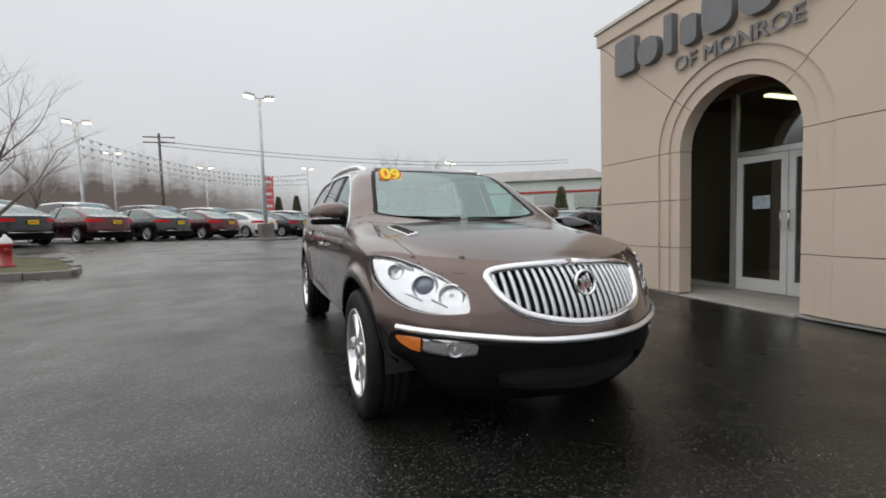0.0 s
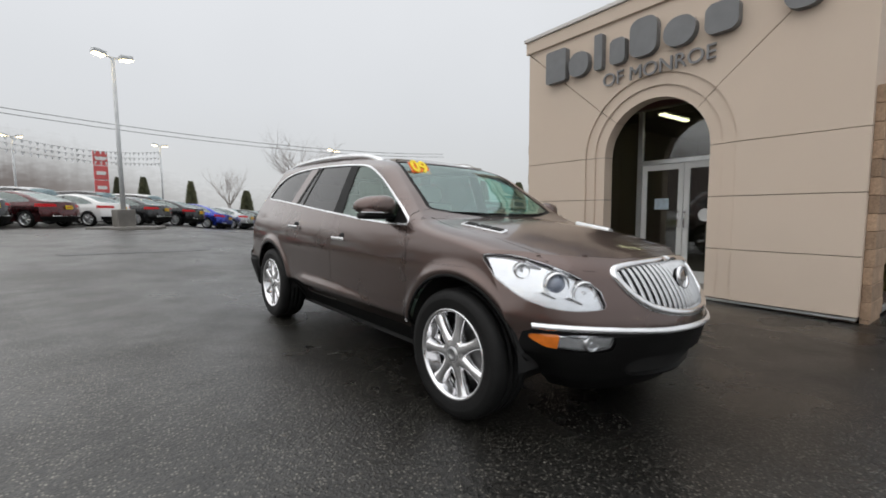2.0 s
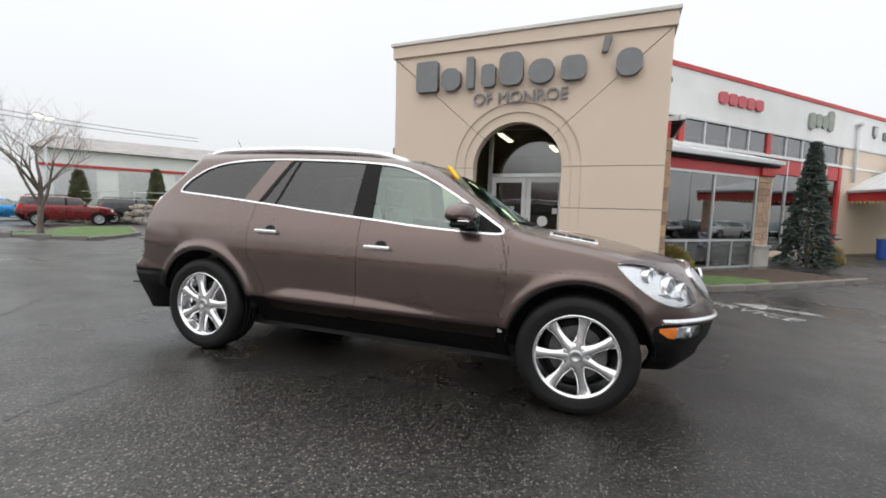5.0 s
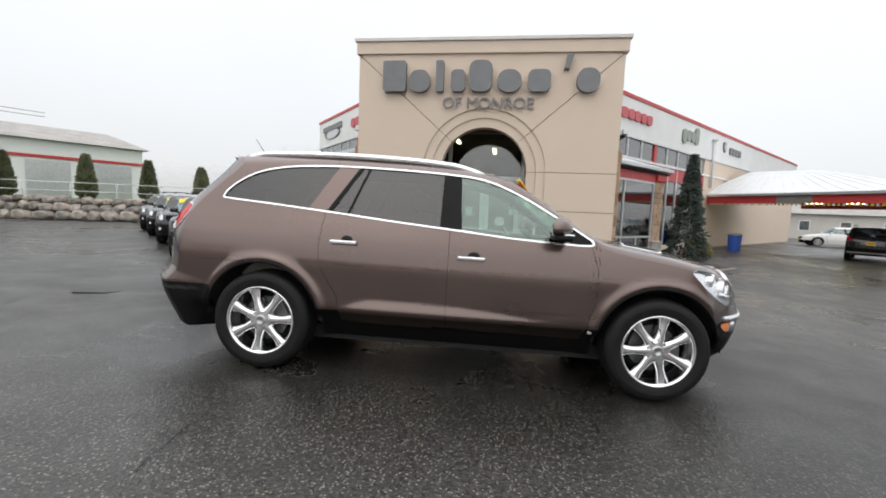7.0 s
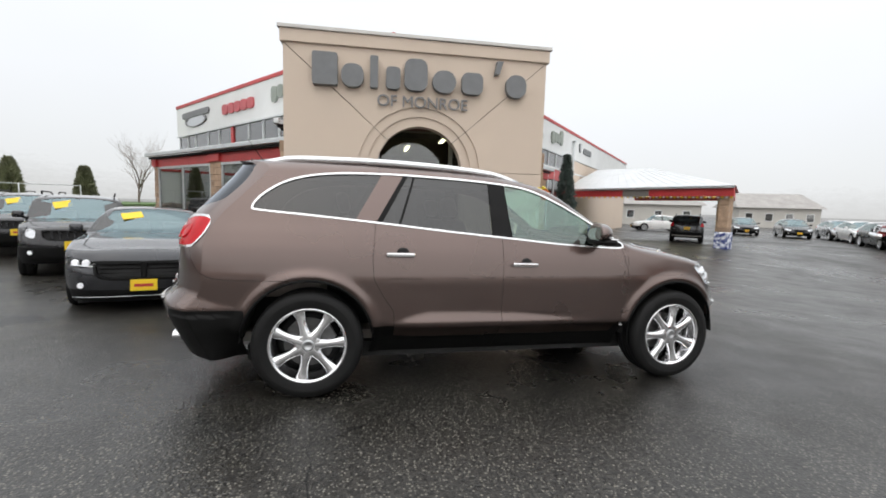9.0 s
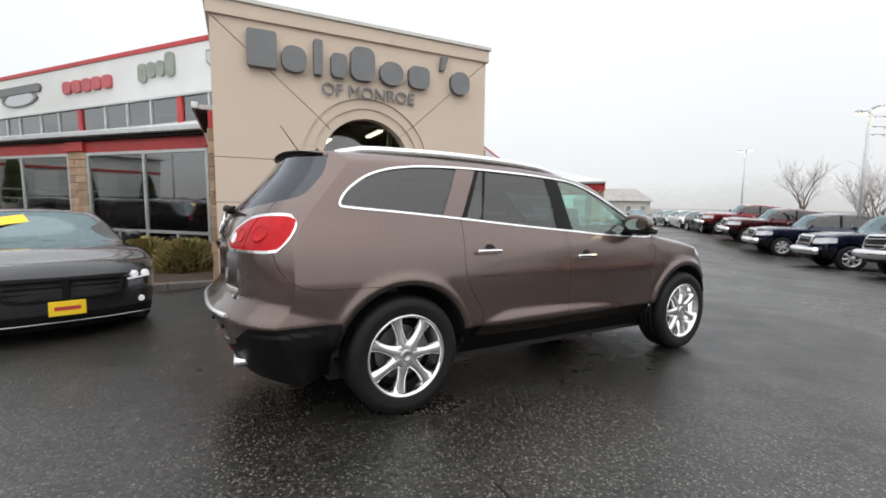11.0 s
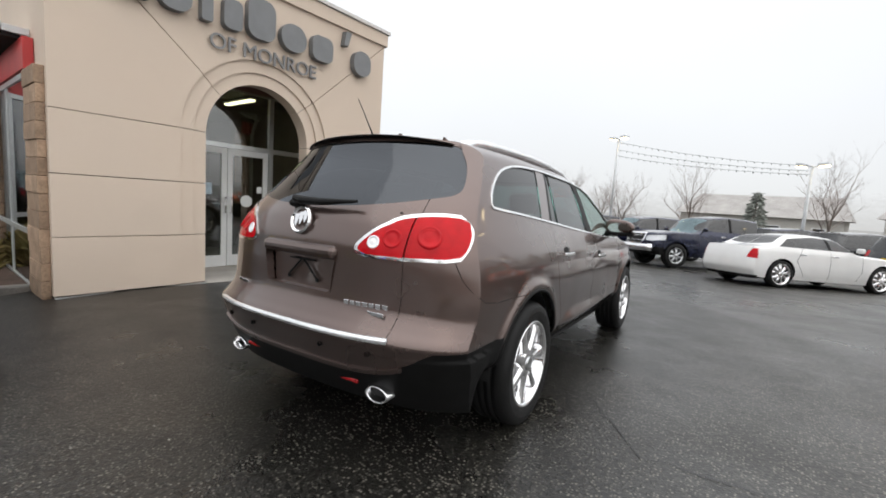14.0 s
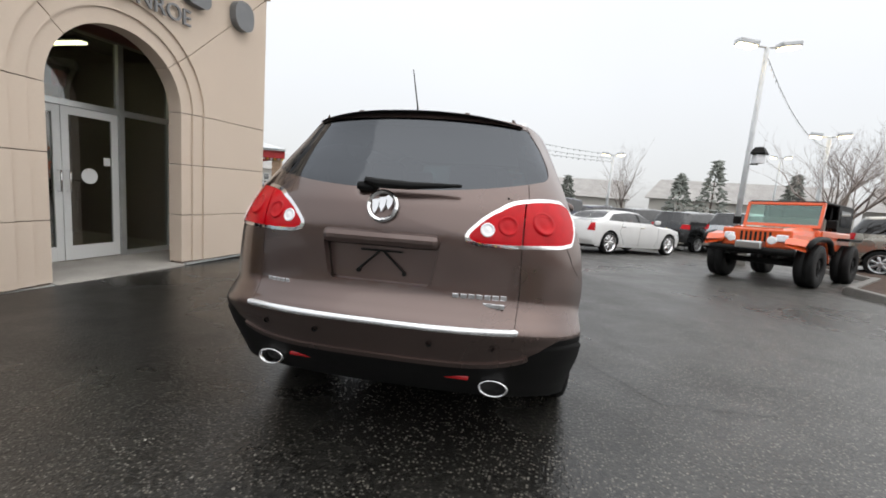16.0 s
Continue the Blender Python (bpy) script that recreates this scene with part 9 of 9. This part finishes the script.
def hydrant(x, y):
    o = empty("fire_hydrant", pose(x, y, gz(x, y) + 0.08, 0, 0, 30), "red fire hydrant with a white cap", "hydrant")
    bm = bmesh.new()
    add_lathe(bm, [(0.0005, 0), (0.15, 0), (0.15, 0.04), (0.10, 0.05), (0.10, 0.45), (0.13, 0.47), (0.13, 0.52), (0.10, 0.53)], 20, "Z")
    part("barrel", bm, M_HYDRANT, o, "", True)
    bm = bmesh.new()
    add_lathe(bm, [(0.12, 0.52), (0.12, 0.55), (0.10, 0.62), (0.04, 0.68), (0.025, 0.73), (0.0005, 0.73)], 20, "Z")
    part("cap", bm, M_WHITE, o, "white cap", True)
    for a in (0, 90, 180):
        bm = bmesh.new()
        add_lathe(bm, [(0.055, 0.08), (0.055, 0.17), (0.0005, 0.18)], 14)
        part("nozzle", bm, M_HYDRANT, o).matrix_local = pose(0, 0, 0.38, 0, 0, a)


hydrant(-6.05, 12.3)


# ---------------------------------------------------------------- boulder wall, far buildings
def boulder_wall():
    o = empty("wall_boulders", None, "dry-laid wall of rough brown and grey boulders", "stone wall", kind="structure")
    rng = random.Random(5)
    shapes = []
    for k in range(7):
        bm = bmesh.new()
        bmesh.ops.create_icosphere(bm, subdivisions=2, radius=0.5)
        for v in bm.verts:
            q = v.co * 2.3 + Vector((k * 9.1, 0, 0))
            v.co *= 1 + 0.34 * noise.noise(q)
            v.co = Vector([math.copysign(min(abs(c), 0.43), c) for c in v.co])
        me = bpy.data.meshes.new("stone")
        bm.to_mesh(me)
        bm.free()
        me.materials.append(M_STONE)
        shapes.append(me)
    a, b = Vector((13.5, 36.5)), Vector((20.5, 19.5))
    L_ = (b - a).length
    d = (b - a) / L_
    ang = math.degrees(math.atan2(d.y, d.x))
    for r, (z, size) in enumerate(((0.22, 0.72), (0.66, 0.62), (1.05, 0.5))):
        s = 0.0
        while s < L_:
            w = size * rng.uniform(0.7, 1.5)
            p = a + d * (s + w / 2)
            st = new("stone", rng.choice(shapes))
            st.parent = o
            st.matrix_local = pose(p.x + r * 0.14, p.y + r * 0.06, gz(p.x, p.y) + z + rng.uniform(-0.06, 0.06), rng.uniform(-12, 12), rng.uniform(-12, 12), ang + rng.uniform(-15, 15)) @ Matrix.Diagonal((w * 1.12, size * 1.2, size * rng.uniform(0.85, 1.1), 1))
            s += w * 0.93
    slab("ground_bank", [(13.9, 36.6), (20.9, 19.6), (40, 20), (60, 60), (20, 60)], -0.1, 1.15, M_GRASS, "grassy bank above the boulder wall", "bank")
    f = empty("chain_fence", None, "thin grey wire fence on the bank", "fence")
    for i in range(9):
        p = a.lerp(b, i / 8) + Vector((1.2, 0.6))
        tube("post", [(p.x, p.y, gz(p.x, p.y) + 1.1), (p.x, p.y, gz(p.x, p.y) + 2.1)], 0.03, M_POLE, f, 6)
    p, q = a + Vector((1.2, 0.6)), b + Vector((1.2, 0.6))
    for z in (2.08, 1.6):
        tube("wire", [(p.x, p.y, gz(p.x, p.y) + z), (q.x, q.y, gz(q.x, q.y) + z)], 0.02, M_POLE, f, 5)


boulder_wall()


def far_building(name, m, length, depth, h, wall_mat, roof_mat, label, band_mat=None, gable=0.0, doors=0, wins=0):
    o = empty(name, m, label, "building")
    box("wall", 0, length, 0, depth, 0, h, wall_mat, o)
    if gable:
        bm = bmesh.new()
        q = [bm.verts.new(p) for p in ((-0.5, -0.5, h), (length + 0.5, -0.5, h), (length + 0.5, depth + 0.5, h), (-0.5, depth + 0.5, h), (0.5, depth / 2, h + gable), (length - 0.5, depth / 2, h + gable))]
        for f in ((0, 1, 5, 4), (2, 3, 4, 5), (1, 2, 5), (3, 0, 4), (3, 2, 1, 0)):
            bm.faces.new([q[i] for i in f])
        part("roof", bm, roof_mat, o)
    else:
        box("roof", -0.3, length + 0.3, -0.4, depth + 0.3, h + 0.002, h + 0.25, roof_mat, o, 0.03)
    if band_mat:
        box("fascia_panel", -0.1, length + 0.1, -0.06, -0.003, h - 1.1, h - 0.05, M_WHITE, o)
        box("stripe", -0.12, length + 0.12, -0.09, -0.062, h - 1.25, h - 1.05, band_mat, o)
    for i in range(doors):
        a = length * (i + 0.5) / doors
        box("shutter_door", a - 1.2, a + 1.2, -0.05, -0.003, 0.05, h - 1.4, M_ALU, o)
    for i in range(wins):
        a = length * (i + 0.5) / wins
        wn_ = box("window", a - 0.5, a + 0.5, -0.04, -0.003, h * 0.35, h * 0.75, M_WHITE, o)
        box("pane", a - 0.42, a + 0.42, -0.05, -0.041, h * 0.38, h * 0.72, M_WINDOW, wn_)
    return o


M_SHINGLE = shader("grey_shingle", (0.34, 0.325, 0.31), 0.9, vary=0.15, grain=0.2, scale=1.0, fine=12)
M_SIDING = shader("pale_siding", (0.52, 0.5, 0.46), 0.8, vary=0.05, scale=0.6)
far_building("workshop_building", pose(14.9, 40.5, gz(18, 38) + 0.7, 0, 0, -28.5), 14.9, 12.0, 4.4, M_WHITE, M_SHINGLE, "long white workshop with a red stripe and grey roof", M_REDTRIM, 1.6, 4)
far_building("service_building", pose(33.0, 58.0, 1.4, 0, 0, -130), 14.0, 10.0, 4.0, M_WHITE, M_ROOFMETAL, "low white building with a red stripe far off", M_REDTRIM)
for x, y, yaw, L_ in ((51.2, -46.7, -113.5, 10.0), (52.0, -24.0, -110, 14.0), (7.0, -44.0, 172, 13.0), (-8.0, -40.0, 165, 16.0), (-24.0, -36.0, 150, 14.0)):
    far_building("house", pose(x, y, gz(x, y) - 0.1, 0, 0, yaw), L_, 9.0, 2.9, M_SIDING, M_SHINGLE, "pale single-storey house with a grey shingle roof, in mist", None, 2.2, 0, 4)


# ---------------------------------------------------------------- drive-through canopy
def build_canopy():
    o = empty("wall_canopy", None, "drive-through canopy with white hip roof and red fascia", "canopy", kind="structure")
    A, B = Vector((24.6, -7.55)), Vector((15.3, -11.75))
    d = (B - A).normalized()
    z0, z1 = 2.32, 2.72
    M_ = lambda p: pose(p.x, p.y, 0, 0, 0, math.degrees(math.atan2(d.y, d.x)))
    L_ = (B - A).length
    # the free end is cut at a slant along the driving lane
    cut, deep = 3.2, 8.0
    slant = math.degrees(math.atan2(cut, deep))
    box("fascia", 0, L_ * 0.42, -0.06, 0.06, z0, z1, M_REDTRIM, o, m=M_(A))
    box("name_panel", L_ * 0.42 + 0.003, L_ * 0.58 - 0.003, -0.08, 0.06, z0, z1, M_DASH, o, m=M_(A), label="dark plain name panel")
    box("fascia", L_ * 0.58, L_, -0.06, 0.06, z0, z1, M_REDTRIM, o, m=M_(A))
    box("side_fascia", -0.10, 0.0, 0.075, math.hypot(cut, deep) - 0.06, z0, z1, M_REDTRIM, o, m=M_(B) @ pose(0, 0, 0, 0, 0, slant))
    box("rear_fascia", 0, L_ - cut - 0.12, deep - 0.06, deep, z0, z1, M_REDTRIM, o, m=M_(A))
    box("gutter", -0.2, L_ + 0.05, -0.22, -0.084, z1 - 0.02, z1 + 0.10, M_ALU, o, 0.03, m=M_(A))
    bm = bmesh.new()
    q = [bm.verts.new(p) for p in ((-0.25, -0.25, z1 + 0.1), (L_ + 0.15, -0.25, z1 + 0.1), (L_ - cut + 0.1, deep + 0.2, z1 + 0.1), (-0.25, deep + 0.2, z1 + 0.1), (-0.8, 4.2, z1 + 1.74), (3.5, 4.2, z1 + 1.62))]
    for f in ((0, 1, 5, 4), (2, 3, 4, 5), (1, 2, 5), (3, 0, 4)):
        bm.faces.new([q[i] for i in f])
    bmesh.ops.transform(bm, matrix=M_(A), verts=bm.verts)
    part("hip_roof", bm, M_ROOFMETAL, o)
    for i in range(16):
        t = (i + 0.5) / 16
        bm = bmesh.new()
        add_tube(bm, [(L_ * t, -0.25, z1 + 0.105), (-0.8 + 4.3 * t, 4.18, z1 + 1.742 - 0.12 * t)], 0.009, 4)
        bmesh.ops.transform(bm, matrix=M_(A), verts=bm.verts)
        part("roof_seam", bm, M_ROOFMETAL, o)
    bm = bmesh.new()
    e = [[bm.verts.new((x, y, z)) for x, y in ((0.07, 0.07), (L_ - 0.16, 0.07), (L_ - cut - 0.16, deep - 0.07), (0.07, deep - 0.07))] for z in (z0 + 0.3, z0 + 0.36)]
    bm.faces.new(e[0][::-1])
    bm.faces.new(e[1])
    for k in range(4):
        bm.faces.new((e[0][k], e[0][(k + 1) % 4], e[1][(k + 1) % 4], e[1][k]))
    bmesh.ops.transform(bm, matrix=M_(A), verts=bm.verts)
    tagged(part("ceiling", bm, M_DASH), "dark canopy ceiling", "ceiling", kind="structure")
    for px, py in ((L_ - 0.48, 0.40), (L_ - cut - 0.45, deep - 0.6)):
        for j in range(12):
            bm = bmesh.new()
            add_box(bm, px - 0.23, px + 0.23, py - 0.23, py + 0.23, -0.85 + j * 0.272, -0.585 + j * 0.272, 0.012)
            bmesh.ops.transform(bm, matrix=M_(A), verts=bm.verts)
            part("block", bm, M_BRICK, o)
    for i in range(52):
        bm = bmesh.new()
        add_box(bm, L_ * i / 52 + 0.03, L_ * i / 52 + 0.13, 0.0, 0.02, z0 - 0.10, z0 - 0.002)
        bmesh.ops.transform(bm, matrix=M_(A), verts=bm.verts)
        part("trim_flag", bm, M_YELLOW if i % 2 else M_WHITE, o)
    for t in (0.2, 0.4, 0.62):
        for y in (2.5, 6.0):
            l_ = empty("ceiling_light", M_(A) @ Matrix.Translation((L_ * t, y, z0 + 0.262)), "lit canopy ceiling light", "ceiling light", "canopy lights")
            box("diffuser", -0.35, 0.35, -0.16, 0.16, -0.03, 0.0, M_TUBE, l_)
            box("housing", -0.38, 0.38, -0.19, 0.19, 0.002, 0.038, M_ALU, l_)
    mw = shader("blue_wrap", (0.02, 0.05, 0.25), 0.5, vary=0.4, scale=6, tint=(0.6, 0.62, 0.66))
    bm = bmesh.new()
    add_box(bm, L_ - 0.79, L_ - 0.17, 0.09, 0.71, -0.75, 0.55, 0.05)
    bmesh.ops.transform(bm, matrix=M_(A), verts=bm.verts)
    tagged(part("pillar_wrap", bm, mw), "blue and white banner wrapped round the canopy pillar", "banner")
    for k, (x, y) in enumerate(((22.3, -8.3), (22.9, -8.7))):
        b = empty("waste_bin", pose(x, y, gz(x, y)), "blue plastic waste bin with a lid", "bin", "blue bins")
        bm = bmesh.new()
        add_lathe(bm, [(0.0005, 0), (0.24, 0), (0.29, 0.85), (0.0005, 0.85)], 16, "Z")
        part("body", bm, shader("blue_plastic", (0.02, 0.08, 0.35), 0.5, vary=0.1), b)
        bm = bmesh.new()
        add_lathe(bm, [(0.31, 0.85), (0.31, 0.9), (0.2, 0.96), (0.0005, 0.97)], 16, "Z")
        part("lid", bm, M_DASH, b)


build_canopy()

# ---------------------------------------------------------------- marks on the lot
def strip_on_ground(name, pts, width, mat, label, cat, seed=0, lift=0.004, jag=0.0):
    rng = random.Random(seed)
    bm = bmesh.new()
    rows = []
    pts = [Vector(p) for p in pts]
    dense = []
    for a, b in zip(pts, pts[1:]):
        n = max(2, int((b - a).length / 0.12))
        dense += [a.lerp(b, i / n) for i in range(n)]
    dense.append(pts[-1])
    for i, p in enumerate(dense):
        d = (dense[min(i + 1, len(dense) - 1)] - dense[max(i - 1, 0)]).normalized()
        nn = Vector((-d.y, d.x))
        p = p + nn * rng.uniform(-jag, jag)
        w = width * (0.5 if not jag else rng.uniform(0.25, 0.7))
        rows.append([bm.verts.new((q.x, q.y, gz(q.x, q.y) + lift)) for q in (p - nn * w, p + nn * w)])
    for a, b in zip(rows, rows[1:]):
        bm.faces.new((a[0], a[1], b[1], b[0]))
    return tagged(part(name, bm, mat), label, cat, kind="structure")


M_LINE = shader("worn_white_line", (0.30, 0.30, 0.29), 0.7, vary=0.5, grain=0.6, scale=9, fine=40)
for k, pts in enumerate((((-0.6, 7.4), (-0.2, 8.2), (0.9, 9.4), (2.4, 10.2), (4.0, 12.2)), ((-1.2, 5.6), (-0.5, 5.7), (0.0, 5.1)), ((-2.6, 9.0), (-1.0, 11.5), (1.5, 13.2), (4.0, 16.5)), ((2.5, 0.4), (3.4, -1.5), (3.0, -4.2), (4.5, -7.5)),
                         ((-5.0, 5.5), (-3.0, 7.0), (-2.6, 9.0)), ((-0.2, -1.0), (-1.0, -3.2), (0.2, -5.0)))):
    strip_on_ground("ground_crack", pts, 0.008, M_TAR, "thin dark crack in the asphalt", "crack", k, 0.006, 0.02)
slab("ground_patch", [(1.95, 9.6), (2.2, 9.38), (2.55, 9.42), (2.9, 9.2), (3.1, 9.45), (3.2, 9.7), (2.8, 9.85), (2.5, 10.1), (2.2, 9.9)], -0.01, 0.005, M_TAR, "dark tar patch in the asphalt", "patch")
slab("ground_patch", [(-2.2, 12.9), (-1.2, 13.02), (-0.3, 13.0), (0.5, 13.22), (0.6, 13.4), (-0.4, 13.3), (-1.5, 13.22), (-2.4, 13.15)], -0.01, 0.005, M_TAR, "dark tar patch in the asphalt", "patch")
word = text_mesh("ground_marking", "SERVICE", 1.50, 0.006, M_LINE, bold=0.004)
word.matrix_world = pose(5.535, 0.745, gz(5.5, 0.7) + 0.008, 0, 0, -134.5)
tagged(word, "worn white word painted on the asphalt", "marking", kind="structure")
slab("ground_marking", [(5.94, -0.46), (6.10, -0.44), (6.22, 0.20), (6.50, 0.13), (6.29, 0.66), (5.93, 0.34), (6.08, 0.24)], -0.01, 0.006, M_LINE, "worn white arrow painted on the asphalt", "marking")


def litter():
    """Wet leaves and grit scattered over the lot."""
    rng = random.Random(8)
    vs, fs = [], []
    for i in range(300):
        x, y = rng.uniform(-4.5, 6.5), rng.uniform(-2, 12)
        s, a = rng.uniform(0.003, 0.009), rng.uniform(0, 6.28)
        b = len(vs)
        for k in range(5):
            t = a + k * 1.2566
            vs.append((x + s * math.cos(t) * (1.5 if k == 0 else 0.8), y + s * math.sin(t), gz(x, y) + 0.008 + 0.004 * (k % 2)))
        fs.append(tuple(range(b, b + 5)))
    o = mesh_ob("litter", vs, fs, shader("pale_grit", (0.20, 0.19, 0.165), 0.8, vary=0.4, scale=3))
    tagged(o, "pale grit and small wet leaves on asphalt", "litter", kind="stuff")


litter()


# ---------------------------------------------------------------- misty woods beyond the lot
def build_backdrop():
    m = bpy.data.materials.new("misty_distance")
    m.use_nodes = True
    n, l = m.node_tree.nodes, m.node_tree.links
    n.remove(n["Principled BSDF"])
    out = n["Material Output"]
    tc, sep = n.new("ShaderNodeTexCoord"), n.new("ShaderNodeSeparateXYZ")
    l.new(tc.outputs["Object"], sep.inputs[0])
    at = n.new("ShaderNodeMath")
    at.operation = "ARCTAN2"
    l.new(sep.outputs["Y"], at.inputs[0])
    l.new(sep.outputs["X"], at.inputs[1])
    comb = n.new("ShaderNodeCombineXYZ")
    a2 = n.new("ShaderNodeMath")
    a2.operation, a2.inputs[1].default_value = "MULTIPLY", 2.5
    l.new(at.outputs[0], a2.inputs[0])
    l.new(a2.outputs[0], comb.inputs[0])
    zs = n.new("ShaderNodeMath")
    zs.operation, zs.inputs[1].default_value = "MULTIPLY", 0.02
    l.new(sep.outputs["Z"], zs.inputs[0])
    l.new(zs.outputs[0], comb.inputs[1])
    ridge, trees = n.new("ShaderNodeTexNoise"), n.new("ShaderNodeTexNoise")
    ridge.inputs["Scale"].default_value, ridge.inputs["Detail"].default_value = 2.2, 3
    trees.inputs["Scale"].default_value, trees.inputs["Detail"].default_value, trees.inputs["Roughness"].default_value = 22, 6, 0.65
    flat = n.new("ShaderNodeCombineXYZ")
    l.new(at.outputs[0], flat.inputs[0])
    l.new(flat.outputs[0], ridge.inputs["Vector"])
    l.new(comb.outputs[0], trees.inputs["Vector"])
    h1 = n.new("ShaderNodeMath")
    h1.operation, h1.inputs[1].default_value, h1.inputs[2].default_value = "MULTIPLY_ADD", 34.0, -8.0
    l.new(ridge.outputs["Fac"], h1.inputs[0])
    h2 = n.new("ShaderNodeMath")
    h2.operation, h2.inputs[1].default_value = "MULTIPLY_ADD", 13.0
    l.new(trees.outputs["Fac"], h2.inputs[0])
    l.new(h1.outputs[0], h2.inputs[2])
    side_ = n.new("ShaderNodeMapRange")
    side_.inputs["From Min"].default_value, side_.inputs["From Max"].default_value = 150.0, 222.0
    across = n.new("ShaderNodeVectorMath")
    across.operation, across.inputs[1].default_value = "DOT_PRODUCT", (-0.7, 0.7, 0.0)
    l.new(tc.outputs["Object"], across.inputs[0])
    l.new(across.outputs["Value"], side_.inputs["Value"])
    h3 = n.new("ShaderNodeMath")
    h3.operation, h3.inputs[1].default_value = "MULTIPLY_ADD", 25.0
    l.new(side_.outputs["Result"], h3.inputs[0])
    l.new(h2.outputs[0], h3.inputs[2])
    df = n.new("ShaderNodeMath")
    df.operation = "SUBTRACT"
    l.new(h3.outputs[0], df.inputs[0])
    l.new(sep.outputs["Z"], df.inputs[1])
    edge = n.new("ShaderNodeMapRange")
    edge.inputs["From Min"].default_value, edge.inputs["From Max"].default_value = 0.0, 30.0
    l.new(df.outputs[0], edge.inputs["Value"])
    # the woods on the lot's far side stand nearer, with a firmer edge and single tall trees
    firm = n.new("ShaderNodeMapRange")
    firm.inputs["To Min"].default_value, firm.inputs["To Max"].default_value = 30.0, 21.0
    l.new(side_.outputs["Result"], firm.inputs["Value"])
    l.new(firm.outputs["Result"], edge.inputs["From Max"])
    tall, peak = n.new("ShaderNodeTexNoise"), n.new("ShaderNodeMapRange")
    tall.inputs["Scale"].default_value, tall.inputs["Detail"].default_value, tall.inputs["Roughness"].default_value = 30, 4, 0.6
    l.new(flat.outputs[0], tall.inputs["Vector"])
    peak.inputs["From Min"].default_value, peak.inputs["From Max"].default_value, peak.inputs["To Max"].default_value = 0.40, 0.75, 9.0
    l.new(tall.outputs["Fac"], peak.inputs["Value"])
    lift = n.new("ShaderNodeMath")
    lift.operation = "MULTIPLY"
    l.new(peak.outputs["Result"], lift.inputs[0])
    l.new(side_.outputs["Result"], lift.inputs[1])
    h4 = n.new("ShaderNodeMath")
    h4.operation = "ADD"
    l.new(h3.outputs[0], h4.inputs[0])
    l.new(lift.outputs[0], h4.inputs[1])
    l.new(h4.outputs[0], df.inputs[0])
    # the mist is painted: a pale glow that fades out with height
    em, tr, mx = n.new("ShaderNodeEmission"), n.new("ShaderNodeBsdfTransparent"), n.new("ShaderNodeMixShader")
    # brown woods low on the lot's far side, paling upwards to paint the mist
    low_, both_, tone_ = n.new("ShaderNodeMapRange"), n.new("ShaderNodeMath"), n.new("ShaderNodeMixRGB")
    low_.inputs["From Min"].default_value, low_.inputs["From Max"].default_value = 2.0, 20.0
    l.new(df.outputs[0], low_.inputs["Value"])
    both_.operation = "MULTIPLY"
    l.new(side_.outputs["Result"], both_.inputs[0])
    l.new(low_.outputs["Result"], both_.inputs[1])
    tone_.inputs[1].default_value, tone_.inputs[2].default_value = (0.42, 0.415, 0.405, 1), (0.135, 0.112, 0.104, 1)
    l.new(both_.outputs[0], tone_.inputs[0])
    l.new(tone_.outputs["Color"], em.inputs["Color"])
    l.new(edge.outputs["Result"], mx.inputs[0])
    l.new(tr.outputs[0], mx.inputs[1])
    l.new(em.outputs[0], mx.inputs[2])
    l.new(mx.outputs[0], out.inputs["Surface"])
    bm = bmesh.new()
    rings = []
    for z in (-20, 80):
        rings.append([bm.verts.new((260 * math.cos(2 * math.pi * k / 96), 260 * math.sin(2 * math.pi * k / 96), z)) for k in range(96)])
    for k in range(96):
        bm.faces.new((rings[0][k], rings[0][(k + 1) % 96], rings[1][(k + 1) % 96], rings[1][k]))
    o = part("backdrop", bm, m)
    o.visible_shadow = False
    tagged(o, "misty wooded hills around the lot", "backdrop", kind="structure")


build_backdrop()
